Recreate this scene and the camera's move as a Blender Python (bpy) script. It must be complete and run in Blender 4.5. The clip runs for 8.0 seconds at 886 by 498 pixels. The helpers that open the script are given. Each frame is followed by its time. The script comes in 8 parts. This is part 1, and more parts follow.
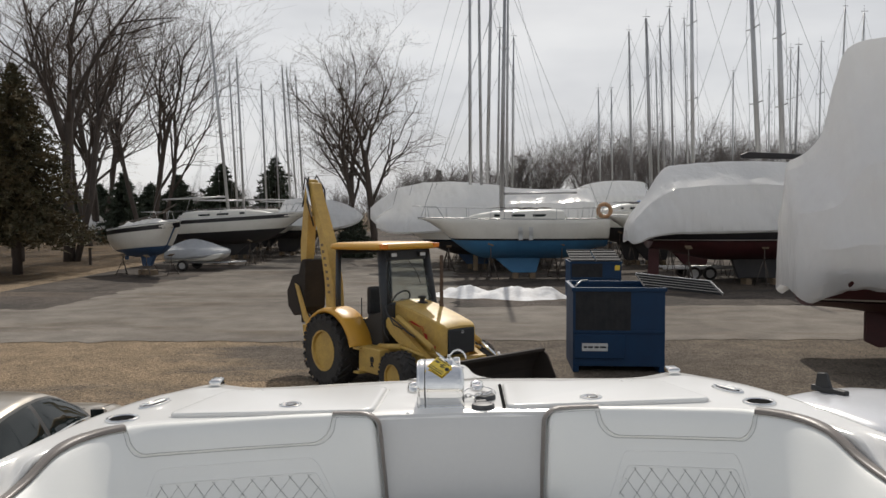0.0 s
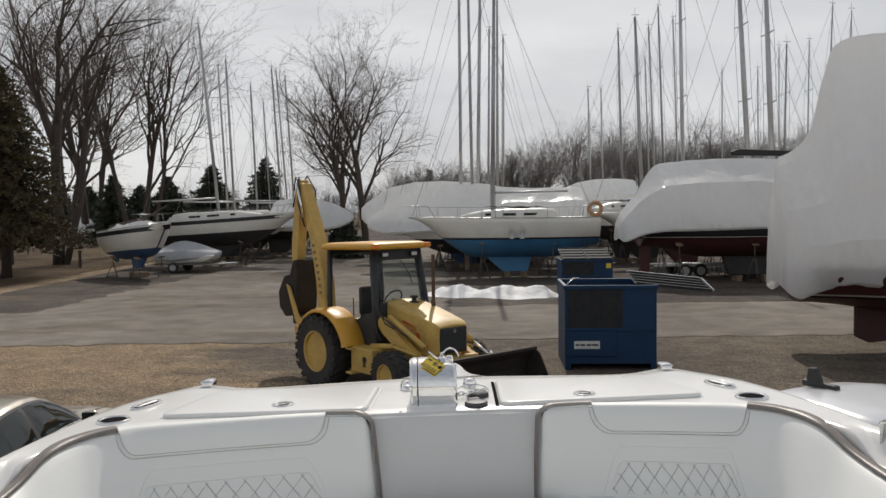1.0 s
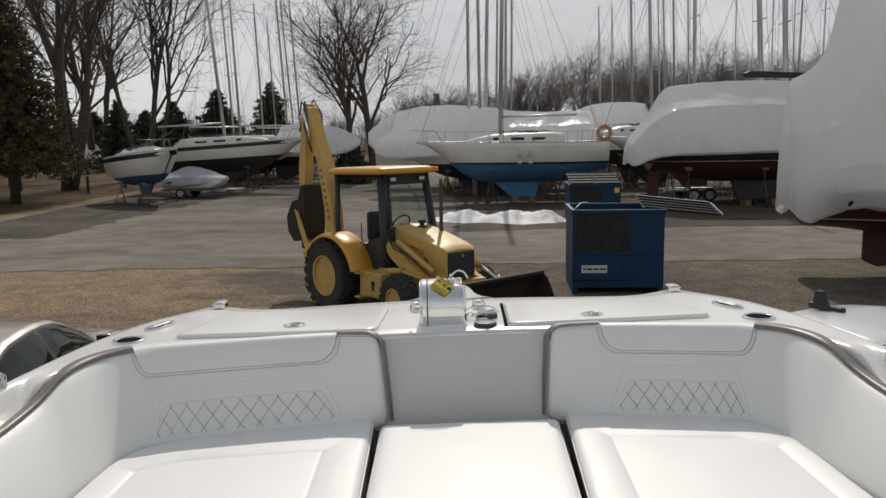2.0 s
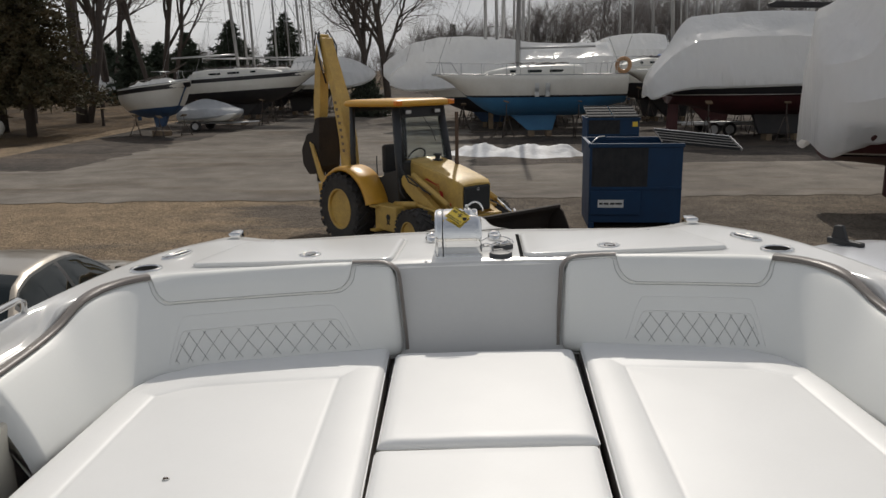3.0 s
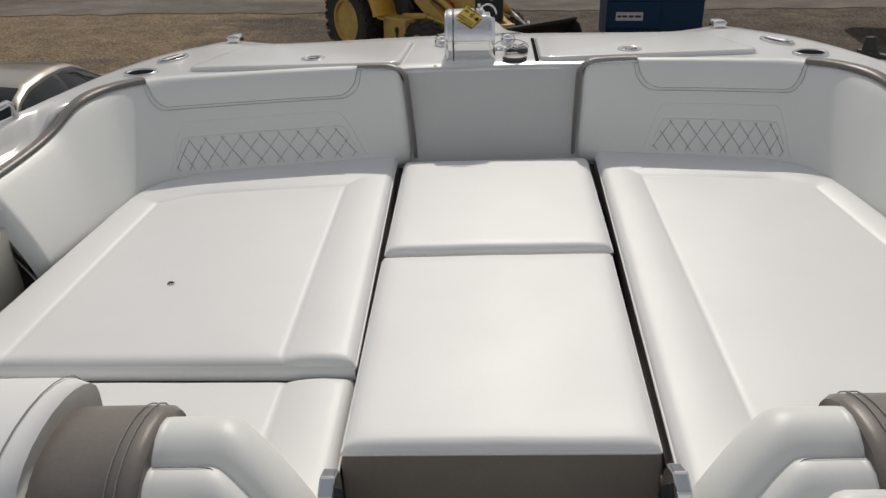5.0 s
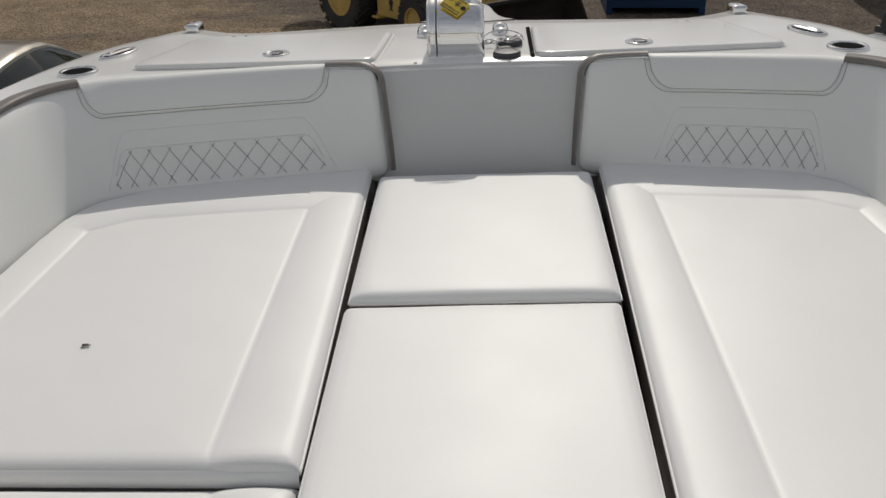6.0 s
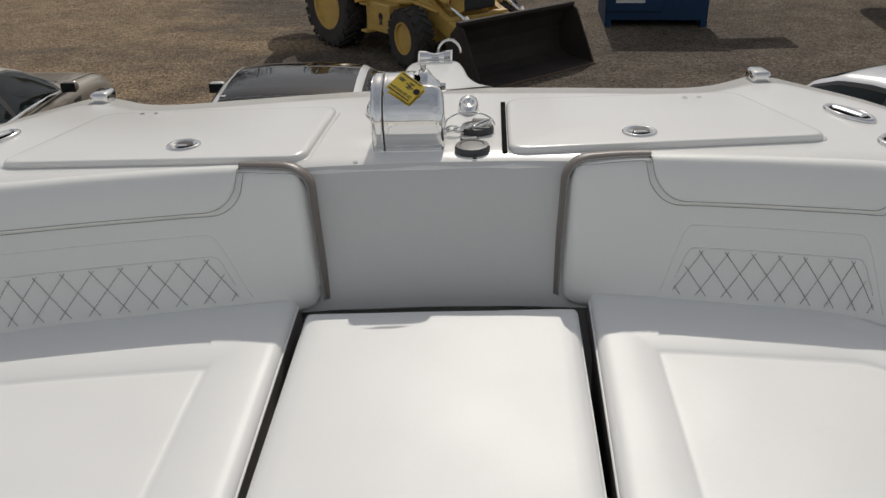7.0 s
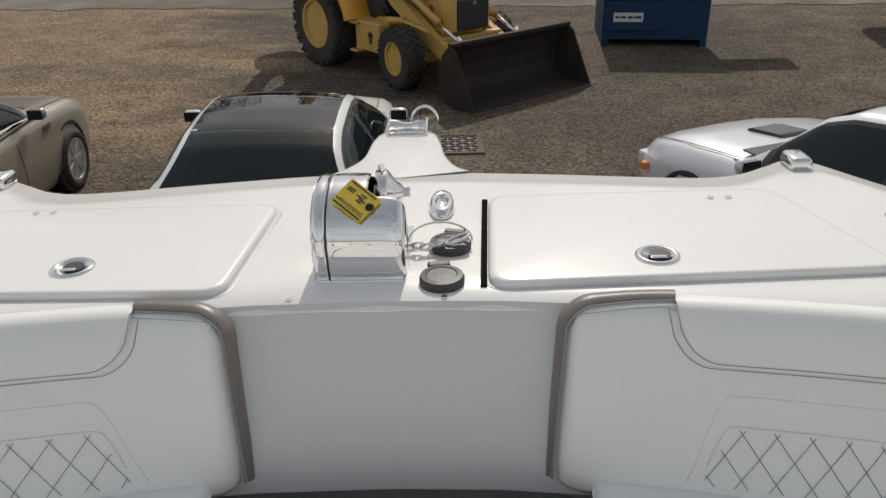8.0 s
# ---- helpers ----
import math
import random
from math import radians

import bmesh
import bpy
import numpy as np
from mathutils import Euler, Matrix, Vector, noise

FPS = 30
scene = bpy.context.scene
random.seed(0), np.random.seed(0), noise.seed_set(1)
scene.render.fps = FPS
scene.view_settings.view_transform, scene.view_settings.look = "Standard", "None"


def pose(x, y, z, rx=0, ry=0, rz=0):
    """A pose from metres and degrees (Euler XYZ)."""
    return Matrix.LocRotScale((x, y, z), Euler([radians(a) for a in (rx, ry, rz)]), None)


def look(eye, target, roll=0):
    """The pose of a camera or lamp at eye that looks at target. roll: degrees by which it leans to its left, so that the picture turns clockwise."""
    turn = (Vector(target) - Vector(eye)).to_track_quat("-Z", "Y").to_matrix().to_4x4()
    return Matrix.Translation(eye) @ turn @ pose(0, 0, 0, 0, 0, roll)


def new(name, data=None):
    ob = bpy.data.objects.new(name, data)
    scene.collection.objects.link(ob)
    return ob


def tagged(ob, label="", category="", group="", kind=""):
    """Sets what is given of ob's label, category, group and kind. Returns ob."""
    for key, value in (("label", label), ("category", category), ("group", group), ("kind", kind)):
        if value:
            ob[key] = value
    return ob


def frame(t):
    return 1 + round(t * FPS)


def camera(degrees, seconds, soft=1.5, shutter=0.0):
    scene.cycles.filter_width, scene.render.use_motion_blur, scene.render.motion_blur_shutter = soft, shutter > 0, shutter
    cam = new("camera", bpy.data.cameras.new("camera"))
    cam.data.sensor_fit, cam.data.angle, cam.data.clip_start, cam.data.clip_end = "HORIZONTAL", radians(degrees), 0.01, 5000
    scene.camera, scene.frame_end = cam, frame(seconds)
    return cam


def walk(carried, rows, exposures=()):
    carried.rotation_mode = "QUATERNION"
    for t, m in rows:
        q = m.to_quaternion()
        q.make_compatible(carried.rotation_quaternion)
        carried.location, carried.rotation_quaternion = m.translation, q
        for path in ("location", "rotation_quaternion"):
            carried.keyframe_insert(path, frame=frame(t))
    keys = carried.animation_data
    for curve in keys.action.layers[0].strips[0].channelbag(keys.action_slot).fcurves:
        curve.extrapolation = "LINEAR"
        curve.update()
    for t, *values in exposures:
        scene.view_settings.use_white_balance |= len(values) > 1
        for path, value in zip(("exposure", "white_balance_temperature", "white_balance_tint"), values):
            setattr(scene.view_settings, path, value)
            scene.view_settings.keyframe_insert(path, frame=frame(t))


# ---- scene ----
cam = camera(56.9, 8.0)
PATH = [
    (0, (0.071, 0.061, 3.309), (0.094, 2.059, 3.216), -0.1),
    (0.5, (0.071, 0.052, 3.314), (0.111, 2.051, 3.251), -0.5),
    (1, (0.07, 0.065, 3.302), (0.114, 2.063, 3.208), -0.6),
    (1.5, (0.066, 0.066, 3.292), (0.104, 2.057, 3.108), -0.7),
    (3, (0.062, 0.081, 3.269), (0.046, 2.034, 2.837), -0.7),
    (3.5, (0.061, 0.096, 3.242), (0.03, 2.028, 2.726), -0.7),
    (4, (0.06, 0.113, 3.215), (0.019, 2.009, 2.579), -0.8),
    (4.5, (0.065, 0.132, 3.197), (0.021, 1.982, 2.439), -0.8),
    (4.7, (0.062, 0.139, 3.196), (0.017, 1.972, 2.397), -0.7),
    (5.8, (0.075, 0.433, 3.203), (0.033, 2.216, 2.298), -1.0),
    (6, (0.109, 0.559, 3.196), (0.065, 2.339, 2.286), -1.0),
    (6.5, (0.15, 0.881, 3.214), (0.112, 2.663, 2.306), -0.9),
    (7, (0.224, 1.192, 3.268), (0.181, 2.974, 2.361), -1.0),
    (7.5, (0.268, 1.535, 3.312), (0.232, 3.319, 2.409), -0.8),
    (8, (0.28, 1.725, 3.316), (0.249, 3.517, 2.428), -0.6),
]
walk(cam, [(t, look(eye, target, roll)) for t, eye, target, roll in PATH], [(0.0, -0.36), (1.0, -0.42), (1.5, -0.50), (3.0, -0.70), (4.5, -0.85), (6.5, -0.88), (7.3, -0.70), (8.0, -0.50)])

# ---- world, sun, exposure ----
SUN_UP, SUN_SIDE = 42.5, 4.0          # elevation, degrees to the right of straight ahead
world = bpy.data.worlds.new("sky")
scene.world = world
world.use_nodes = True
wn, wl = world.node_tree.nodes, world.node_tree.links
sky = wn.new("ShaderNodeTexSky")
sky.sky_type = "NISHITA"
sky.sun_disc = False
sky.sun_elevation = radians(SUN_UP)
sky.sun_rotation = radians(SUN_SIDE)
sky.dust_density, sky.air_density = 3.0, 1.0
coord = wn.new("ShaderNodeTexCoord")
stretch = wn.new("ShaderNodeMapping")
stretch.inputs["Scale"].default_value = (1.0, 1.0, 3.2)
wl.new(coord.outputs["Generated"], stretch.inputs["Vector"])
cloud = wn.new("ShaderNodeTexNoise")
cloud.inputs["Scale"].default_value = 1.7
cloud.inputs["Detail"].default_value = 7.0
cloud.inputs["Roughness"].default_value = 0.55
wl.new(stretch.outputs["Vector"], cloud.inputs["Vector"])
cover = wn.new("ShaderNodeValToRGB")
cover.color_ramp.elements[0].position, cover.color_ramp.elements[0].color = 0.30, (0.74, 0.74, 0.74, 1)
cover.color_ramp.elements[1].position, cover.color_ramp.elements[1].color = 0.62, (0.99, 0.99, 0.99, 1)
wl.new(cloud.outputs["Fac"], cover.inputs["Fac"])
tone = wn.new("ShaderNodeValToRGB")
tone.color_ramp.elements[0].position, tone.color_ramp.elements[0].color = 0.35, (8.2, 8.4, 8.8, 1)
tone.color_ramp.elements[1].position, tone.color_ramp.elements[1].color = 0.72, (11.6, 11.7, 11.8, 1)
cloud2 = wn.new("ShaderNodeTexNoise")
cloud2.inputs["Scale"].default_value = 2.6
cloud2.inputs["Detail"].default_value = 5.0
wl.new(stretch.outputs["Vector"], cloud2.inputs["Vector"])
wl.new(cloud2.outputs["Fac"], tone.inputs["Fac"])
veil = wn.new("ShaderNodeMix")
veil.data_type = "RGBA"
# the veil of cloud lies thick along the horizon and thins out overhead
height = wn.new("ShaderNodeSeparateXYZ")
wl.new(coord.outputs["Generated"], height.inputs["Vector"])
thin = wn.new("ShaderNodeMapRange")
thin.interpolation_type = "SMOOTHSTEP"
thin.inputs["From Min"].default_value, thin.inputs["From Max"].default_value = 0.12, 0.9
thin.inputs["To Min"].default_value, thin.inputs["To Max"].default_value = 1.0, 0.42
wl.new(height.outputs["Z"], thin.inputs["Value"])
veiled = wn.new("ShaderNodeMath")
veiled.operation = "MULTIPLY"
wl.new(cover.outputs["Color"], veiled.inputs[0])
wl.new(thin.outputs["Result"], veiled.inputs[1])
wl.new(veiled.outputs[0], veil.inputs["Factor"])
wl.new(sky.outputs["Color"], veil.inputs["A"])
wl.new(tone.outputs["Color"], veil.inputs["B"])
wn["Background"].inputs["Strength"].default_value = 0.095
wl.new(veil.outputs["Result"], wn["Background"].inputs["Color"])

sun = new("sun", bpy.data.lights.new("sun", "SUN"))
sun.data.energy, sun.data.angle, sun.data.color = 3.65, radians(0.6), (1.0, 0.94, 0.855)
sun_dir = Vector((math.sin(radians(SUN_SIDE)) * math.cos(radians(SUN_UP)), math.cos(radians(SUN_SIDE)) * math.cos(radians(SUN_UP)), math.sin(radians(SUN_UP))))
sun.matrix_world = Matrix.Translation((0, 60, 60)) @ sun_dir.to_track_quat("Z", "Y").to_matrix().to_4x4()


# ---- materials ----
def material(name, base, rough=0.5, metal=0.0, second=None, scale=8.0, amount=0.5, fine=60.0, bump=0.0, bump_scale=120.0, coat=0.0, spec=0.5, rough_vary=0.0, stretch_z=1.0, detail=6.0, sharp=(0.35, 0.65), object_random=0.0):
    """A procedural surface: two colours mixed by a broad and a fine noise, with relief and uneven gloss."""
    m = bpy.data.materials.new(name)
    m.use_nodes = True
    n, l = m.node_tree.nodes, m.node_tree.links
    p = n["Principled BSDF"]
    p.inputs["Roughness"].default_value = rough
    p.inputs["Metallic"].default_value = metal
    p.inputs["Specular IOR Level"].default_value = spec
    p.inputs["Coat Weight"].default_value = coat
    p.inputs["Coat Roughness"].default_value = 0.06
    p.inputs["Base Color"].default_value = (*base, 1)
    tc = n.new("ShaderNodeTexCoord")
    mp = n.new("ShaderNodeMapping")
    mp.inputs["Scale"].default_value = (1, 1, stretch_z)
    l.new(tc.outputs["Object"], mp.inputs["Vector"])
    vec = mp.outputs["Vector"]
    if second:
        broad = n.new("ShaderNodeTexNoise")
        broad.inputs["Scale"].default_value = scale
        broad.inputs["Detail"].default_value = detail
        l.new(vec, broad.inputs["Vector"])
        small = n.new("ShaderNodeTexNoise")
        small.inputs["Scale"].default_value = fine
        small.inputs["Detail"].default_value = 3
        l.new(vec, small.inputs["Vector"])
        mean = n.new("ShaderNodeMath")
        mean.operation = "MULTIPLY_ADD"
        l.new(small.outputs["Fac"], mean.inputs[0])
        mean.inputs[1].default_value = 0.35
        shift = n.new("ShaderNodeMath")
        shift.operation = "MULTIPLY"
        l.new(broad.outputs["Fac"], shift.inputs[0])
        shift.inputs[1].default_value = 0.65
        l.new(shift.outputs[0], mean.inputs[2])
        ramp = n.new("ShaderNodeMapRange")
        ramp.inputs["From Min"].default_value, ramp.inputs["From Max"].default_value = sharp
        ramp.inputs["To Max"].default_value = amount
        l.new(mean.outputs[0], ramp.inputs["Value"])
        mix = n.new("ShaderNodeMix")
        mix.data_type = "RGBA"
        mix.inputs["A"].default_value = (*base, 1)
        mix.inputs["B"].default_value = (*second, 1)
        l.new(ramp.outputs["Result"], mix.inputs["Factor"])
        out = mix.outputs["Result"]
        if object_random:
            info = n.new("ShaderNodeObjectInfo")
            hsv = n.new("ShaderNodeHueSaturation")
            rv = n.new("ShaderNodeMapRange")
            rv.inputs["To Min"].default_value, rv.inputs["To Max"].default_value = 1 - object_random, 1 + object_random
            l.new(info.outputs["Random"], rv.inputs["Value"])
            l.new(rv.outputs["Result"], hsv.inputs["Value"])
            l.new(out, hsv.inputs["Color"])
            out = hsv.outputs["Color"]
        l.new(out, p.inputs["Base Color"])
        if rough_vary:
            rr = n.new("ShaderNodeMapRange")
            rr.inputs["To Min"].default_value, rr.inputs["To Max"].default_value = max(0.02, rough - rough_vary), min(1, rough + rough_vary)
            l.new(mean.outputs[0], rr.inputs["Value"])
            l.new(rr.outputs["Result"], p.inputs["Roughness"])
    if bump:
        grain = n.new("ShaderNodeTexNoise")
        grain.inputs["Scale"].default_value = bump_scale
        grain.inputs["Detail"].default_value = 4
        l.new(vec, grain.inputs["Vector"])
        bp = n.new("ShaderNodeBump")
        bp.inputs["Strength"].default_value = bump
        bp.inputs["Distance"].default_value = 0.02
        l.new(grain.outputs["Fac"], bp.inputs["Height"])
        l.new(bp.outputs["Normal"], p.inputs["Normal"])
    return m


def glass(name, tint, rough=0.02):
    m = bpy.data.materials.new(name)
    m.use_nodes = True
    p = m.node_tree.nodes["Principled BSDF"]
    p.inputs["Base Color"].default_value = (*tint, 1)
    p.inputs["Roughness"].default_value = rough
    p.inputs["Transmission Weight"].default_value = 1.0
    p.inputs["IOR"].default_value = 1.05
    p.inputs["Coat Weight"].default_value = 0.6
    p.inputs["Coat IOR"].default_value = 1.35
    p.inputs["Coat Roughness"].default_value = 0.02
    return m


gelcoat = material("gelcoat", (0.80, 0.79, 0.76), 0.22, second=(0.74, 0.73, 0.70), scale=3, amount=0.6, fine=90, coat=0.3, rough_vary=0.06)
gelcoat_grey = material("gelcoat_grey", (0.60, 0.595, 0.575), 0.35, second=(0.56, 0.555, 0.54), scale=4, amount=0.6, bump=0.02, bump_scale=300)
vinyl = material("vinyl", (0.80, 0.797, 0.778), 0.48, second=(0.76, 0.757, 0.738), scale=5, amount=0.5, fine=140, bump=0.05, bump_scale=420, rough_vary=0.06)
vinyl_back = material("vinyl_back", (0.765, 0.767, 0.733), 0.46, second=(0.725, 0.727, 0.695), scale=5, amount=0.5, fine=140, bump=0.05, bump_scale=420, rough_vary=0.06)
taupe = material("taupe_vinyl", (0.20, 0.175, 0.155), 0.38, second=(0.16, 0.14, 0.125), scale=9, amount=0.7, fine=120, bump=0.08, bump_scale=380, rough_vary=0.08)
thread = material("thread", (0.22, 0.22, 0.21), 0.8, second=(0.32, 0.32, 0.31), scale=300, amount=0.8)
chrome = material("stainless", (0.78, 0.78, 0.77), 0.08, metal=1.0, second=(0.70, 0.69, 0.67), scale=14, amount=0.5, rough_vary=0.04)
mirror_steel = material("mirror_steel", (0.80, 0.80, 0.79), 0.05, metal=1.0, second=(0.76, 0.76, 0.75), scale=3, amount=0.5, fine=9, rough_vary=0.02)
black_rubber = material("black_rubber", (0.02, 0.02, 0.021), 0.6, second=(0.035, 0.034, 0.033), scale=30, amount=0.8, bump=0.1, bump_scale=200)
grey_plastic = material("grey_plastic", (0.045, 0.047, 0.05), 0.5, second=(0.06, 0.06, 0.062), scale=40, amount=0.7, bump=0.05)
liner = material("liner", (0.30, 0.28, 0.26), 0.5, second=(0.25, 0.235, 0.22), scale=6, amount=0.7)
cream_liner = material("cream_liner", (0.66, 0.62, 0.53), 0.4, second=(0.60, 0.56, 0.48), scale=4, amount=0.6, fine=60)
label_yellow = material("label_yellow", (0.72, 0.52, 0.05), 0.45, second=(0.66, 0.47, 0.05), scale=60, amount=0.6)
# near-black and glossless, stands in for shade in deck openings
hollow_shade = material("hollow_shade", (0.008, 0.008, 0.008), 1.0, spec=0.05)
ink = material("ink", (0.03, 0.03, 0.03), 0.6)
yellow_paint = material("yellow_paint", (0.60, 0.395, 0.095), 0.5, second=(0.30, 0.19, 0.07), scale=4.0, amount=0.55, fine=24, rough_vary=0.12, bump=0.03, bump_scale=40)
orange_paint = material("orange_paint", (0.62, 0.32, 0.03), 0.40, second=(0.52, 0.27, 0.04), scale=3.0, amount=0.55, fine=24, rough_vary=0.1)
cab_grey = material("cab_grey", (0.020, 0.023, 0.026), 0.55, second=(0.035, 0.035, 0.035), scale=6, amount=0.5)
tyre_black = material("tyre", (0.022, 0.021, 0.020), 0.85, second=(0.06, 0.052, 0.045), scale=4, amount=0.6, fine=30, bump=0.2, bump_scale=60)
bucket_steel = material("bucket_steel", (0.024, 0.021, 0.019), 0.8, spec=0.25, second=(0.050, 0.038, 0.031), scale=3, amount=0.7, fine=18, rough_vary=0.15, bump=0.1, bump_scale=30)
rust = material("rust", (0.12, 0.075, 0.05), 0.8, second=(0.06, 0.045, 0.035), scale=6, amount=0.8, fine=40, bump=0.2, bump_scale=60)
blue_paint = material("blue_paint", (0.004, 0.033, 0.086), 0.5, spec=0.3, second=(0.007, 0.027, 0.070), scale=2.2, amount=0.8, fine=20, rough_vary=0.12, bump=0.04, bump_scale=18)
dark_plastic = material("dark_plastic", (0.022, 0.023, 0.026), 0.75, spec=0.2, second=(0.045, 0.045, 0.045), scale=6, amount=0.6, bump=0.1, bump_scale=20)
signal_red = material("signal_red", (0.45, 0.03, 0.02), 0.3)
amber = material("amber_lens", (0.75, 0.22, 0.02), 0.2, coat=0.5)
white_label = material("white_label", (0.6, 0.6, 0.58), 0.5, second=(0.45, 0.46, 0.46), scale=12, amount=0.6)
hull_white = material("hull_white", (0.70, 0.68, 0.62), 0.32, second=(0.58, 0.56, 0.50), scale=1.2, amount=0.6, fine=9, rough_vary=0.1, coat=0.2)
bottom_blue = material("bottom_blue", (0.05, 0.18, 0.34), 0.55, second=(0.04, 0.14, 0.28), scale=1.5, amount=0.8, fine=12)
bottom_navy = material("bottom_navy", (0.03, 0.07, 0.15), 0.6, second=(0.05, 0.10, 0.19), scale=1.5, amount=0.8, fine=12)
bottom_black = material("bottom_black", (0.018, 0.018, 0.02), 0.6, second=(0.035, 0.03, 0.03), scale=1.5, amount=0.8, fine=12)
# dark red paint, deepened so its colour carries the shade under the hulls
bottom_red_shaded = material("bottom_red_shaded", (0.065, 0.013, 0.014), 0.6, second=(0.04, 0.011, 0.011), scale=1.5, amount=0.8, fine=12)
stripe_black = material("stripe_black", (0.012, 0.012, 0.014), 0.35)
wrap = material("shrink_wrap", (0.88, 0.88, 0.87), 0.2, second=(0.80, 0.80, 0.79), scale=0.8, amount=0.7, fine=7, rough_vary=0.1, bump=0.8, bump_scale=2.6, coat=0.35, stretch_z=0.4)
wrap_nodes, wrap_links = wrap.node_tree.nodes, wrap.node_tree.links
for node in wrap_nodes:
    if node.type == "BUMP":
        node.inputs["Distance"].default_value = 0.09          # deep tension folds
glow_through = wrap_nodes.new("ShaderNodeBsdfTranslucent")          # thin film lets the sun through
glow_through.inputs["Color"].default_value = (0.86, 0.86, 0.85, 1)
film = wrap_nodes.new("ShaderNodeMixShader")
film.inputs["Fac"].default_value = 0.40
wrap_links.new(wrap_nodes["Principled BSDF"].outputs[0], film.inputs[1])
wrap_links.new(glow_through.outputs[0], film.inputs[2])
wrap_links.new(film.outputs[0], wrap_nodes["Material Output"].inputs["Surface"])
alloy = material("mast_alloy", (0.48, 0.48, 0.48), 0.42, metal=0.55, second=(0.36, 0.36, 0.37), scale=1.0, amount=0.7, fine=10, object_random=0.25)
wire = material("rigging_wire", (0.30, 0.30, 0.31), 0.4, metal=0.8)
bark = material("bark", (0.085, 0.066, 0.054), 0.9, second=(0.045, 0.036, 0.030), scale=3, amount=0.9, fine=26, bump=0.5, bump_scale=18, stretch_z=0.3)
# both twig browns are paled: haze and backlight sit in the colour
twig_hazed = material("twig", (0.15, 0.12, 0.10), 0.9, second=(0.10, 0.08, 0.066), scale=1, amount=0.8)
far_twig_hazed = material("far_twig_hazed", (0.25, 0.225, 0.21), 0.95, second=(0.18, 0.16, 0.148), scale=0.3, amount=0.8)
needles = material("needles", (0.050, 0.052, 0.024), 0.8, second=(0.12, 0.078, 0.032), scale=1.3, amount=0.8, fine=14)
needles_far = material("needles_far", (0.040, 0.055, 0.038), 0.8, second=(0.065, 0.08, 0.048), scale=1.3, amount=0.8, fine=14)
snow_mat = material("snow", (0.78, 0.79, 0.80), 0.7, second=(0.50, 0.48, 0.45), scale=1.2, amount=0.7, fine=9, bump=0.6, bump_scale=6)
steel_dark = material("stand_steel", (0.06, 0.055, 0.05), 0.6, second=(0.11, 0.07, 0.045), scale=4, amount=0.7)
wood = material("timber", (0.22, 0.16, 0.10), 0.8, second=(0.14, 0.10, 0.065), scale=3, amount=0.8, fine=30)
pane_dark = glass("tinted_glass", (0.10, 0.12, 0.12))
pane_clear = glass("clear_glass", (0.62, 0.68, 0.66))
car_glass = material("car_glass", (0.010, 0.015, 0.015), 0.04, spec=0.28)
roof_glass = material("roof_glass", (0.010, 0.010, 0.011), 0.035, spec=0.5)


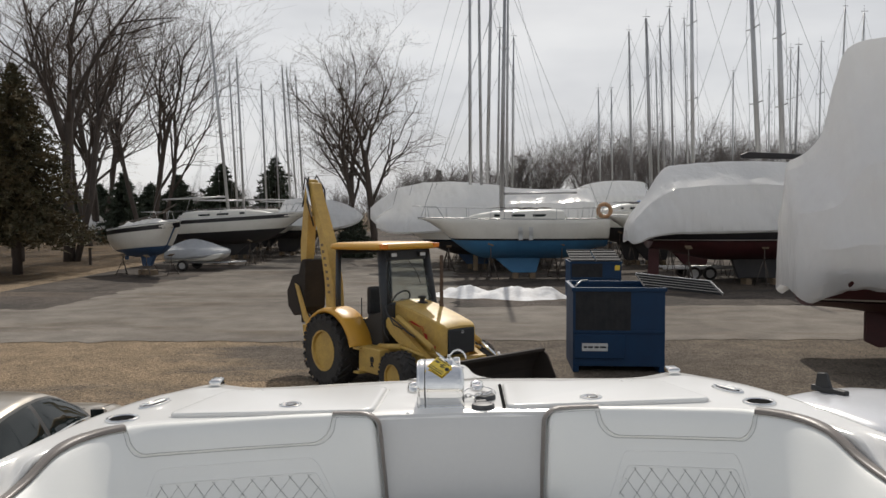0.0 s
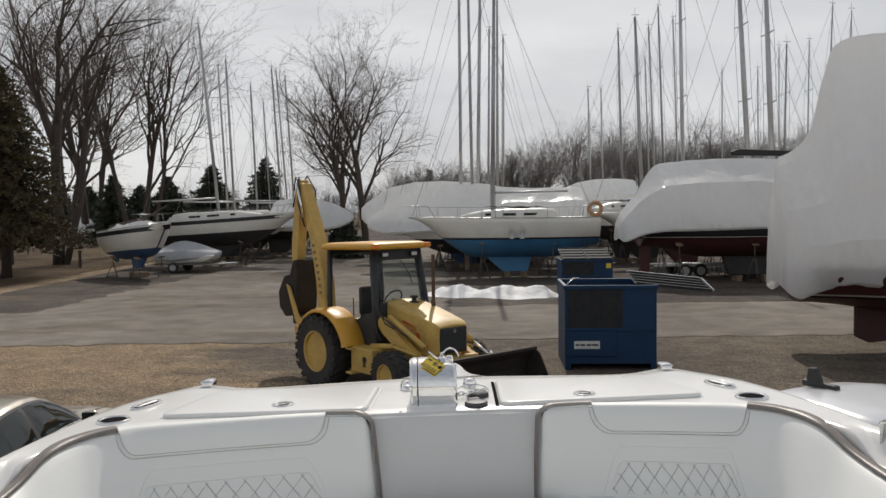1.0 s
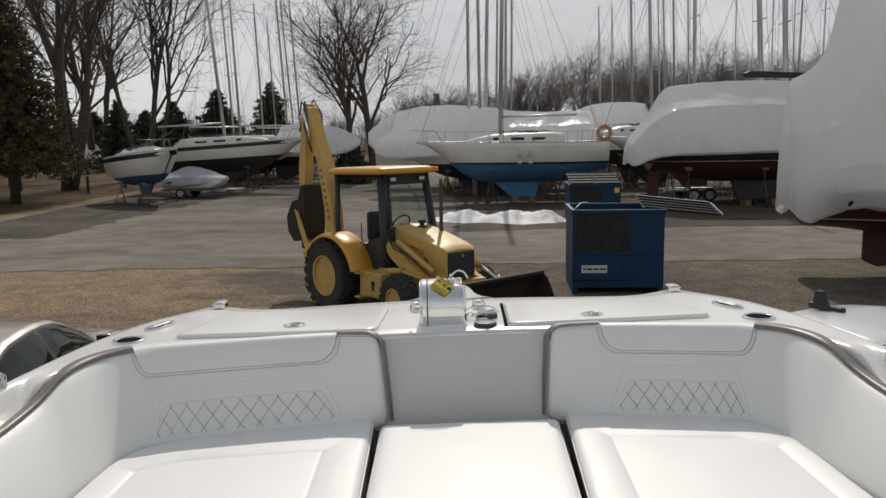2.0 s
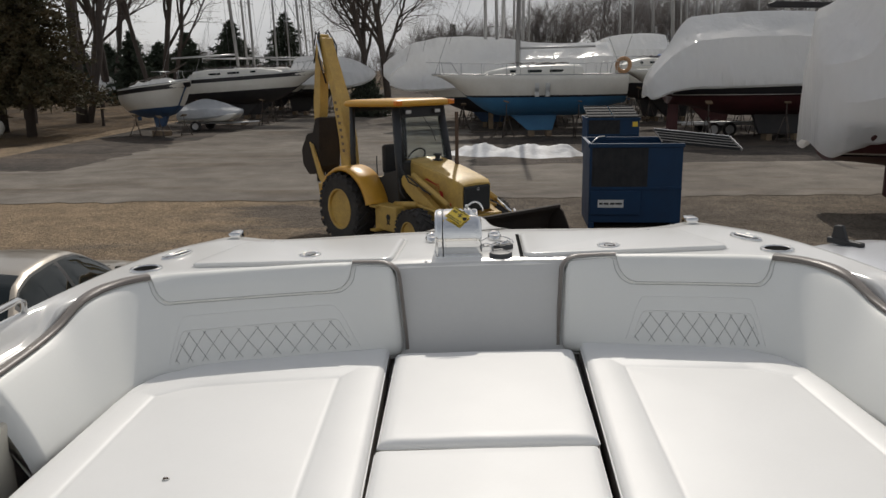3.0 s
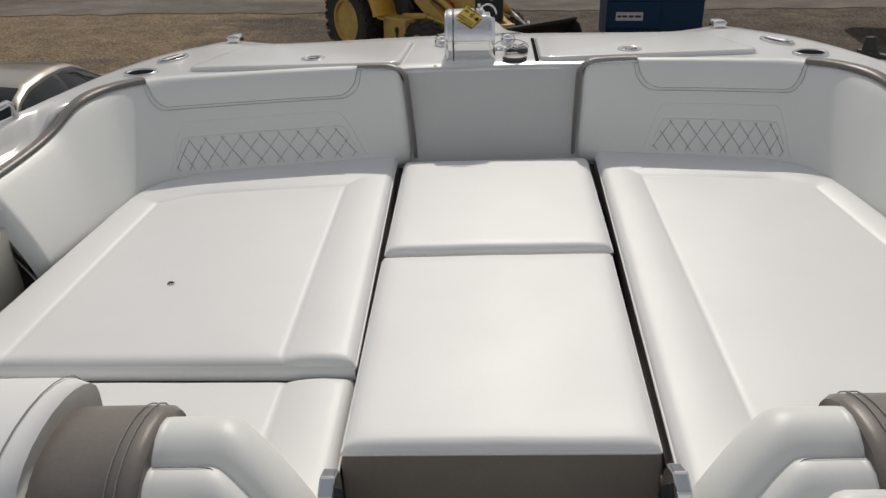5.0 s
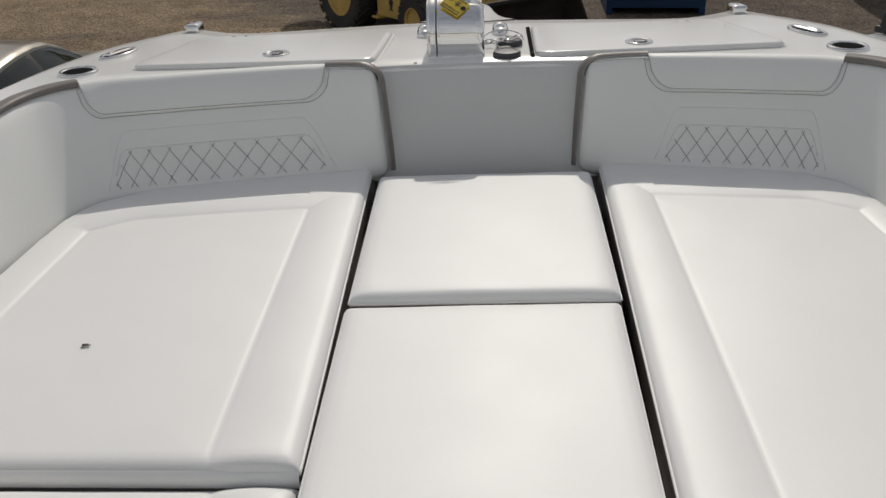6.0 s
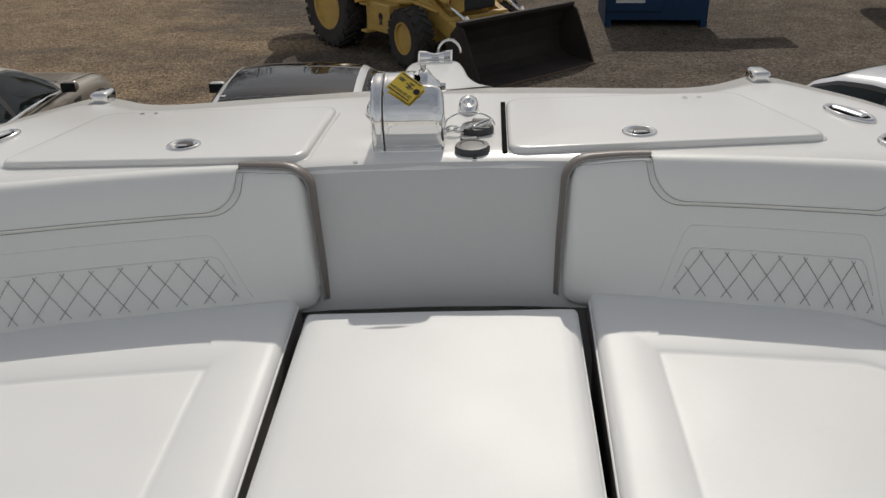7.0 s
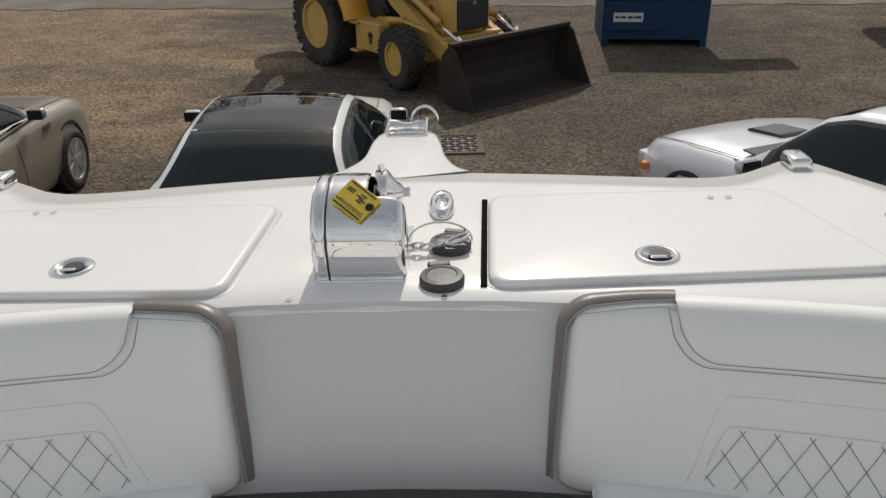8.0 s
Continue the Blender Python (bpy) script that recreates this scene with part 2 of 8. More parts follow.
# ---- ground surfaces ----
def ground_material(name, cols, stone=34.0, patch=0.25, bump=0.6, rough=0.95, grit=0.5, dirt=None, drift=0.0):
    """Loose ground: pebbles by a cell pattern over broad patches of damp and dust."""
    m = bpy.data.materials.new(name)
    m.use_nodes = True
    n, l = m.node_tree.nodes, m.node_tree.links
    p = n["Principled BSDF"]
    p.inputs["Roughness"].default_value = rough
    p.inputs["Specular IOR Level"].default_value = 0.2
    tc = n.new("ShaderNodeTexCoord")
    vor = n.new("ShaderNodeTexVoronoi")
    vor.inputs["Scale"].default_value = stone
    l.new(tc.outputs["Object"], vor.inputs["Vector"])
    big = n.new("ShaderNodeTexNoise")
    big.inputs["Scale"].default_value = patch
    big.inputs["Detail"].default_value = 8
    big.inputs["Roughness"].default_value = 0.62
    l.new(tc.outputs["Object"], big.inputs["Vector"])
    mid = n.new("ShaderNodeTexNoise")
    mid.inputs["Scale"].default_value = patch * 9
    mid.inputs["Detail"].default_value = 6
    l.new(tc.outputs["Object"], mid.inputs["Vector"])
    ramp = n.new("ShaderNodeValToRGB")
    ramp.color_ramp.elements[0].position, ramp.color_ramp.elements[0].color = 0.38, (*cols[0], 1)
    ramp.color_ramp.elements[1].position, ramp.color_ramp.elements[1].color = 0.62, (*cols[1], 1)
    l.new(big.outputs["Fac"], ramp.inputs["Fac"])
    bw = n.new("ShaderNodeRGBToBW")
    l.new(vor.outputs["Color"], bw.inputs["Color"])
    val = n.new("ShaderNodeMapRange")
    val.inputs["To Min"].default_value, val.inputs["To Max"].default_value = 1 - grit, 1 + grit * 1.15
    l.new(bw.outputs["Val"], val.inputs["Value"])
    val2 = n.new("ShaderNodeMapRange")
    val2.inputs["From Min"].default_value, val2.inputs["From Max"].default_value = 0.3, 0.7
    val2.inputs["To Min"].default_value, val2.inputs["To Max"].default_value = 0.78, 1.22
    l.new(mid.outputs["Fac"], val2.inputs["Value"])
    mul = n.new("ShaderNodeMath")
    mul.operation = "MULTIPLY"
    l.new(val.outputs["Result"], mul.inputs[0])
    l.new(val2.outputs["Result"], mul.inputs[1])
    hsv = n.new("ShaderNodeHueSaturation")
    l.new(ramp.outputs["Color"], hsv.inputs["Color"])
    l.new(mul.outputs[0], hsv.inputs["Value"])
    out = hsv.outputs["Color"]
    if dirt:
        # gravel and dust carried onto the surface: a colour, a noise scale stretched along x, and how much is covered
        colour, size, low, high = dirt
        mp = n.new("ShaderNodeMapping")
        mp.inputs["Scale"].default_value = (0.35, 1.0, 1.0)
        l.new(tc.outputs["Object"], mp.inputs["Vector"])
        spread = n.new("ShaderNodeTexNoise")
        spread.inputs["Scale"].default_value = size
        spread.inputs["Detail"].default_value = 9
        spread.inputs["Roughness"].default_value = 0.68
        l.new(mp.outputs["Vector"], spread.inputs["Vector"])
        cov = n.new("ShaderNodeMapRange")
        cov.inputs["From Min"].default_value, cov.inputs["From Max"].default_value = low, high
        where = n.new("ShaderNodeSeparateXYZ")
        l.new(tc.outputs["Object"], where.inputs["Vector"])
        lean = n.new("ShaderNodeMath")          # more of it on one side of the lot
        lean.operation = "MULTIPLY_ADD"
        l.new(where.outputs["X"], lean.inputs[0])
        lean.inputs[1].default_value = drift
        l.new(spread.outputs["Fac"], lean.inputs[2])
        l.new(lean.outputs[0], cov.inputs["Value"])
        over = n.new("ShaderNodeMix")
        over.data_type = "RGBA"
        shade = n.new("ShaderNodeHueSaturation")
        shade.inputs["Color"].default_value = (*colour, 1)
        l.new(mul.outputs[0], shade.inputs["Value"])
        l.new(cov.outputs["Result"], over.inputs["Factor"])
        l.new(out, over.inputs["A"])
        l.new(shade.outputs["Color"], over.inputs["B"])
        out = over.outputs["Result"]
    l.new(out, p.inputs["Base Color"])
    bp = n.new("ShaderNodeBump")
    bp.inputs["Strength"].default_value = bump
    bp.inputs["Distance"].default_value = 0.02
    l.new(vor.outputs["Distance"], bp.inputs["Height"])
    l.new(bp.outputs["Normal"], p.inputs["Normal"])
    return m


gravel = ground_material("gravel", ((0.080, 0.066, 0.053), (0.132, 0.106, 0.079)), 32, 0.16, 1.0, grit=0.7, dirt=((0.215, 0.158, 0.100), 0.30, 0.52, 0.66), drift=-0.026)
asphalt = ground_material("old_asphalt", ((0.125, 0.108, 0.090), (0.195, 0.173, 0.146)), 60, 0.11, 0.25, grit=0.25, dirt=((0.115, 0.092, 0.070), 0.42, 0.52, 0.66))
# dark soil, darkened further so its colour carries the shade under the boats
yard = ground_material("yard_gravel_shaded", ((0.040, 0.034, 0.029), (0.085, 0.070, 0.058)), 20, 0.2, 0.8, grit=0.6, dirt=((0.105, 0.080, 0.060), 0.25, 0.52, 0.64))
lawn_mat = ground_material("winter_lawn", ((0.066, 0.044, 0.024), (0.115, 0.076, 0.040)), 40, 0.3, 0.8)


# ---- mesh helpers ----
def mesh_from(name, verts, faces, smooth=True):
    me = bpy.data.meshes.new(name)
    me.from_pydata([tuple(v) for v in verts], [], faces)
    if smooth:
        me.polygons.foreach_set("use_smooth", [True] * len(me.polygons))
    me.update()
    return me


def creased(me, degrees):
    """Smooth shading with hard edges where faces meet at more than that angle."""
    me.set_sharp_from_angle(angle=radians(degrees))
    return me


def put(name, me, mat, parent=None, label="", m=None, mats=()):
    ob = new(name, me)
    for x in ((mat,) if mat else ()) + tuple(mats):
        if len(me.materials) < 1 + len(mats):
            me.materials.append(x)
    if parent:
        ob.parent = parent
    if m is not None:
        ob.matrix_basis = m
    if label:
        ob["label"] = label
    return ob


def part(name, bm, mat, parent=None, label="", m=None, smooth=False):
    """Links a bmesh as one mesh object under a thing or a part."""
    bmesh.ops.recalc_face_normals(bm, faces=bm.faces)
    me = bpy.data.meshes.new(name)
    bm.to_mesh(me)
    bm.free()
    if smooth:
        me.polygons.foreach_set("use_smooth", [True] * len(me.polygons))
    return put(name, me, mat, parent, label, m)


def thing(name, label, category, m=Matrix(), group="", kind=""):
    ob = new(name)
    ob.empty_display_size = 0.2
    ob.matrix_basis = m
    return tagged(ob, label, category, group, kind)


def box(bm, lo, hi, bevel=0.0, seg=2, m=None):
    r = bmesh.ops.create_cube(bm, size=1.0)
    vs = r["verts"]
    c = [(a + b) / 2 for a, b in zip(lo, hi)]
    s = [abs(b - a) for a, b in zip(lo, hi)]
    for v in vs:
        v.co = Vector([c[i] + v.co[i] * s[i] for i in range(3)])
    if bevel:
        es = list({e for v in vs for e in v.link_edges})
        r2 = bmesh.ops.bevel(bm, geom=es, offset=bevel, segments=seg, affect="EDGES", profile=0.5)
        vs = list({v for f in r2["faces"] for v in f.verts} | {v for v in vs if v.is_valid})
    if m is not None:
        bmesh.ops.transform(bm, matrix=m, verts=vs)
    return vs


def prism(bm, pts, lo, hi, axis="y", bevel=0.0, seg=2):
    """A flat outline pushed out along an axis. pts: the other two coordinates in order x, y, z."""
    def at(a, b, h):
        return {"x": (h, a, b), "y": (a, h, b), "z": (a, b, h)}[axis]
    n = len(pts)
    v0 = [bm.verts.new(at(a, b, lo)) for a, b in pts]
    v1 = [bm.verts.new(at(a, b, hi)) for a, b in pts]
    fs = [bm.faces.new(v0), bm.faces.new(v1[::-1])]
    for i in range(n):
        fs.append(bm.faces.new((v0[i], v0[(i + 1) % n], v1[(i + 1) % n], v1[i])))
    if bevel:
        es = list({e for f in fs for e in f.edges})
        bmesh.ops.bevel(bm, geom=es, offset=bevel, segments=seg, affect="EDGES", profile=0.5)
    return v0 + v1


def rod(bm, a, b, r, r2=None, sides=10):
    a, b = Vector(a), Vector(b)
    d = b - a
    q = d.to_track_quat("Z", "Y").to_matrix().to_4x4()
    m = Matrix.Translation((a + b) / 2) @ q
    return bmesh.ops.create_cone(bm, cap_ends=True, segments=sides, radius1=r, radius2=r if r2 is None else r2, depth=d.length, matrix=m)["verts"]


def lathe(bm, prof, m=Matrix(), sides=32):
    """Turns (radius, height) pairs round the z axis."""
    rings = []
    for r, z in prof:
        rings.append([bm.verts.new(m @ Vector((r * math.cos(2 * math.pi * i / sides), r * math.sin(2 * math.pi * i / sides), z))) for i in range(sides)])
    for a, b in zip(rings, rings[1:]):
        for i in range(sides):
            bm.faces.new((a[i], a[(i + 1) % sides], b[(i + 1) % sides], b[i]))
    if prof[0][0] > 1e-6:
        bm.faces.new(rings[0][::-1])
    if prof[-1][0] > 1e-6:
        bm.faces.new(rings[-1])
    return rings


def tube_data(lines, sides=5):
    """Tubes along lines of (point, radius); returns verts and faces."""
    verts, faces = [], []
    for line in lines:
        base = len(verts)
        n = len(line)
        for i, (p, r) in enumerate(line):
            p = Vector(p)
            d = Vector(line[min(i + 1, n - 1)][0]) - Vector(line[max(i - 1, 0)][0])
            if d.length < 1e-9:
                d = Vector((0, 0, 1))
            d.normalize()
            u = d.cross(Vector((0.31, 0.17, 0.93)))
            if u.length < 0.05:
                u = d.cross(Vector((1, 0, 0)))
            u.normalize()
            w = d.cross(u)
            for k in range(sides):
                a = 2 * math.pi * k / sides
                verts.append(p + u * (r * math.cos(a)) + w * (r * math.sin(a)))
        for i in range(n - 1):
            for k in range(sides):
                a, b = base + i * sides + k, base + i * sides + (k + 1) % sides
                faces.append((a, b, b + sides, a + sides))
        faces.append(tuple(base + k for k in range(sides))[::-1])
        faces.append(tuple(base + (n - 1) * sides + k for k in range(sides)))
    return verts, faces


def tubes(name, lines, mat, parent=None, label="", sides=6, m=None):
    return put(name, mesh_from(name, *tube_data(lines, sides)), mat, parent, label, m)


def line_of(pts, r):
    return [(p, r) for p in pts]


def grid_faces(rows, cols, closed_cols=False):
    fs = []
    for i in range(rows - 1):
        for j in range(cols - (0 if closed_cols else 1)):
            k = (j + 1) % cols
            fs.append((i * cols + j, i * cols + k, (i + 1) * cols + k, (i + 1) * cols + j))
    return fs


def spline(pts, n):
    """Catmull-Rom through pts, n samples."""
    P = [Vector(p) for p in pts]
    P = [P[0] * 2 - P[1]] + P + [P[-1] * 2 - P[-2]]
    out = []
    for i in range(n):
        s = i / (n - 1) * (len(pts) - 1)
        k = min(int(s), len(pts) - 2)
        t = s - k
        a, b, c, d = P[k:k + 4]
        out.append(0.5 * ((2 * b) + (c - a) * t + (2 * a - 5 * b + 4 * c - d) * t * t + (3 * b - a - 3 * c + d) * t ** 3))
    return out


def smooth01(x):
    x = min(1.0, max(0.0, x))
    return x * x * (3 - 2 * x)


def lerp_table(x, table):
    for (a, b), (c, d) in zip(table, table[1:]):
        if x <= c:
            return b + (d - b) * max(0.0, (x - a)) / (c - a)
    return table[-1][1]


# ---- ground, road, lawn ----
def sheet(name, outline, z, mat, label, step=0.0):
    bm = bmesh.new()
    bm.faces.new([bm.verts.new((x, y, z)) for x, y in outline])
    bmesh.ops.triangulate(bm, faces=bm.faces)
    bmesh.ops.recalc_face_normals(bm, faces=bm.faces)
    for f in bm.faces:
        if f.normal.z < 0:
            f.normal_flip()
    me = bpy.data.meshes.new(name)
    bm.to_mesh(me)
    bm.free()
    return tagged(put(name, me, mat), label, "ground", kind="structure")


def wavy(a, b, n, amp, seed):
    """A ragged edge from a to b."""
    a, b = Vector(a), Vector(b)
    side = Vector((-(b - a).y, (b - a).x)).normalized()
    out = []
    for i in range(n + 1):
        t = i / n
        k = noise.noise(Vector((t * n * 0.45, seed * 7.3, 0.5))) * amp + noise.noise(Vector((t * n * 1.3, seed * 3.1, 2.5))) * amp * 0.4
        out.append(tuple((a + (b - a) * t + side * k * (0 if i in (0, n) else 1))))
    return out


sheet("ground", [(-900, -300), (900, -300), (900, 1500), (-900, 1500)], 0.0, gravel, "brown gravel lot with damp and dusty patches")
sheet("yard", [(-17.8, 25.5), (90, 25.5), (90, 170), (-17.8, 170)], 0.006, yard, "grey gravel storage yard, its colour darkened for shade under the parked boats")
def ribbon(name, left, right, z, mat, label):
    """A strip of ground between two edges of the same count."""
    v = [Vector((x, y, z)) for x, y in left] + [Vector((x, y, z)) for x, y in right]
    n = len(left)
    me = mesh_from(name, v, [(k, k + 1, n + k + 1, n + k) for k in range(n - 1)], False)
    return tagged(put(name, me, mat), label, "ground", kind="structure")


ribbon("road", wavy((-70, 20.6), (70, 20.9), 700, 0.22, 4), wavy((-70, 26.4), (70, 29.6), 700, 0.35, 5), 0.012, asphalt, "worn pale asphalt road with ragged gravel edges")
ribbon("side_road", wavy((-13.5, 25.5), (-8.6, 78), 160, 0.5, 7), wavy((0.8, 25.5), (2.2, 78), 160, 0.5, 6), 0.009, asphalt, "worn asphalt lane between the parked boats")
sheet("lawn", [(-19.8, 36.6)] + wavy((-19.8, 36.6), (-18.2, 60), 24, 0.7, 9) + [(-16, 85), (-10, 140), (-10, 240), (-200, 240), (-200, 40)] + wavy((-60, 37.5), (-19.8, 36.6), 24, 0.7, 10), 0.020, lawn_mat, "dry straw-brown winter lawn")

# ---- the boat that carries the camera ----
BOAT = Matrix.Translation((0.11, 3.0, 2.31)) @ Matrix.Rotation(radians(-1.25), 4, "Y")
motor_boat = thing("motor_boat", "white fibreglass bow of a motor boat with a flat foredeck", "boat", BOAT)

# foredeck: stations run round from port side aft, along the bow, to starboard aft
SHEER = [(-1.50, -3.2), (-1.49, -2.2), (-1.46, -1.2), (-1.41, -0.5), (-1.34, 0.05), (-1.25, 0.36), (-1.13, 0.60), (-1.06, 0.72), (-1.00, 0.735), (-0.93, 0.69), (-0.84, 0.63), (-0.72, 0.615), (-0.45, 0.665), (-0.20, 0.705),
         (0.035, 0.715), (0.20, 0.705), (0.45, 0.672), (0.74, 0.625), (0.86, 0.635), (0.95, 0.69), (1.02, 0.74), (1.08, 0.725), (1.15, 0.60), (1.27, 0.36), (1.36, 0.05), (1.43, -0.5), (1.47, -1.2), (1.49, -2.2), (1.50, -3.2)]
COAM = [(-1.33, -3.2), (-1.33, -2.2), (-1.33, -1.2), (-1.315, -0.62), (-1.27, -0.36), (-1.19, -0.20), (-1.13, -0.14), (-1.08, -0.12), (-1.02, -0.105), (-0.95, -0.10), (-0.84, -0.085), (-0.70, -0.065), (-0.42, -0.028), (-0.20, -0.006),
        (0.045, 0.0), (0.25, -0.006), (0.48, -0.03), (0.74, -0.075), (0.86, -0.09), (0.95, -0.10), (1.02, -0.11), (1.08, -0.12), (1.14, -0.145), (1.20, -0.20), (1.28, -0.36), (1.325, -0.62), (1.34, -1.2), (1.34, -2.2), (1.34, -3.2)]


def deck_height(x, y):
    return 0.262 - 0.016 * smooth01((y - 0.3) / 0.5) - 0.004 * smooth01((abs(x) - 1.1) / 0.3)


def coaming_drop(y):
    """The side decks sink towards the cockpit behind the bow cushions."""
    return -0.075 * smooth01((-0.38 - y) / 0.16)


N_ST = 150
outer, inner = spline([(*p, 0) for p in SHEER], N_ST), spline([(*p, 0) for p in COAM], N_ST)
verts = []
CROSS = 14
for o, i in zip(outer, inner):
    n_out = Vector((o.y - i.y, 0, 0))
    for k in range(CROSS):
        t = k / (CROSS - 1)
        p = i.lerp(o, t)
        z = deck_height(p.x, p.y)
        if p.y < -0.3:
            z += coaming_drop(p.y) * (1 - smooth01((t - 0.35) / 0.3))
        if k == CROSS - 1:
            z -= 0.03
        if k == CROSS - 2:
            p = i.lerp(o, 0.985)
            z -= 0.006
        if k == 0:
            z -= 0.012
        if k == 1:
            p = i.lerp(o, 0.02)
        verts.append(Vector((p.x, p.y, z)))
put("deck", mesh_from("deck", verts, grid_faces(N_ST, CROSS)), gelcoat, motor_boat, "glossy white gelcoat foredeck")

# topsides: from the sheer down to the chine and the keel
verts = []
HULL_ROWS = [(-0.03, 1.0, 1.0), (-0.05, 1.012, 1.012), (-0.08, 1.012, 1.012), (-0.10, 0.995, 0.985), (-0.5, 0.93, 0.90), (-1.0, 0.80, 0.78), (-1.35, 0.60, 0.62), (-1.62, 0.10, 0.48)]
for dz, sx, sy in HULL_ROWS:
    for o in outer:
        yy = o.y if o.y < -1.5 else -1.5 + (o.y + 1.5) * sy
        verts.append(Vector((o.x * sx, yy, deck_height(o.x, o.y) + dz)))
put("hull", mesh_from("hull", verts, grid_faces(len(HULL_ROWS), N_ST)), gelcoat, motor_boat, "white gelcoat hull sides")
bm = bmesh.new()
prism(bm, [(-1.49, 0.23), (1.49, 0.23), (1.19, -0.75), (0.9, -1.1), (0.15, -1.38), (-0.15, -1.38), (-0.9, -1.1), (-1.19, -0.75)], -3.22, -3.19, "y")
part("bulkhead", bm, gelcoat, motor_boat)
bm = bmesh.new()
box(bm, (-1.3, -3.2, -0.52), (1.3, -0.05, -0.48))
part("cockpit_floor", bm, liner, motor_boat, "grey moulded cockpit floor")
# supports under the hull
bm = bmesh.new()
for x in (-0.5, 0.5):
    box(bm, (x - 0.08, -3.1, -1.42), (x + 0.08, -0.6, -1.26), 0.01)
    for y in (-2.9, -0.9):
        box(bm, (x - 0.1, y - 0.15, -2.31 + x * 0.02), (x + 0.1, y + 0.15, -1.42))
tagged(part("trailer_bunk", bm, wood, None, "", BOAT), "timber bunks on blocks under the boat hull", "support")

# moulded panel between the backrests, curved top to bottom
verts = []
for i in range(25):
    x = -0.40 + 0.86 * i / 24
    top = lerp_table(x, [(-0.46, -0.034), (-0.2, -0.006), (0.045, 0.0), (0.25, -0.006), (0.52, -0.036)])
    bow_in = 0.05 * (1 - ((x - 0.04) / 0.5) ** 2)
    for k in range(16):
        t = k / 15
        y = top - 0.135 * t ** 0.9 - bow_in * 0.3 * t * (1 - t)
        z = 0.252 - 0.30 * t
        if k == 0:
            y, z = top + 0.012, 0.2615
        verts.append(Vector((x, y, z)))
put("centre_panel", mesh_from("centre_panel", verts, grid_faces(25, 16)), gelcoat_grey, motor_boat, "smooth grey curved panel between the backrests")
verts = []
for o, i in zip(outer, inner):
    verts += [Vector((i.x, i.y, deck_height(i.x, i.y) - 0.012 + coaming_drop(i.y))), Vector((i.x * 0.97, i.y - 0.10, -0.50))]
put("inner_wall", mesh_from("inner_wall", verts, grid_faces(N_ST, 2)), gelcoat, motor_boat, "cream inner liner behind the cushions")

# bow pulpit with anchor roller
PUL = [(-0.16, 0.70), (-0.115, 0.745), (-0.075, 0.83), (-0.062, 0.96), (-0.035, 1.045), (0.035, 1.06), (0.105, 1.045), (0.132, 0.96), (0.150, 0.83), (0.18, 0.745), (0.225, 0.70)]
rim = spline([(*p, 0) for p in PUL], 41)
verts = []
rows = [(0.0, 0.248), (0.92, 0.248), (0.98, 0.244), (1.0, 0.232), (0.985, 0.15), (0.90, 0.06), (0.75, 0.0)]
for f, z in rows:
    for p in rim:
        c = Vector((0.033, 0.66, 0))
        q = c + (p - c) * f
        verts.append(Vector((q.x, q.y, z)))
put("pulpit", mesh_from("pulpit", verts, grid_faces(len(rows), 41)), gelcoat, motor_boat, "rounded white bow pulpit")
bm = bmesh.new()
for sx in (-0.020, 0.092):
    prism(bm, [(0.99, 0.240), (1.09, 0.225), (1.11, 0.25), (1.09, 0.272), (1.03, 0.272), (0.995, 0.258)], sx - 0.004, sx + 0.004, "x", 0.002)
lathe(bm, [(0.010, -0.055), (0.024, -0.052), (0.022, -0.03), (0.014, -0.012), (0.014, 0.012), (0.022, 0.03), (0.024, 0.052), (0.010, 0.055)], Matrix.Translation((0.036, 1.045, 0.258)) @ Matrix.Rotation(radians(90), 4, "Y"), 20)
box(bm, (-0.022, 0.985, 0.240), (0.094, 1.09, 0.2515), 0.002)
roller = part("anchor_roller", bm, chrome, motor_boat, "polished steel anchor roller", smooth=False)
tubes("roller_bail", [line_of([(0.085 - 0.04 * math.cos(a), 1.075, 0.262 + 0.048 * math.sin(a)) for a in [math.pi * i / 16 for i in range(17)]], 0.005)], chrome, roller, "looped steel bail", 8)


# deck hatches
def rounded_outline(pts, r, n=6):
    out = []
    k = len(pts)
    for i in range(k):
        p, a, b = Vector(pts[i]), Vector(pts[i - 1]), Vector(pts[(i + 1) % k])
        u, v = (a - p).normalized(), (b - p).normalized()
        for j in range(n + 1):
            t = j / n
            out.append((p + u * r * (1 - t) ** 2 + v * r * t ** 2))
    return out


def plate(outline, z0, z1, edge=0.012, follow=None):
    """A raised plate with rounded edges; rings step in from the outline."""
    c = sum(outline, Vector((0, 0))) / len(outline)
    verts, n = [], len(outline)
    steps = [(0.0, 0.0), (0.0, 0.55), (0.25, 0.85), (0.7, 0.98), (1.2, 1.0)]
    for inset, h in steps:
        for p in outline:
            d = (c - p)
            q = p + d.normalized() * (inset * edge)
            verts.append(Vector((q.x, q.y, z0 + (z1 - z0) * h)))
    faces = grid_faces(len(steps), n, True)
    faces.append(tuple(range((len(steps) - 1) * n, len(steps) * n)))
    return verts, faces


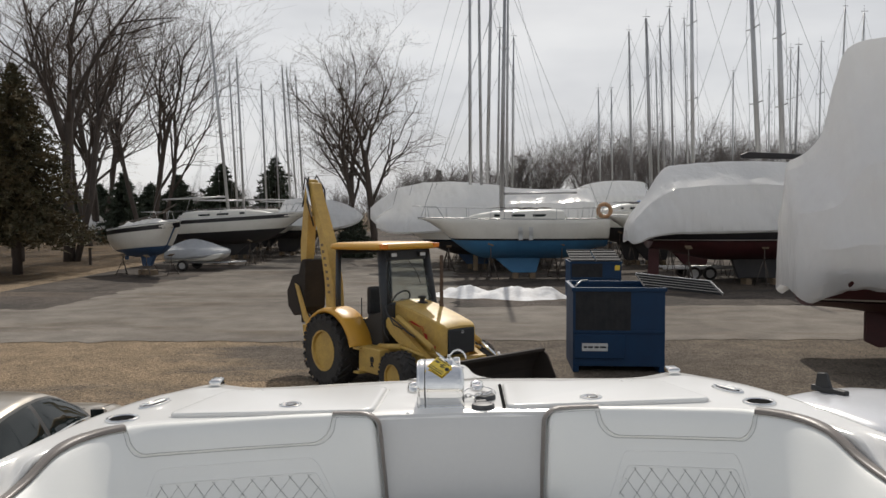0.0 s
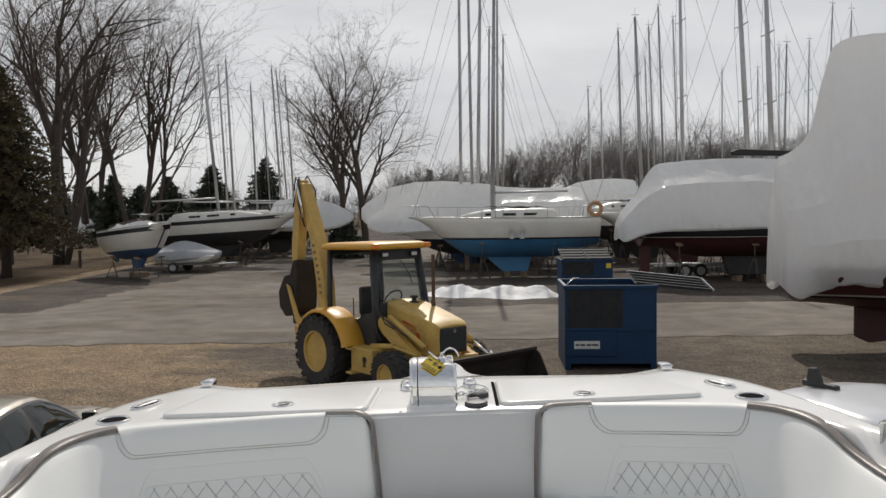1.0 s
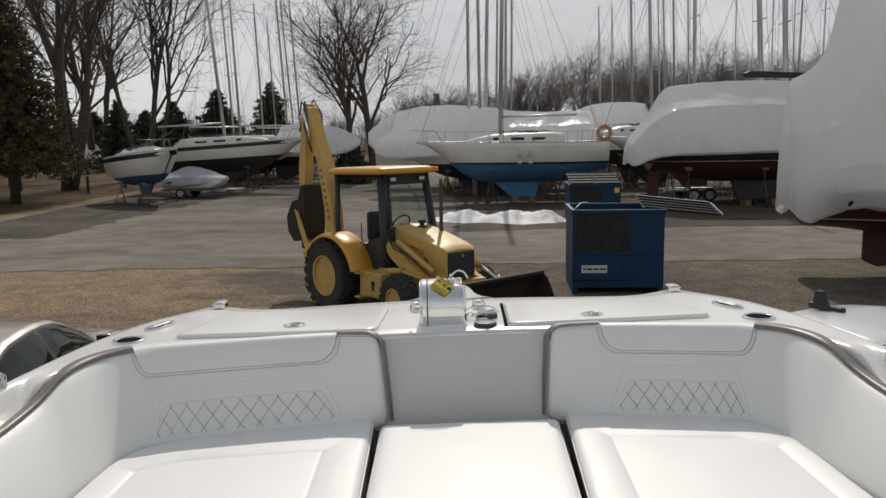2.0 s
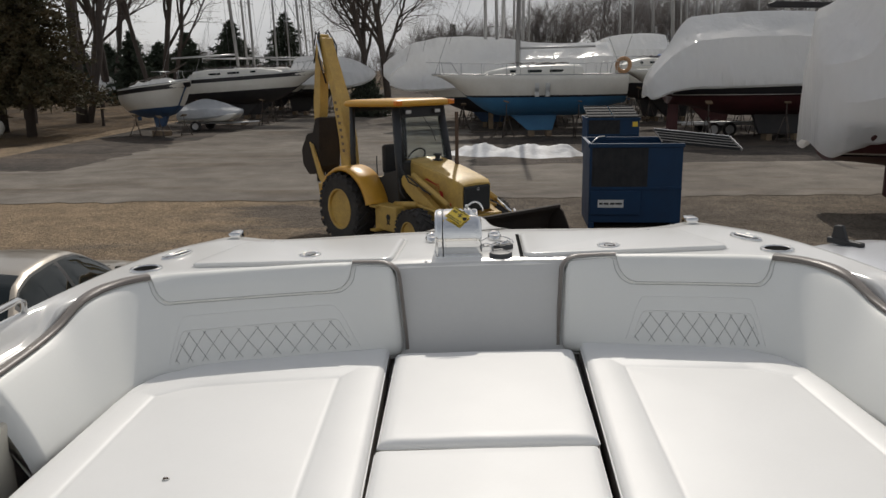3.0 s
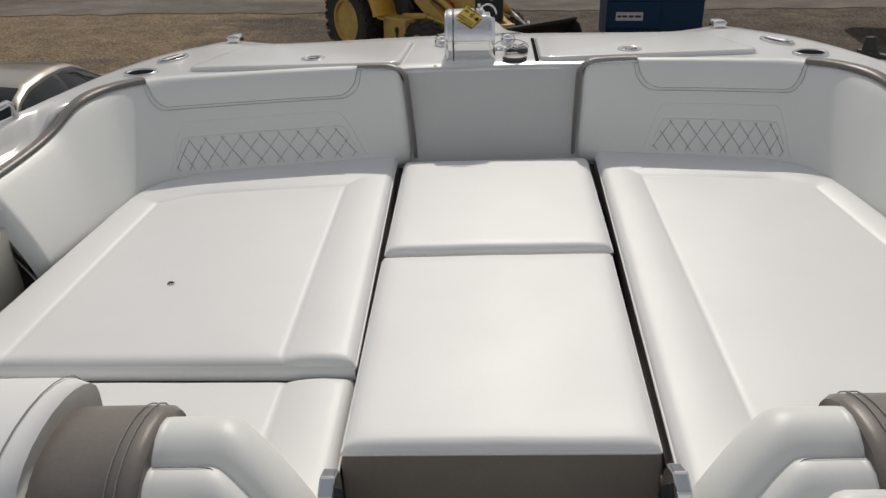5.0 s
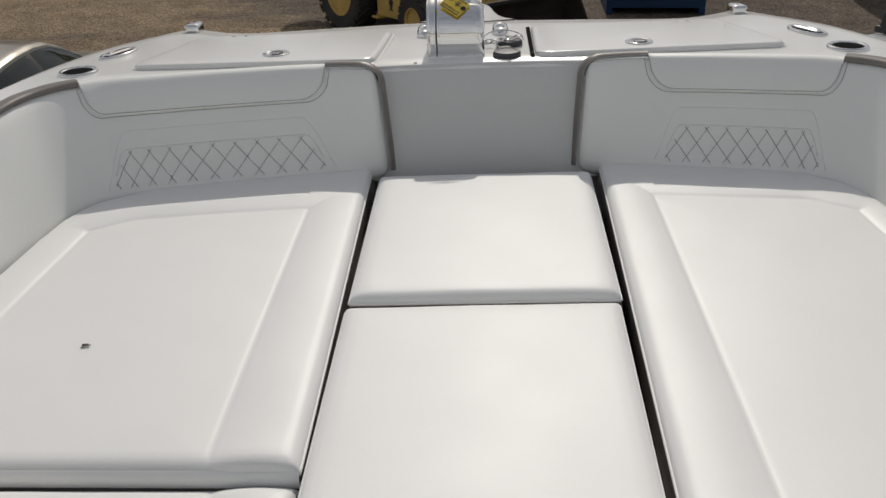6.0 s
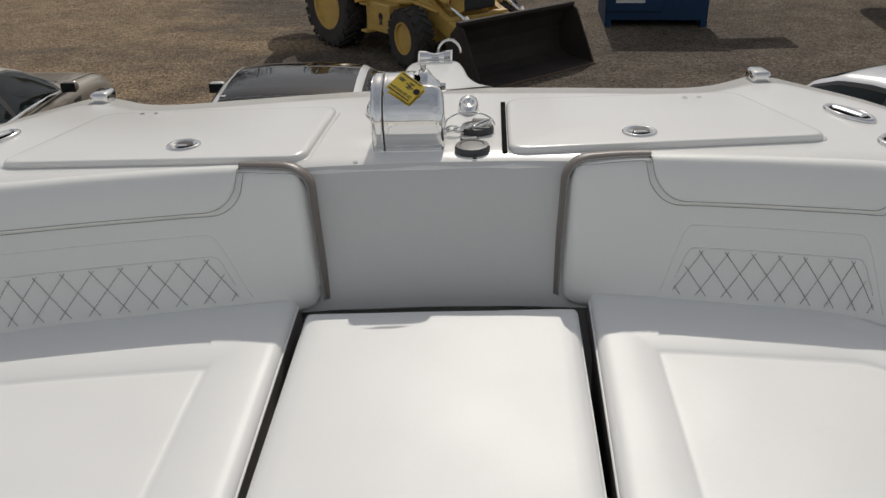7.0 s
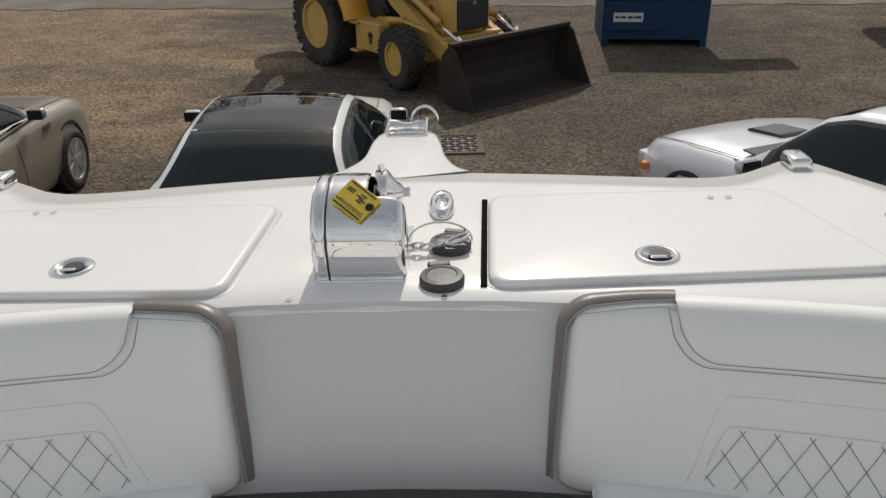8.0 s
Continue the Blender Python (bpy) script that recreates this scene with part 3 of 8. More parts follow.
def latch_at(parent, x, y, z):
    bm = bmesh.new()
    lathe(bm, [(0.043, 0.0), (0.043, 0.003), (0.038, 0.006), (0.031, 0.005), (0.029, 0.001), (0.0, 0.001)], Matrix.Translation((x, y, z)), 32)
    latch = part("latch", bm, chrome, parent, "round flush steel latch", smooth=True)
    bm = bmesh.new()
    lathe(bm, [(0.021, 0.0), (0.021, 0.005), (0.0, 0.0055)], Matrix.Translation((x + 0.004, y - 0.002, z + 0.001)), 20)
    part("latch_pocket", bm, black_rubber, latch, "dark finger pocket")
    bm = bmesh.new()
    box(bm, (x - 0.016, y - 0.021, z + 0.004), (x + 0.014, y - 0.012, z + 0.009), 0.002)
    part("latch_lever", bm, chrome, latch)


for side, corners, lx in ((-1, [(-0.225, 0.455), (-0.257, 0.034), (-1.02, 0.05), (-0.90, 0.455)], -0.578), (1, [(0.252, 0.478), (0.90, 0.482), (1.012, 0.075), (0.236, 0.045)], 0.566)):
    line = [Vector(p) for p in corners]
    out = rounded_outline(line, 0.05)
    seam = rounded_outline([p + (p - Vector((lx, 0.26))).normalized() * 0.012 for p in line], 0.055)
    v, f = plate(seam, 0.2615 - 0.004, 0.2635, 0.004)
    put("hatch_seam", mesh_from("hatch_seam", v, f), gelcoat_grey, motor_boat, "grey rubber seam round the hatch")
    v, f = plate(out, 0.259, 0.278, 0.016)
    for p in v:
        p.z -= 0.014 * smooth01((p.y - 0.3) / 0.4)
    hatch = put("hatch", mesh_from("hatch", v, f), gelcoat, motor_boat, "white moulded deck hatch with rounded corners")
    latch_at(hatch, lx, 0.14, 0.2765)
    for dx in (-0.018, 0.022):
        bm = bmesh.new()
        rod(bm, (side * 0.765 + dx, 0.425, 0.268), (side * 0.765 + dx, 0.425, 0.2765), 0.0072, sides=10)
        part("screw", bm, chrome, hatch)
    bm = bmesh.new()
    if side > 0:
        # raised strip, its black stands in for the shade in the gap
        box(bm, (0.229, 0.055, 0.2605), (0.2420, 0.465, 0.2665), 0.001, m=Matrix.Translation((0.237, 0.26, 0)) @ Matrix.Rotation(radians(-2.1), 4, "Z") @ Matrix.Translation((-0.237, -0.26, 0)))
        part("hatch_gap", bm, hollow_shade, motor_boat, "black strip painted as the shaded gap beside the hatch")
    else:
        bm.free()

# small screws along the deck edge
for x, y in ((-0.13, 0.022), (0.155, 0.02), (-0.62, -0.045), (0.64, -0.035)):
    bm = bmesh.new()
    rod(bm, (x, y, 0.258), (x, y, 0.2655), 0.006, sides=10)
    part("screw", bm, chrome, motor_boat)


# cup holders, hawse fittings, bow cleats
def ring_fitting(name, x, y, turn, r, squash, label):
    m = Matrix.Translation((x, y, deck_height(x, y))) @ Matrix.Rotation(radians(turn), 4, "Z") @ Matrix.Diagonal((1, squash, 1, 1))
    bm = bmesh.new()
    lathe(bm, [(r, -0.004), (r, 0.004), (r * 0.93, 0.009), (r * 0.78, 0.008), (r * 0.74, 0.0), (r * 0.72, -0.06)], m, 40)
    f = part(name, bm, chrome, motor_boat, label, smooth=True)
    bm = bmesh.new()
    # flat black disc above the deck paints the shade of the opening
    lathe(bm, [(r * 0.77, 0.0055), (r * 0.4, 0.0045), (0.0, 0.004)], m, 40)
    part("well", bm, hollow_shade, f, "black disc painted as the shade inside the ring")
    return f


ring_fitting("cup_holder", -1.178, 0.044, 20, 0.060, 0.95, "polished steel cup holder ring")
ring_fitting("cup_holder", 1.172, 0.046, -20, 0.060, 0.95, "polished steel cup holder ring")
for sx in (-1, 1):
    x, y = sx * 1.135, 0.27
    f = ring_fitting("cleat", x, y, sx * -66, 0.082, 0.42, "oval polished steel pull-up cleat")
    bm = bmesh.new()
    box(bm, (-0.05, -0.012, 0.003), (0.05, 0.012, 0.014), 0.005, m=Matrix.Translation((x, y, deck_height(x, y))) @ Matrix.Rotation(radians(sx * -66), 4, "Z"))
    part("cleat_bar", bm, chrome, f)
for x, y in ((-1.0, 0.683), (1.035, 0.684)):
    bm = bmesh.new()
    box(bm, (x - 0.028, y - 0.045, 0.240), (x + 0.028, y + 0.04, 0.278), 0.013, 3)
    lamp_ob = part("navigation_light", bm, chrome, motor_boat, "small chrome navigation light", smooth=True)
    bm = bmesh.new()
    box(bm, (x - 0.022, y + 0.036, 0.250), (x + 0.022, y + 0.043, 0.268), 0.003)
    part("lens", bm, white_label, lamp_ob)

# oval steel fairleads beside the windlass
for x, y in ((0.145, 0.43), (-0.115, 0.43)):
    bm = bmesh.new()
    m = Matrix.Translation((x, y, deck_height(x, y))) @ Matrix.Diagonal((0.55, 1.35, 1, 1))
    lathe(bm, [(0.052, -0.002), (0.052, 0.010), (0.045, 0.022), (0.030, 0.024), (0.022, 0.018), (0.020, 0.012), (0.012, 0.016), (0.0, 0.018)], m, 32)
    part("chain_pipe", bm, chrome, motor_boat, "oval polished steel pull-up fitting", smooth=True)

# round footswitch covers
for x, y, tilt in ((0.150, 0.078, 8), (0.165, 0.225, -12)):
    bm = bmesh.new()
    m = Matrix.Translation((x, y, deck_height(x, y) - 0.001)) @ Matrix.Rotation(radians(tilt), 4, "Z")
    lathe(bm, [(0.043, 0.0), (0.043, 0.012), (0.040, 0.018), (0.030, 0.0195), (0.028, 0.018), (0.0, 0.019)], m, 32)
    box(bm, (-0.022, 0.036, 0.006), (0.022, 0.056, 0.020), 0.004, m=m)
    part("foot_switch", bm, grey_plastic, motor_boat, "round dark grey hinged switch cover", smooth=False)

# ---- windlass ----
WL = BOAT @ Matrix.Translation((-0.006, 0.210, 0.2615)) @ Matrix.Rotation(radians(-1), 4, "Z")
windlass = thing("windlass", "polished steel drum windlass with a yellow warning tag", "windlass", WL)


def shell(x0, x1, rx=0.119, top=0.164, bottom=0.0, n=28, lip=0.006, ends=(0.93, 0.93)):
    """Domed housing: a D-shaped section, swept along x. Section in (y, z)."""
    sec = [(-rx * 0.92, bottom), (-rx * 0.985, 0.03)]
    for i in range(n + 1):
        a = math.pi * (1 - i / n)
        sec.append((rx * math.cos(a), 0.060 + (top - 0.060) * math.sin(a) ** 0.92))
    sec += [(rx * 0.985, 0.03), (rx * 0.92, bottom)]
    verts = []
    for x, s in ((x0, ends[0]), (x0 + lip, 1 - (1 - ends[0]) * 0.2), (x0 + 2 * lip, 1.0), (x1 - 2 * lip, 1.0), (x1 - lip, 1 - (1 - ends[1]) * 0.2), (x1, ends[1])):
        for y, z in sec:
            verts.append(Vector((x, y * s, 0.09 + (z - 0.09) * s if z > 0.001 else 0.0)))
    k = len(sec)
    faces = grid_faces(6, k)
    faces += [tuple(range(k)), tuple(range(5 * k, 6 * k))[::-1]]
    return verts, faces


v, f = shell(-0.088, -0.0595, ends=(0.90, 0.985))
put("end_cap", mesh_from("end_cap", v, f), mirror_steel, windlass)
v, f = shell(-0.0600, -0.0555, 0.1180, 0.1630, lip=0.001, ends=(1.0, 1.0))
put("gasket", mesh_from("gasket", v, f), black_rubber, windlass, "black rubber gasket")
v, f = shell(-0.056, 0.018, ends=(0.985, 0.97))
put("housing", mesh_from("housing", v, f), mirror_steel, windlass, "mirror-polished domed housing")
# lower, cut-away half of the housing
sec = [(-0.1095, 0.0), (-0.1172, 0.03)] + [(0.119 * math.cos(math.pi - a), 0.060 + 0.104 * math.sin(a) ** 0.92) for a in [0.95 * k / 8 for k in range(9)]] + [(-0.062, 0.150), (-0.048, 0.143), (-0.038, 0.128), (-0.034, 0.10), (-0.034, 0.0)]
verts = []
for x, s in ((0.004, 1.001), (0.050, 1.001), (0.064, 0.992), (0.075, 0.968), (0.083, 0.93), (0.088, 0.87), (0.090, 0.80)):
    for y, z in sec:
        verts.append(Vector((x, -0.064 + (y + 0.064) * s, z * s)))
k = len(sec)
put("front_housing", mesh_from("front_housing", verts, grid_faces(7, k) + [tuple(range(6 * k, 7 * k))[::-1]]), mirror_steel, windlass)
bm = bmesh.new()
rot_x = Matrix.Rotation(radians(90), 4, "Y")
lathe(bm, [(0.034, 0.0), (0.036, 0.006), (0.051, 0.010), (0.052, 0.032), (0.047, 0.037), (0.028, 0.050), (0.016, 0.066), (0.0, 0.070)], Matrix.Translation((0.016, 0.048, 0.112)) @ rot_x @ Matrix.Scale(0.92, 4), 28)
drum = part("drum", bm, chrome, windlass, "steel chain drum", smooth=True)
bm = bmesh.new()
rod(bm, (0.078, 0.048, 0.112), (0.092, 0.048, 0.112), 0.011, sides=6)
part("drum_bolt", bm, chrome, drum)
bm = bmesh.new()
box(bm, (0.02, 0.02, 0.0), (0.07, 0.11, 0.07), 0.01)
part("drum_foot", bm, chrome, drum)
bm = bmesh.new()
rod(bm, (0.036, 0.048, 0.156), (0.036, 0.048, 0.172), 0.007, sides=8)
part("grease_cap", bm, chrome, drum)
bm = bmesh.new()
box(bm, (-0.085, -0.124, -0.004), (0.09, 0.124, 0.004), 0.003)
part("base_plate", bm, chrome, windlass)
# warning tag: a yellow diamond laid over the dome
tag_c, tag_n = Vector((0.000, -0.0800, 0.1500)), Vector((0.04, -0.80, 1)).normalized()
tag_m = Matrix.Translation(tag_c) @ tag_n.to_track_quat("Z", "Y").to_matrix().to_4x4() @ Matrix.Rotation(radians(-43), 4, "Z")
bm = bmesh.new()
box(bm, (-0.037, -0.031, -0.0006), (0.037, 0.031, 0.0006), m=tag_m)
bmesh.ops.subdivide_edges(bm, edges=bm.edges, cuts=3, use_grid_fill=True)
tag = part("warning_tag", bm, label_yellow, windlass, "yellow warning tag with black print")


def words(text, size, m, mat, parent, name="print"):
    cu = bpy.data.curves.new(name, "FONT")
    cu.body, cu.size, cu.extrude, cu.align_x, cu.align_y = text, size, 0.0003, "CENTER", "CENTER"
    tmp = new(name, cu)
    me = bpy.data.meshes.new_from_object(tmp.evaluated_get(bpy.context.evaluated_depsgraph_get()))
    bpy.data.objects.remove(tmp)
    return put(name, me, mat, parent, "", m)


words("WARNING", 0.0118, tag_m @ Matrix.Translation((0.004, -0.017, 0.0014)), ink, tag)
bm = bmesh.new()
for i, (x0, x1, y) in enumerate(((-0.033, 0.033, -0.026), (-0.033, 0.028, 0.026), (-0.03, -0.012, 0.014), (-0.03, -0.014, 0.009), (0.0, 0.014, 0.016), (0.002, 0.018, 0.006), (-0.006, 0.01, 0.010), (0.0, 0.012, 0.001), (-0.034, -0.024, -0.017))):
    box(bm, (x0, y - 0.0016, 0.0008), (x1, y + 0.0016, 0.0013), m=tag_m)
lathe(bm, [(0.0085, 0.0008), (0.0085, 0.0014), (0.006, 0.0014), (0.006, 0.0008)], tag_m @ Matrix.Translation((0.030, 0.006, 0)), 20)
part("print", bm, ink, tag)

# safety chain and clip lying on the deck
chain = thing("safety_chain", "short shiny chain with a spring clip and steel cable", "chain", BOAT @ Matrix.Translation((0.075, 0.20, 0.268)))
for i in range(5):
    c = Vector((0.008 + i * 0.017, 0.002 * math.sin(i * 2.1), 0.008 + 0.004 * math.sin(i * 1.3)))
    m = Matrix.Translation(c) @ Matrix.Rotation(radians(90 * (i % 2) + 20), 4, "X") @ Matrix.Rotation(radians(10 * math.sin(i)), 4, "Z")
    pts = [m @ Vector((0.0135 * math.cos(a) , 0.008 * math.sin(a), 0)) for a in [2 * math.pi * k / 16 for k in range(17)]]
    tubes("link", [line_of(pts, 0.0027)], chrome, chain, "", 6)
m = Matrix.Translation((0.105, 0.012, 0.02)) @ Matrix.Rotation(radians(25), 4, "Z")
tubes("spring_clip", [line_of([m @ Vector((0.026 * math.cos(a), 0.010 * math.sin(a), 0.006 * math.cos(a))) for a in [2 * math.pi * k / 20 for k in range(21)]], 0.0035), line_of([m @ Vector((-0.03, 0, 0)), m @ Vector((-0.045, -0.002, 0))], 0.006)], chrome, chain, "steel snap clip", 7)
tubes("cable_loop", [line_of([(0.07 - 0.065 * math.cos(a), 0.02 + 0.045 * math.sin(a), 0.012 + 0.022 * math.sin(a)) for a in [math.pi * k / 18 for k in range(19)]], 0.0022)], chrome, chain, "thin steel cable loop", 6)


# ---- cushions ----
def squeeze(x):
    """Starboard counterpart of a port x: nearer the middle the two sides differ a little."""
    return -x + 0.132 * (1 - min(1.0, max(0.0, (abs(x) - 0.25) / 0.8)))


BACK = [((-0.205, -0.158), (-0.238, -0.056, 0.283)), ((-0.40, -0.198), (-0.42, -0.040, 0.287)), ((-0.62, -0.238), (-0.64, -0.066, 0.289)), ((-0.835, -0.283), (-0.86, -0.100, 0.289)), ((-0.99, -0.34), (-1.06, -0.140, 0.289)),
        ((-1.055, -0.46), (-1.175, -0.225, 0.286)), ((-1.08, -0.60), (-1.232, -0.36, 0.272)), ((-1.095, -0.72), (-1.262, -0.50, 0.222)), ((-1.11, -0.83), (-1.275, -0.66, 0.200)), ((-1.125, -0.94), (-1.285, -0.90, 0.190))]
NB = 90


def backrest(side):
    flip = (lambda p: Vector(p)) if side < 0 else (lambda p: Vector((squeeze(p[0]), *p[1:])))
    bots = [flip((*b, -0.035)) for b, t in BACK]
    tops = [flip(t) for b, t in BACK]
    return spline(bots, NB), spline(tops, NB)


def back_point(bots, tops, u, v, off=0.0):
    """A point of the backrest's face: u along it (0 at the middle of the boat), v up it."""
    s = u * (NB - 1)
    k = min(int(s), NB - 2)
    b, t = bots[k].lerp(bots[k + 1], s - k), tops[k].lerp(tops[k + 1], s - k)
    b2, t2 = bots[k + 1], tops[k + 1]
    along = ((b2 - bots[k]) + (t2 - tops[k])).normalized()
    up = (t - b)
    nrm = up.cross(along).normalized()
    mid = Vector((0.0, -1.2, 0.5))
    if nrm.dot(mid - b) < 0:
        nrm = -nrm
    p = b.lerp(t, v)
    return p + nrm * (0.016 * math.sin(math.pi * min(1, max(0, v))) ** 0.7 + off), nrm


PROFILE = [(0.0, -0.055), (0.0, -0.01), (0.03, 0.0), (0.12, 0.0), (0.25, 0.0), (0.4, 0.0), (0.55, 0.0), (0.7, 0.0), (0.82, 0.0), (0.91, 0.0), (0.955, -0.004), (0.985, -0.012), (1.0, -0.024), (1.0, -0.055), (0.97, -0.062)]
for side in (-1, 1):
    bots, tops = backrest(side)
    rest = thing("bow_backrest", "white vinyl bow backrest with taupe edge and diamond stitching", "cushion", BOAT, "bow backrests")
    inv = Matrix()
    verts = []
    for i in range(NB):
        u = i / (NB - 1)
        e = min(u * 2.3, 0.03) / 0.03 if u < 0.5 else min((1 - u) * 2.3, 0.02) / 0.02
        e = math.sqrt(max(0.0, 1 - (1 - e) ** 2))
        for v, off in PROFILE:
            vv = v
            if u < 0.08:      # rounded corners at the middle end
                r = 0.13 * (1 - math.sqrt(max(0, 1 - (1 - min(1, u / 0.04)) ** 2)))
                vv = r + v * (1 - 2 * r)
            p, nrm = back_point(bots, tops, u, vv, off - 0.045 * (1 - e) if off > -0.05 else off)
            verts.append(p)
    k = len(PROFILE)
    put("padding", mesh_from("padding", verts, grid_faces(NB, k) + [tuple(range(k)), tuple(range((NB - 1) * k, NB * k))[::-1]]), vinyl_back, rest, "white grained vinyl")

    def strip(name, u0, u1, v0, v1, off0, off1, mat, label, n=40):
        vs = []
        for i in range(n):
            u = u0 + (u1 - u0) * i / (n - 1)
            for v, off in ((v0, off0 - 0.004), (v0, off0), ((v0 + v1) / 2, max(off0, off1)), (v1, off1), (v1, off1 - 0.035)):
                vs.append(back_point(bots, tops, u, v, off)[0])
        return put(name, mesh_from(name, vs, grid_faces(n, 5)), mat, rest, label)

    uL, uR = (0.097, 0.468) if side < 0 else (0.132, 0.46)          # ends of the folded headrest flap
    strip("edge_trim", uR, 0.985, 0.948, 1.04, 0.004, -0.022, taupe, "taupe vinyl edge trim", 60)
    # flap: a thin layer folded over the top
    vs = []
    nf = 50
    for i in range(nf):
        u = uL + (uR - uL) * i / (nf - 1)
        d = min(u - uL, uR - u)
        low = 0.69 + 0.28 * (1 - math.sqrt(max(0, 1 - (1 - min(1, d / 0.045)) ** 2)))
        for v, off in ((low, -0.002), (low, 0.0045), (low + 0.015, 0.006), (low + (0.95 - low) * 0.5, 0.006), (max(low, 0.95), 0.006), (max(low, 0.985), -0.002), (1.008, -0.016), (1.012, -0.04)):
            vs.append(back_point(bots, tops, u, v, off)[0])
    put("headrest_flap", mesh_from("headrest_flap", vs, grid_faces(nf, 8)), vinyl_back, rest, "white vinyl flap folded over the top")
    # taupe band that wraps the middle end: along the top, round the corner and down
    path = [(uL - (uL - 0.034) * i / 14, 0.985) for i in range(15)]
    path += [(0.034 * (1 - math.sin(a)), 0.865 + 0.12 * math.cos(a)) for a in [math.pi / 2 * k / 10 for k in range(1, 11)]]
    path += [(0.0, 0.865 - 0.80 * i / 16) for i in range(1, 17)]
    along = (bots[0] - bots[4]).normalized()
    vs = []
    for i, (u, v) in enumerate(path):
        p, nr = back_point(bots, tops, u, v, 0.0)
        upv = (tops[0] - bots[0]).normalized()
        t = min(1.0, max(0.0, (i - 14) / 10))
        outw = (upv * math.cos(t * math.pi / 2) + along * math.sin(t * math.pi / 2)).normalized()
        o = 1 - 0.2 * t
        vs += [p - nr * 0.010 + outw * 0.002, p - nr * 0.015 + outw * 0.012 * o, p - nr * 0.036 + outw * 0.019 * o, p - nr * 0.068 + outw * (0.006 + 0.008 * t)]
    put("edge_band", mesh_from("edge_band", vs, grid_faces(len(path), 4)), taupe, rest, "taupe vinyl edge band")
    tubes("welt", [line_of([back_point(bots, tops, u, v, -0.006)[0] for u, v in path], 0.0020)], thread, rest, "thin dark edge seam", 5)
    # stitch lines
    lines = []
    for gap in (0.0, 0.022):
        pts = []
        for i in range(61):
            u = uL - gap * 0.35 + (uR - uL + gap * 0.7) * i / 60
            d = min(u - uL + gap * 0.35, uR + gap * 0.35 - u)
            low = 0.70 - gap + 0.28 * (1 - math.sqrt(max(0, 1 - (1 - min(1, d / 0.045)) ** 2)))
            pts.append(back_point(bots, tops, u, low, 0.0068 if gap == 0 else 0.001)[0])
        lines.append(line_of(pts, 0.0007))
    lines.append(line_of([back_point(bots, tops, 0.012 + 0.97 * i / 80, 0.955 if not uL < 0.012 + 0.97 * i / 80 < uR else 0.94, 0.0005)[0] for i in range(81)], 0.0007))
    # diamond quilting
    q0, q1, n_d = (0.112, 0.425, 10) if side < 0 else (0.165, 0.425, 8)
    def quilt(u, v):
        return back_point(bots, tops, u, v, 0.0012)[0]
    w = (q1 - q0) / n_d
    def top_at(u):
        d = min(u - q0, q1 - u)
        return 0.16 + 0.26 * smooth01((d + 0.012) / 0.035)
    for i in range(-2, n_d + 2):
        for sgn in (1, -1):
            pts = []
            for j in range(13):
                v = 0.13 + 0.30 * j / 12
                u = q0 + w * (i + 0.5) + sgn * (v - 0.13) / 0.30 * w * 1.4 - sgn * w * 0.7
                if q0 - 0.004 <= u <= q1 + 0.004 and v <= top_at(u) + 0.005:
                    pts.append(quilt(u, v))
            if len(pts) > 1:
                lines.append(line_of(pts, 0.0007))
    tubes("stitching", lines, thread, rest, "dark grey stitching", 4)
    rim_pts = [quilt(q0 + (q1 - q0) * i / 50, top_at(q0 + (q1 - q0) * i / 50)) for i in range(51)]
    rim2 = [back_point(bots, tops, q0 - 0.02 + (q1 - q0 + 0.04) * i / 50, 0.08 + 0.48 * smooth01((min(i, 50 - i) + 2) / 9), 0.0002)[0] for i in range(51)]
    tubes("quilt_seam", [line_of(rim_pts, 0.0012), line_of(rim2, 0.001)], vinyl, rest, "pale seams round the quilted panel", 4)

    # bolster that carries the trim aft along the coaming
    flip = (lambda p: Vector(p)) if side < 0 else (lambda p: Vector((-p[0], *p[1:])))
    bol = thing("side_bolster", "white vinyl side bolster with taupe top edge", "cushion", BOAT, "side bolsters")
    cs = []
    stations = [(-0.945, -1.29), (-0.96, -1.29), (-1.3, -1.31), (-1.7, -1.32), (-2.2, -1.32)]
    prof = [(0.03, 0.05), (0.055, 0.055), (0.075, 0.075), (0.078, 0.12), (0.07, 0.165), (0.05, 0.188), (0.02, 0.192), (-0.01, 0.19)]
    for y, x in stations:
        for dx, z in prof:
            cs.append(flip((x + dx * (1 if y < -0.95 else 0.8), y, z)))
    put("padding", mesh_from("padding", cs, grid_faces(len(stations), len(prof)) + [tuple(range(len(prof)))]), vinyl_back, bol)
    cs = []
    for y, x in stations:
        for dx, z in ((0.058, 0.186), (0.045, 0.195), (0.02, 0.199), (-0.012, 0.197), (-0.014, 0.185)):
            cs.append(flip((x + dx, y, z)))
    put("edge_trim", mesh_from("edge_trim", cs, grid_faces(len(stations), 5)), taupe, bol, "taupe vinyl edge trim")


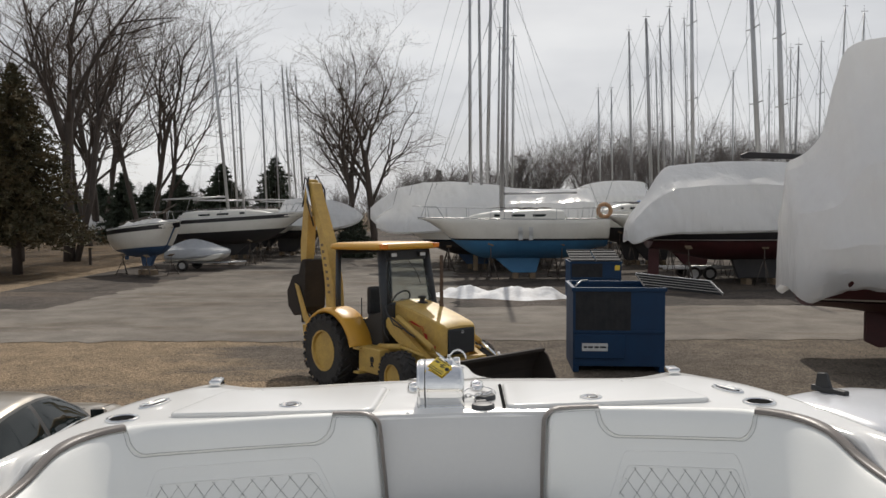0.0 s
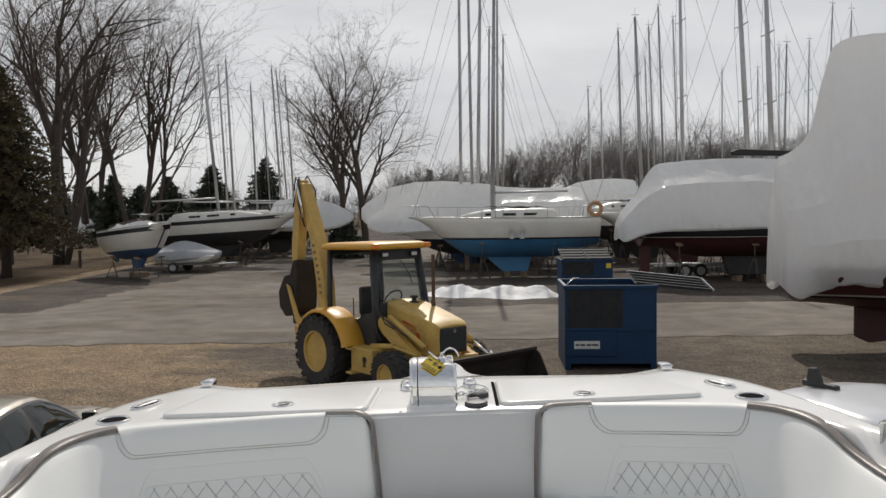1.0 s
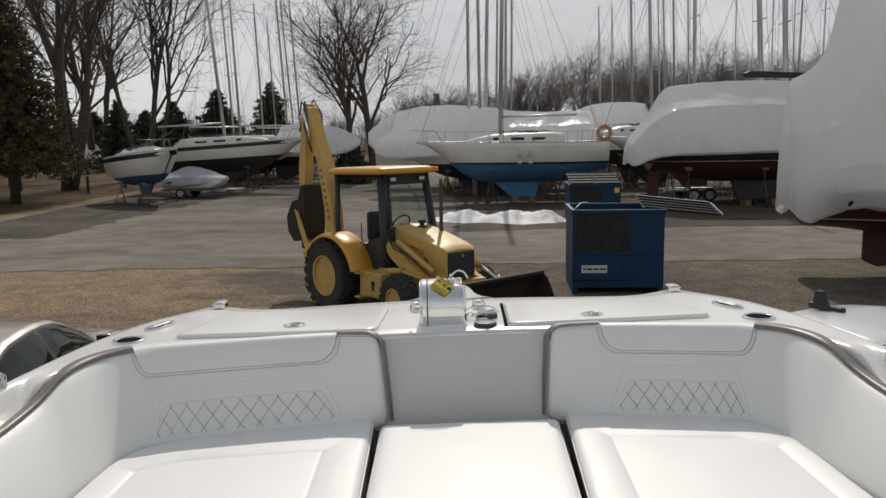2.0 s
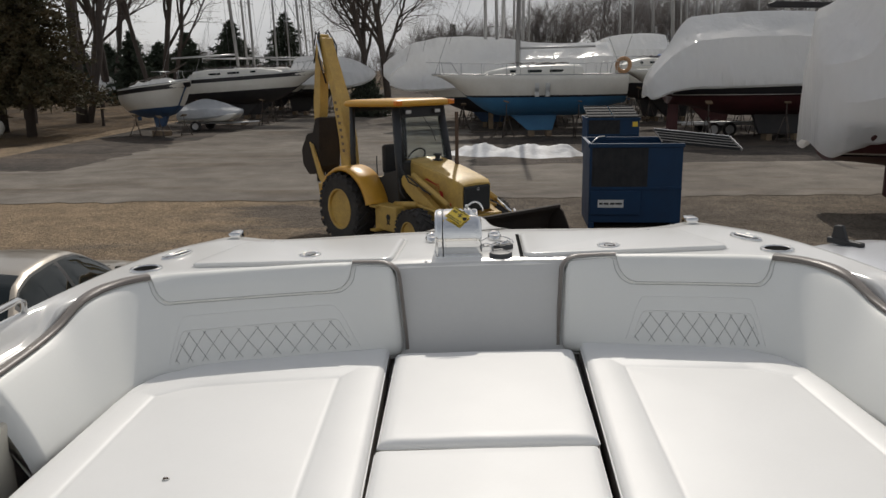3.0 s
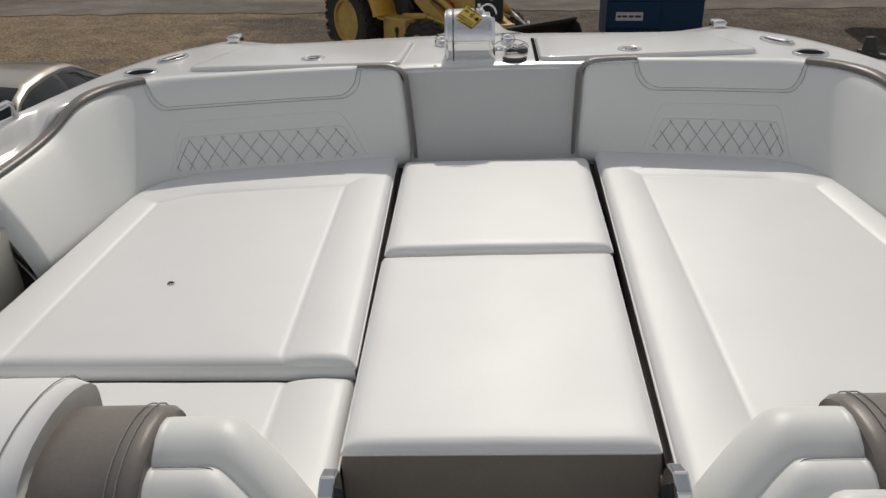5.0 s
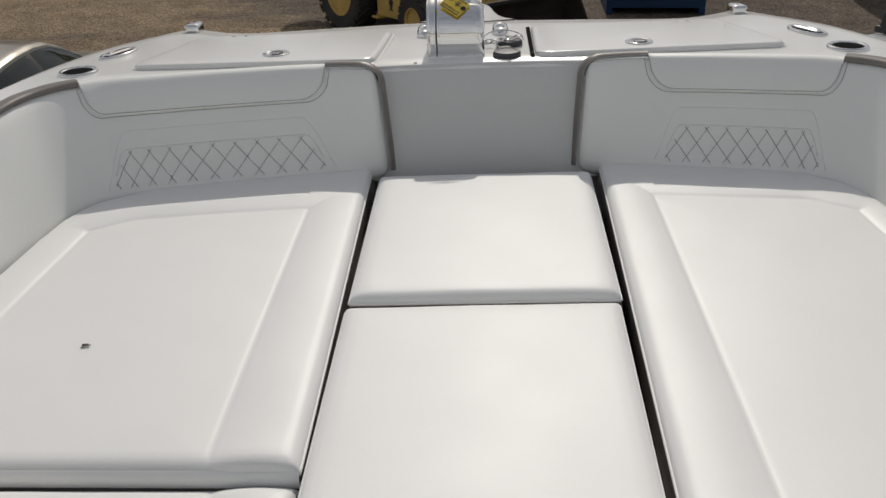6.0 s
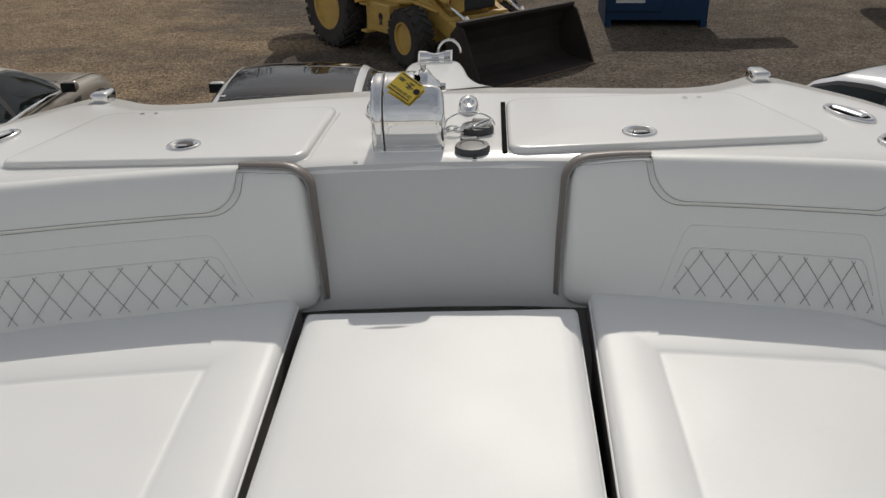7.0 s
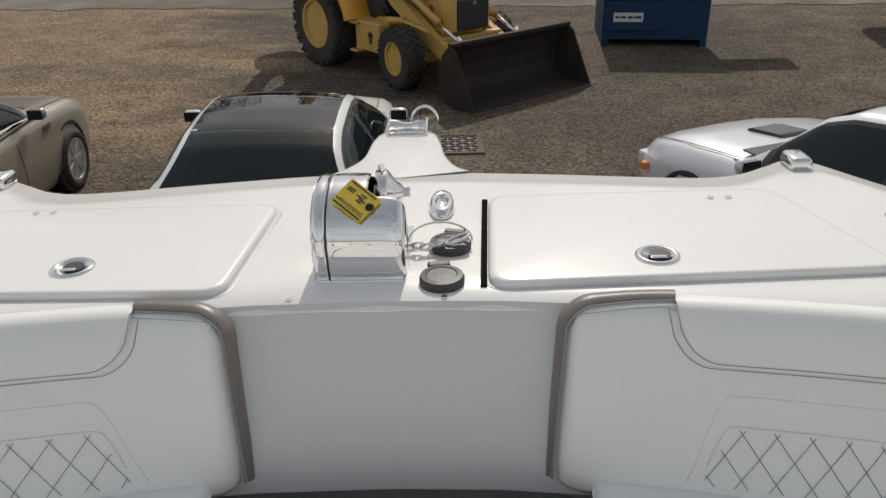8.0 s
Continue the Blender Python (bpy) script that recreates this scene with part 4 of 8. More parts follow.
def pad(name, label, corners, top_curve, thick, crease=None, group="", drop=0.0, skirt=None, mat=vinyl, round_r=0.026, ns=64, nt=96, aft_band=False):
    """A stuffed seat pad. corners: inner aft, outer aft, outer fore, inner fore; top_curve(s): the fore edge's y shift; crease: (s0, s1, t0, t1) of the sewn-in panel."""
    ia, oa, of, inf = [Vector(c) for c in corners]
    ob = thing(name, label, "cushion", BOAT @ Matrix.Translation((0, 0, drop)), group)
    su = [0, 0.004, 0.012, 0.024, 0.04] + [0.04 + 0.92 * i / (ns - 1) for i in range(1, ns - 1)] + [0.96, 0.976, 0.988, 0.996, 1]
    tu = [0, 0.003, 0.009, 0.018, 0.03] + [0.03 + 0.94 * i / (nt - 1) for i in range(1, nt - 1)] + [0.97, 0.982, 0.991, 0.997, 1]
    verts = []
    size_s, size_t = (oa - ia).length, (inf - ia).length
    def place(s, t):
        lo, hi = ia.lerp(oa, s), inf.lerp(of, s)
        hi = hi + Vector((0, top_curve(s)))
        return lo.lerp(hi, t)
    for t in tu:
        for s in su:
            p = place(s, t)
            ds, dt = min(s, 1 - s) * size_s, min(t, 1 - t) * size_t
            d = ds * dt / max(1e-6, math.hypot(ds, dt)) if ds < round_r * 2 and dt < round_r * 2 else min(ds, dt)
            d = min(d, round_r)
            z = -round_r * (1 - math.sqrt(max(0, 1 - (1 - d / round_r) ** 2))) * 0.75
            z += 0.006 * math.sin(math.pi * s) * math.sin(math.pi * t)
            if crease:
                s0, s1, t0, t1 = crease
                e = min((s - s0) * size_s, (s1 - s) * size_s, (t - t0) * size_t, (t1 - t) * size_t)
                z -= 0.0014 * math.exp(-(e / 0.006) ** 2)
                if e > 0:
                    z -= 0.0058 * math.exp(-e / 0.14)
                else:
                    z += 0.004 * math.sin(math.pi * min(1.0, -e / 0.15)) - 0.0058 * math.exp(e / 0.035)
            z += 0.0012 * noise.noise(Vector((p.x * 7, p.y * 7, 1.7)))
            verts.append(Vector((p.x, p.y, z)))
    rows, cols = len(tu), len(su)
    put("top", mesh_from("top", verts, grid_faces(rows, cols)), mat, ob, "white grained vinyl")
    # boxing round the sides, and piping along the top edge
    loop = [place(s, 0) for s in su] + [place(1, t) for t in tu[1:]] + [place(s, 1) for s in su[::-1][1:]] + [place(0, t) for t in tu[::-1][1:-1]]
    rr = round_r * 0.75
    sv = []
    for z, k in ((-rr - 0.002, 0.0), (-rr - 0.02, 0.003), (-thick * 0.7, 0.004), (-thick, -0.004)):
        for i, p in enumerate(loop):
            q = (loop[(i + 1) % len(loop)] - loop[i - 1])
            nrm = Vector((q.y, -q.x)).normalized() if q.length > 1e-9 else Vector((0, 0))
            c = (ia + oa + of + inf) / 4
            if nrm.dot(p - c) < 0:
                nrm = -nrm
            sv.append(Vector((p.x + nrm.x * k, p.y + nrm.y * k, z)))
    put("boxing", mesh_from("boxing", sv, grid_faces(4, len(loop), True)), skirt or taupe, ob, "taupe vinyl side band")
    if aft_band:
        edge = [place(s, 0) for s in su]
        bv = [Vector((p.x, p.y - out, z)) for out, z in ((-0.002, -rr + 0.004), (0.004, -rr), (0.008, -rr - 0.010), (0.008, -rr - 0.024), (0.0, -rr - 0.030)) for p in edge]
        put("aft_band", mesh_from("aft_band", bv, grid_faces(5, len(edge))), mat, ob, "white vinyl end band")
    tubes("piping", [line_of([Vector((p.x, p.y, -rr - 0.002)) for p in loop[::2]] + [(Vector((loop[0].x, loop[0].y, -rr - 0.002)))], 0.0035)], vinyl, ob, "white piping", 5)
    return ob


def fore_port(s):
    return -0.085 * smooth01((s - 0.70) / 0.22) - 0.17 * max(0.0, (s - 0.88) / 0.12) ** 2


pad("seat_pad", "large white vinyl bow lounge pad with sewn creases", [(-0.262, -1.445), (-1.128, -1.42), (-1.075, -0.262), (-0.268, -0.150)], fore_port, 0.10, (0.175, 0.855, 0.004, 0.79), "bow lounge pads", ns=150, nt=190, aft_band=True)
pad("seat_pad", "white vinyl seat pad at the foot of the lounge", [(-0.262, -2.1), (-1.15, -2.1), (-1.13, -1.435), (-0.263, -1.455)], lambda s: 0.0, 0.10, (0.16, 0.87, -0.5, 1.02), "bow lounge pads", -0.030, ns=130)
pad("seat_pad", "large white vinyl bow lounge pad with sewn creases", [(0.285, -2.1), (1.16, -2.1), (1.085, -0.262), (0.412, -0.152)], fore_port, 0.10, (0.175, 0.87, -0.3, 0.875), "bow lounge pads", ns=150, nt=260)
pad("centre_cushion", "square white vinyl filler cushion between the lounge pads", [(-0.244, -0.927), (0.340, -0.935), (0.373, -0.232), (-0.236, -0.228)], lambda s: 0.0, 0.085, None, "centre cushions", 0.006, None, vinyl, 0.028, 24, 24)
pad("centre_cushion", "white vinyl filler cushion with taupe front face", [(-0.254, -1.712), (0.290, -1.72), (0.333, -0.956), (-0.248, -0.954)], lambda s: 0.0, 0.30, None, "centre cushions", 0.0, None, vinyl, 0.024, 24, 24)
bm = bmesh.new()
box(bm, (0.018, -1.719, -0.29), (0.021, -1.714, -0.035))
part("face_seam", bm, thread, motor_boat)

# locker bases under the pads
for x0, x1 in ((-1.16, -0.285), (0.415, 1.16)):
    bm = bmesh.new()
    box(bm, (x0, -2.15, -0.5), (x1, -0.22, -0.115), 0.01)
    part("seat_base", bm, taupe, motor_boat, "taupe locker base under the seats")
bm = bmesh.new()
box(bm, (-0.295, -1.69, -0.5), (0.335, -0.16, -0.11), 0.01)
part("step_base", bm, taupe, motor_boat)

# grab rails let into the side decks
for side in (-1, 1):
    pts = [(side * 1.375, -0.47, 0.215), (side * 1.375, -0.47, 0.292), (side * 1.377, -0.50, 0.305), (side * 1.385, -0.9, 0.305), (side * 1.385, -1.2, 0.305), (side * 1.385, -1.23, 0.292), (side * 1.385, -1.23, 0.215)]
    tubes("grab_rail", [line_of(pts, 0.011)], chrome, motor_boat, "satin steel grab rail", 8)
for side in (-1, 1):
    bm = bmesh.new()
    box(bm, (side * 1.250, -2.2, -0.14), (side * 1.222, -0.90, 0.085), 0.012)
    part("side_liner", bm, cream_liner, motor_boat, "cream moulded liner below the side bolster")
bm = bmesh.new()
box(bm, (-1.226, -1.13, -0.03), (-1.206, -1.03, 0.03), 0.008)
part("socket", bm, black_rubber, motor_boat, "small black socket")

# dead fly on the pad
fly = thing("fly", "small dead brown fly lying on the pad", "insect debris", BOAT @ Matrix.Translation((-0.745, -1.10, 0.004)))
bm = bmesh.new()
rod(bm, (-0.006, 0, 0.004), (0.005, 0.002, 0.004), 0.003, 0.0022, 8)
part("body", bm, rust, fly)
bm = bmesh.new()
for a in (-0.6, 0.1, 0.7):
    rod(bm, (0, 0, 0.004), (0.010 * math.cos(a), 0.010 * math.sin(a), 0.001), 0.0006, sides=4)
    rod(bm, (0, 0, 0.004), (-0.010 * math.cos(a), 0.010 * math.sin(a), 0.001), 0.0006, sides=4)
part("legs", bm, ink, fly)


# folded lounge backs close to the camera
def lounge_back(side):
    f = (lambda x: x) if side < 0 else (lambda x: -x + 0.03)
    ob = thing("lounge_back", "white and taupe lounge backrest with steel end bracket", "cushion", BOAT @ Matrix.Translation((0, 0.035, 0)), "lounge backs")

    def block(name, xs, prof, mat, label, bulge=0.012, n=10):
        vs = []
        for i in range(n + 1):
            t = i / n
            x = xs[0] + (xs[1] - xs[0]) * t
            e = math.sqrt(max(0, 1 - (1 - min(1, min(t, 1 - t) * 7)) ** 2))
            cy = sum(p[0] for p in prof) / len(prof)
            cz = sum(p[1] for p in prof) / len(prof)
            sh = 0.90 + 0.10 * e
            for y, z in prof:
                vs.append(Vector((f(x), cy + (y - cy) * sh, cz + (z - cz) * sh)))
        k = len(prof)
        fs = grid_faces(n + 1, k, True) + [tuple(range(k)), tuple(range(n * k, (n + 1) * k))[::-1]]
        return put(name, mesh_from(name, vs, fs), mat, ob, label)

    def arch(y0, y1, z0, z1, n=12):
        pts = [(y0, z0)]
        for i in range(n + 1):
            a = math.pi * (1 - i / n)
            pts.append(((y0 + y1) / 2 + (y1 - y0) / 2 * math.cos(a), z1 - 0.07 + 0.07 * math.sin(a)))
        return pts + [(y1, z0)]

    block("bolster", (-1.15, -0.665), arch(-2.02, -1.70, -0.1, 0.165), vinyl, "white vinyl bolster", n=16)
    block("taupe_panel", (-0.672, -0.505), arch(-2.0, -1.745, -0.1, 0.135), taupe, "taupe leather-look panel", n=14)
    for j, (y0, y1, h, x1) in enumerate(((-1.93, -1.79, 0.132, -0.262), (-1.99, -1.875, 0.104, -0.275), (-2.05, -1.945, 0.098, -0.30))):
        vs = []
        n = 18
        x_start = -0.505 - (0.05 if j == 2 else 0)
        prof = arch(y0, y1, -0.12, h, 8)
        for i in range(n + 1):
            t = i / n
            x = x_start + (x1 - x_start) * t
            fall = 0.13 * max(0.0, (t - 0.40) / 0.60) ** 1.5
            back = 0.07 * max(0.0, (t - 0.42) / 0.58)
            for y, z in prof:
                vs.append(Vector((f(x), y - back, z - fall * (1 if z > -0.1 else 0))))
        k = len(prof)
        put("side_cushion", mesh_from("side_cushion", vs, grid_faces(n + 1, k, True) + [tuple(range(k)), tuple(range(n * k, (n + 1) * k))[::-1]]), vinyl_back, ob, "white layered side cushion")
    lines = [line_of([(f(-0.50 + 0.20 * i / 14), -1.925 - 0.066 * max(0.0, (i / 14 - 0.42) / 0.58), 0.1045 - 0.12 * max(0.0, (i / 14 - 0.40) / 0.60) ** 1.5) for i in range(15)], 0.0012)]
    for dx in (-0.03, -0.045):
        lines.append(line_of([(f(-0.505 + dx), -1.873 + 0.131 * math.cos(a), 0.0665 + 0.0705 * math.sin(a)) for a in [math.pi * k / 12 for k in range(13)]], 0.0013))
    lines.append(line_of([(f(-0.70), -1.86 + 0.163 * math.cos(a), 0.097 + 0.0705 * math.sin(a)) for a in [math.pi * k / 12 for k in range(13)]], 0.0013))
    tubes("stitching", lines, thread, ob, "dark stitching", 4)
    bm = bmesh.new()
    x = f(-0.250)
    prism(bm, [(-2.05, -0.30), (-1.855, -0.30), (-1.850, 0.02), (-1.865, 0.05), (-1.90, 0.062), (-1.93, 0.05), (-1.95, 0.01)], x - 0.012, x + 0.012, "x", 0.004)
    br = part("bracket", bm, chrome, ob, "polished steel end bracket")
    bm = bmesh.new()
    xx = f(-0.2375)
    prism(bm, [(-2.03, -0.28), (-1.87, -0.28), (-1.868, 0.01), (-1.90, 0.042), (-1.93, 0.0)], xx - 0.003, xx + 0.003, "x", 0.002)
    part("bracket_inset", bm, black_rubber, br, "black inset")


lounge_back(-1)
lounge_back(1)

# ---- backhoe loader ----
BH = Matrix.Translation((-1.12, 16.08, 0.016 * 0)) @ Matrix.Rotation(math.atan2(-0.762, 0.648), 4, "Z")
backhoe = thing("backhoe_loader", "yellow backhoe loader with worn paint parked on gravel", "backhoe", BH)


def wheel_parts(parent, x, y, r, w, rim_r, side, lugs, rim_mat, rim_label, name="wheel", spokes=0, steer=0.0):
    hub = new(name)
    hub.empty_display_size = 0.1
    hub.parent = parent
    hub.matrix_basis = Matrix.Translation((x, y, r)) @ Matrix.Rotation(radians(steer), 4, "Z") @ Matrix.Rotation(radians(90 * -side), 4, "X")
    bm = bmesh.new()
    h = w / 2
    lathe(bm, [(rim_r, -h * 0.75), (rim_r * 1.06, -h * 0.92), (r * 0.86, -h), (r * 0.955, -h * 0.86), (r * 0.97, -h * 0.4), (r * 0.97, h * 0.4), (r * 0.955, h * 0.86), (r * 0.86, h), (rim_r * 1.06, h * 0.92), (rim_r, h * 0.75), (rim_r, -h * 0.75)], sides=48)
    part("tyre", bm, tyre_black, hub, "black rubber tyre with chunky lugs" if lugs else "black rubber tyre", smooth=not lugs)
    if lugs:
        for sd in (-1, 1):
            bm = bmesh.new()
            box(bm, (-r * 0.035, -r * 0.048, -h * 0.62), (r * 0.05, r * 0.048, h * 0.62), m=Matrix.Translation((r * 0.965, 0, sd * h * 0.47)) @ Matrix.Rotation(radians(40 * sd), 4, "X"))
            box(bm, (r * 0.80, -r * 0.045, sd * h * 0.93 - h * 0.08), (r * 0.985, r * 0.045, sd * h * 0.93 + h * 0.08))
            first = part("tread_lug", bm, tyre_black, hub)
            for k in range(lugs):
                turn = Matrix.Rotation(2 * math.pi * (k + (0.5 if sd > 0 else 0)) / lugs, 4, "Z")
                if k == 0:
                    first.matrix_basis = turn
                else:
                    put("tread_lug", first.data, None, hub, "", turn)
    bm = bmesh.new()
    if spokes:
        lathe(bm, [(rim_r * 1.0, h * 0.6), (rim_r * 1.02, h * 0.88), (rim_r * 0.93, h * 0.86), (rim_r * 0.9, h * 0.5), (rim_r * 0.9, -h * 0.5)], sides=40)
        for k in range(spokes):
            m = Matrix.Rotation(2 * math.pi * k / spokes, 4, "Z")
            prism(bm, [(m @ Vector((rim_r * 0.12, -rim_r * 0.10, 0))).xy, (m @ Vector((rim_r * 0.93, -rim_r * 0.17, 0))).xy, (m @ Vector((rim_r * 0.93, rim_r * 0.17, 0))).xy, (m @ Vector((rim_r * 0.12, rim_r * 0.10, 0))).xy], h * 0.55, h * 0.76, "z", 0.006, 1)
        lathe(bm, [(rim_r * 0.24, h * 0.5), (rim_r * 0.24, h * 0.8), (rim_r * 0.18, h * 0.86), (0.0, h * 0.87)], sides=24)
    else:
        lathe(bm, [(rim_r * 1.03, h * 0.70), (rim_r * 1.05, h * 0.94), (rim_r * 0.96, h * 0.93), (rim_r * 0.90, h * 0.55), (rim_r * 0.72, h * 0.32), (rim_r * 0.45, h * 0.30), (rim_r * 0.42, h * 0.52), (rim_r * 0.30, h * 0.56), (0.0, h * 0.57)], sides=40)
        for k in range(8):
            a = 2 * math.pi * k / 8
            rod(bm, (rim_r * 0.55 * math.cos(a), rim_r * 0.55 * math.sin(a), h * 0.28), (rim_r * 0.55 * math.cos(a), rim_r * 0.55 * math.sin(a), h * 0.42), 0.018, sides=6)
    part("rim", bm, rim_mat, hub, rim_label, smooth=False)
    if spokes:
        bm = bmesh.new()
        lathe(bm, [(rim_r * 0.9, h * 0.3), (0.0, h * 0.3)], sides=24)
        part("brake", bm, cab_grey, hub)
    return hub


for s in (-1, 1):
    wheel_parts(backhoe, -0.08, s * 0.92, 0.68, 0.44, 0.37, s, 21, yellow_paint, "yellow steel rim")
    wheel_parts(backhoe, 2.0, s * 0.92, 0.45, 0.32, 0.235, s, 19, yellow_paint, "yellow steel rim", "front_wheel", 0, -6)
# chassis and axle
bm = bmesh.new()
box(bm, (-0.9, -0.40, 0.42), (2.35, 0.40, 0.85), 0.03)
box(bm, (2.0, -0.72, 0.36), (2.24, 0.72, 0.54), 0.03)
box(bm, (-0.12, -0.68, 0.54), (0.12, 0.68, 0.80), 0.03)
part("chassis", bm, yellow_paint, backhoe, "yellow steel chassis")
for s in (-1, 1):
    bm = bmesh.new()
    box(bm, (0.80, s * 0.40, 0.40), (1.45, s * 0.92, 0.86), 0.025)
    box(bm, (0.74, s * 0.55, 0.80), (0.92, s * 1.0, 0.84), 0.01)
    box(bm, (0.74, s * 0.55, 0.36), (0.92, s * 1.0, 0.40), 0.01)
    tank = part("side_tank", bm, yellow_paint, backhoe, "yellow step and tank box")
    bm = bmesh.new()
    m = Matrix.Translation((1.22, s * 0.925, 0.66)) @ Matrix.Rotation(radians(90), 4, "X")
    lathe(bm, [(0.055, -0.004), (0.055, 0.004), (0.035, 0.004), (0.035, -0.004)], m, 20)
    rod(bm, (1.19, s * 0.926, 0.60), (1.26, s * 0.926, 0.53), 0.012, sides=6)
    rod(bm, (1.25, s * 0.926, 0.60), (1.18, s * 0.926, 0.53), 0.012, sides=6)
    part("tank_mark", bm, ink, tank)
# hood, nose, grille
hood_rows = []
for x, w, z0, z1 in ((1.12, 0.40, 0.95, 1.66), (1.5, 0.40, 0.92, 1.60), (2.0, 0.39, 0.88, 1.49), (2.35, 0.37, 0.82, 1.40), (2.50, 0.355, 0.82, 1.36), (2.56, 0.33, 0.84, 1.31)):
    for y, z in ((-w, z0), (-w, z1 - 0.16), (-w * 0.99, z1 - 0.035), (-w * 0.93, z1 - 0.004), (-w * 0.5, z1 + 0.008), (0, z1 + 0.02), (w * 0.5, z1 + 0.008), (w * 0.93, z1 - 0.004), (w * 0.99, z1 - 0.035), (w, z1 - 0.16), (w, z0)):
        hood_rows.append(Vector((x, y, z)))
hood = put("hood", creased(mesh_from("hood", hood_rows, grid_faces(6, 11) + [tuple(range(55, 66))]), 28), yellow_paint, backhoe, "sloping yellow engine hood")
bm = bmesh.new()
box(bm, (2.545, -0.305, 0.84), (2.585, 0.305, 1.285), 0.03)
grille = part("grille", bm, cab_grey, backhoe, "black mesh radiator grille")
for k in range(9):
    bm = bmesh.new()
    box(bm, (2.584, -0.26, 0.905 + k * 0.04), (2.592, 0.26, 0.915 + k * 0.04))
    part("slat", bm, black_rubber, grille)
bm = bmesh.new()
lathe(bm, [(0.03, 0), (0.03, 0.006), (0.0, 0.007)], Matrix.Translation((2.585, 0.02, 1.22)) @ Matrix.Rotation(radians(90), 4, "Y"), 16)
part("badge", bm, alloy, grille, "small round badge")
# decals on the hood sides
for s in (-1, 1):
    bm = bmesh.new()
    prism(bm, [(1.62, 1.34), (1.92, 1.27), (1.93, 1.29), (1.70, 1.36)], s * 0.398, s * 0.403, "y")
    prism(bm, [(2.02, 1.18), (2.12, 1.16), (2.14, 1.06), (2.08, 1.08)], s * 0.392, s * 0.399, "y")
    prism(bm, [(2.26, 0.98), (2.33, 0.98), (2.31, 0.90)], s * 0.375, s * 0.387, "y")
    part("decal", bm, signal_red, hood, "red decal stripes")
words("75", 0.13, Matrix.Translation((1.98, -0.3995, 1.24)) @ Matrix.Rotation(radians(90), 4, "X"), signal_red, hood, "model_mark")
bm = bmesh.new()
rod(bm, (1.66, 0.34, 1.40), (1.66, 0.34, 1.60), 0.05, 0.04, 14)
rod(bm, (1.66, 0.34, 1.58), (1.66, 0.34, 2.50), 0.034, sides=14)
part("exhaust_stack", bm, rust, backhoe, "rusty upright exhaust stack")
bm = bmesh.new()
lathe(bm, [(0.10, 0.0), (0.10, 0.02), (0.05, 0.03), (0.045, 0.08), (0.08, 0.10), (0.07, 0.13), (0.0, 0.14)], Matrix.Translation((1.42, 0.08, 1.62)), 20)
part("air_cleaner", bm, black_rubber, backhoe, "black pre-cleaner cap", smooth=True)
# cab
CAB = [(-0.28, 0.62, 1.05), (-0.30, 0.60, 2.58), (0.55, 0.70, 0.85), (0.50, 0.62, 2.58), (1.22, 0.58, 0.95), (0.98, 0.52, 2.58)]
for s in (-1, 1):
    for k, (a, b, r) in enumerate(((0, 1, 0.055), (4, 5, 0.080))):
        pa, pb = CAB[a], CAB[b]
        tubes("cab_post", [line_of([(pa[0], s * pa[1], pa[2]), (pa[0] * 0.6 + pb[0] * 0.4 + 0.01, s * (pa[1] * 0.6 + pb[1] * 0.4 + 0.02), pa[2] * 0.6 + pb[2] * 0.4), (pb[0], s * pb[1], pb[2])], r)], cab_grey, backhoe, "dark grey cab post", 8)
for s in (-1, 1):
    bm = bmesh.new()
    prism(bm, [(-0.30, 1.05), (0.0, 1.30), (0.62, 1.30), (0.92, 1.42), (1.2, 1.50), (1.22, 0.75), (0.62, 0.70), (0.60, 1.0), (0.2, 1.2)], s * 0.60, s * 0.64, "y", 0.005, 1)
    part("cab_side", bm, cab_grey, backhoe, "dark grey cab side panel")
for name, lo, hi in (("dash_panel", (1.17, -0.57, 0.8), (1.23, 0.57, 1.62)), ("roof_header", (0.96, -0.54, 2.40), (1.05, 0.54, 2.60)), ("rear_header", (-0.34, -0.6, 2.48), (-0.27, 0.6, 2.58)), ("cab_floor", (-0.30, -0.62, 0.85), (1.2, 0.62, 0.95))):
    bm = bmesh.new()
    box(bm, lo, hi, 0.01)
    part(name, bm, cab_grey, backhoe)
roof_v = []
for z, g in ((2.57, 0.0), (2.58, 0.05), (2.63, 0.06), (2.675, 0.03), (2.70, -0.05)):
    for p in rounded_outline([Vector((-0.42 - g, -0.68 - g)), Vector((1.14 + g, -0.64 - g)), Vector((1.14 + g, 0.64 + g)), Vector((-0.42 - g, 0.68 + g))], 0.16, 5):
        roof_v.append(Vector((p.x, p.y, z + 0.03 * (p.x > 0))))
nn = len(roof_v) // 5
put("cab_roof", mesh_from("cab_roof", roof_v, grid_faces(5, nn, True) + [tuple(range(nn))[::-1], tuple(range(4 * nn, 5 * nn))]), orange_paint, backhoe, "orange-yellow moulded cab roof")
for s in (-1, 1):
    bm = bmesh.new()
    box(bm, (1.12, s * 0.54, 2.62), (1.215, s * 0.68, 2.71), 0.015)
    part("turn_signal", bm, amber, backhoe, "amber corner lamp")
    bm = bmesh.new()
    box(bm, (1.06, s * 0.26, 2.46), (1.12, s * 0.42, 2.55), 0.015)
    lampb = part("work_light", bm, cab_grey, backhoe, "small work light")
    bm = bmesh.new()
    box(bm, (1.121, s * 0.28, 2.475), (1.125, s * 0.40, 2.535))
    part("lens", bm, white_label, lampb)


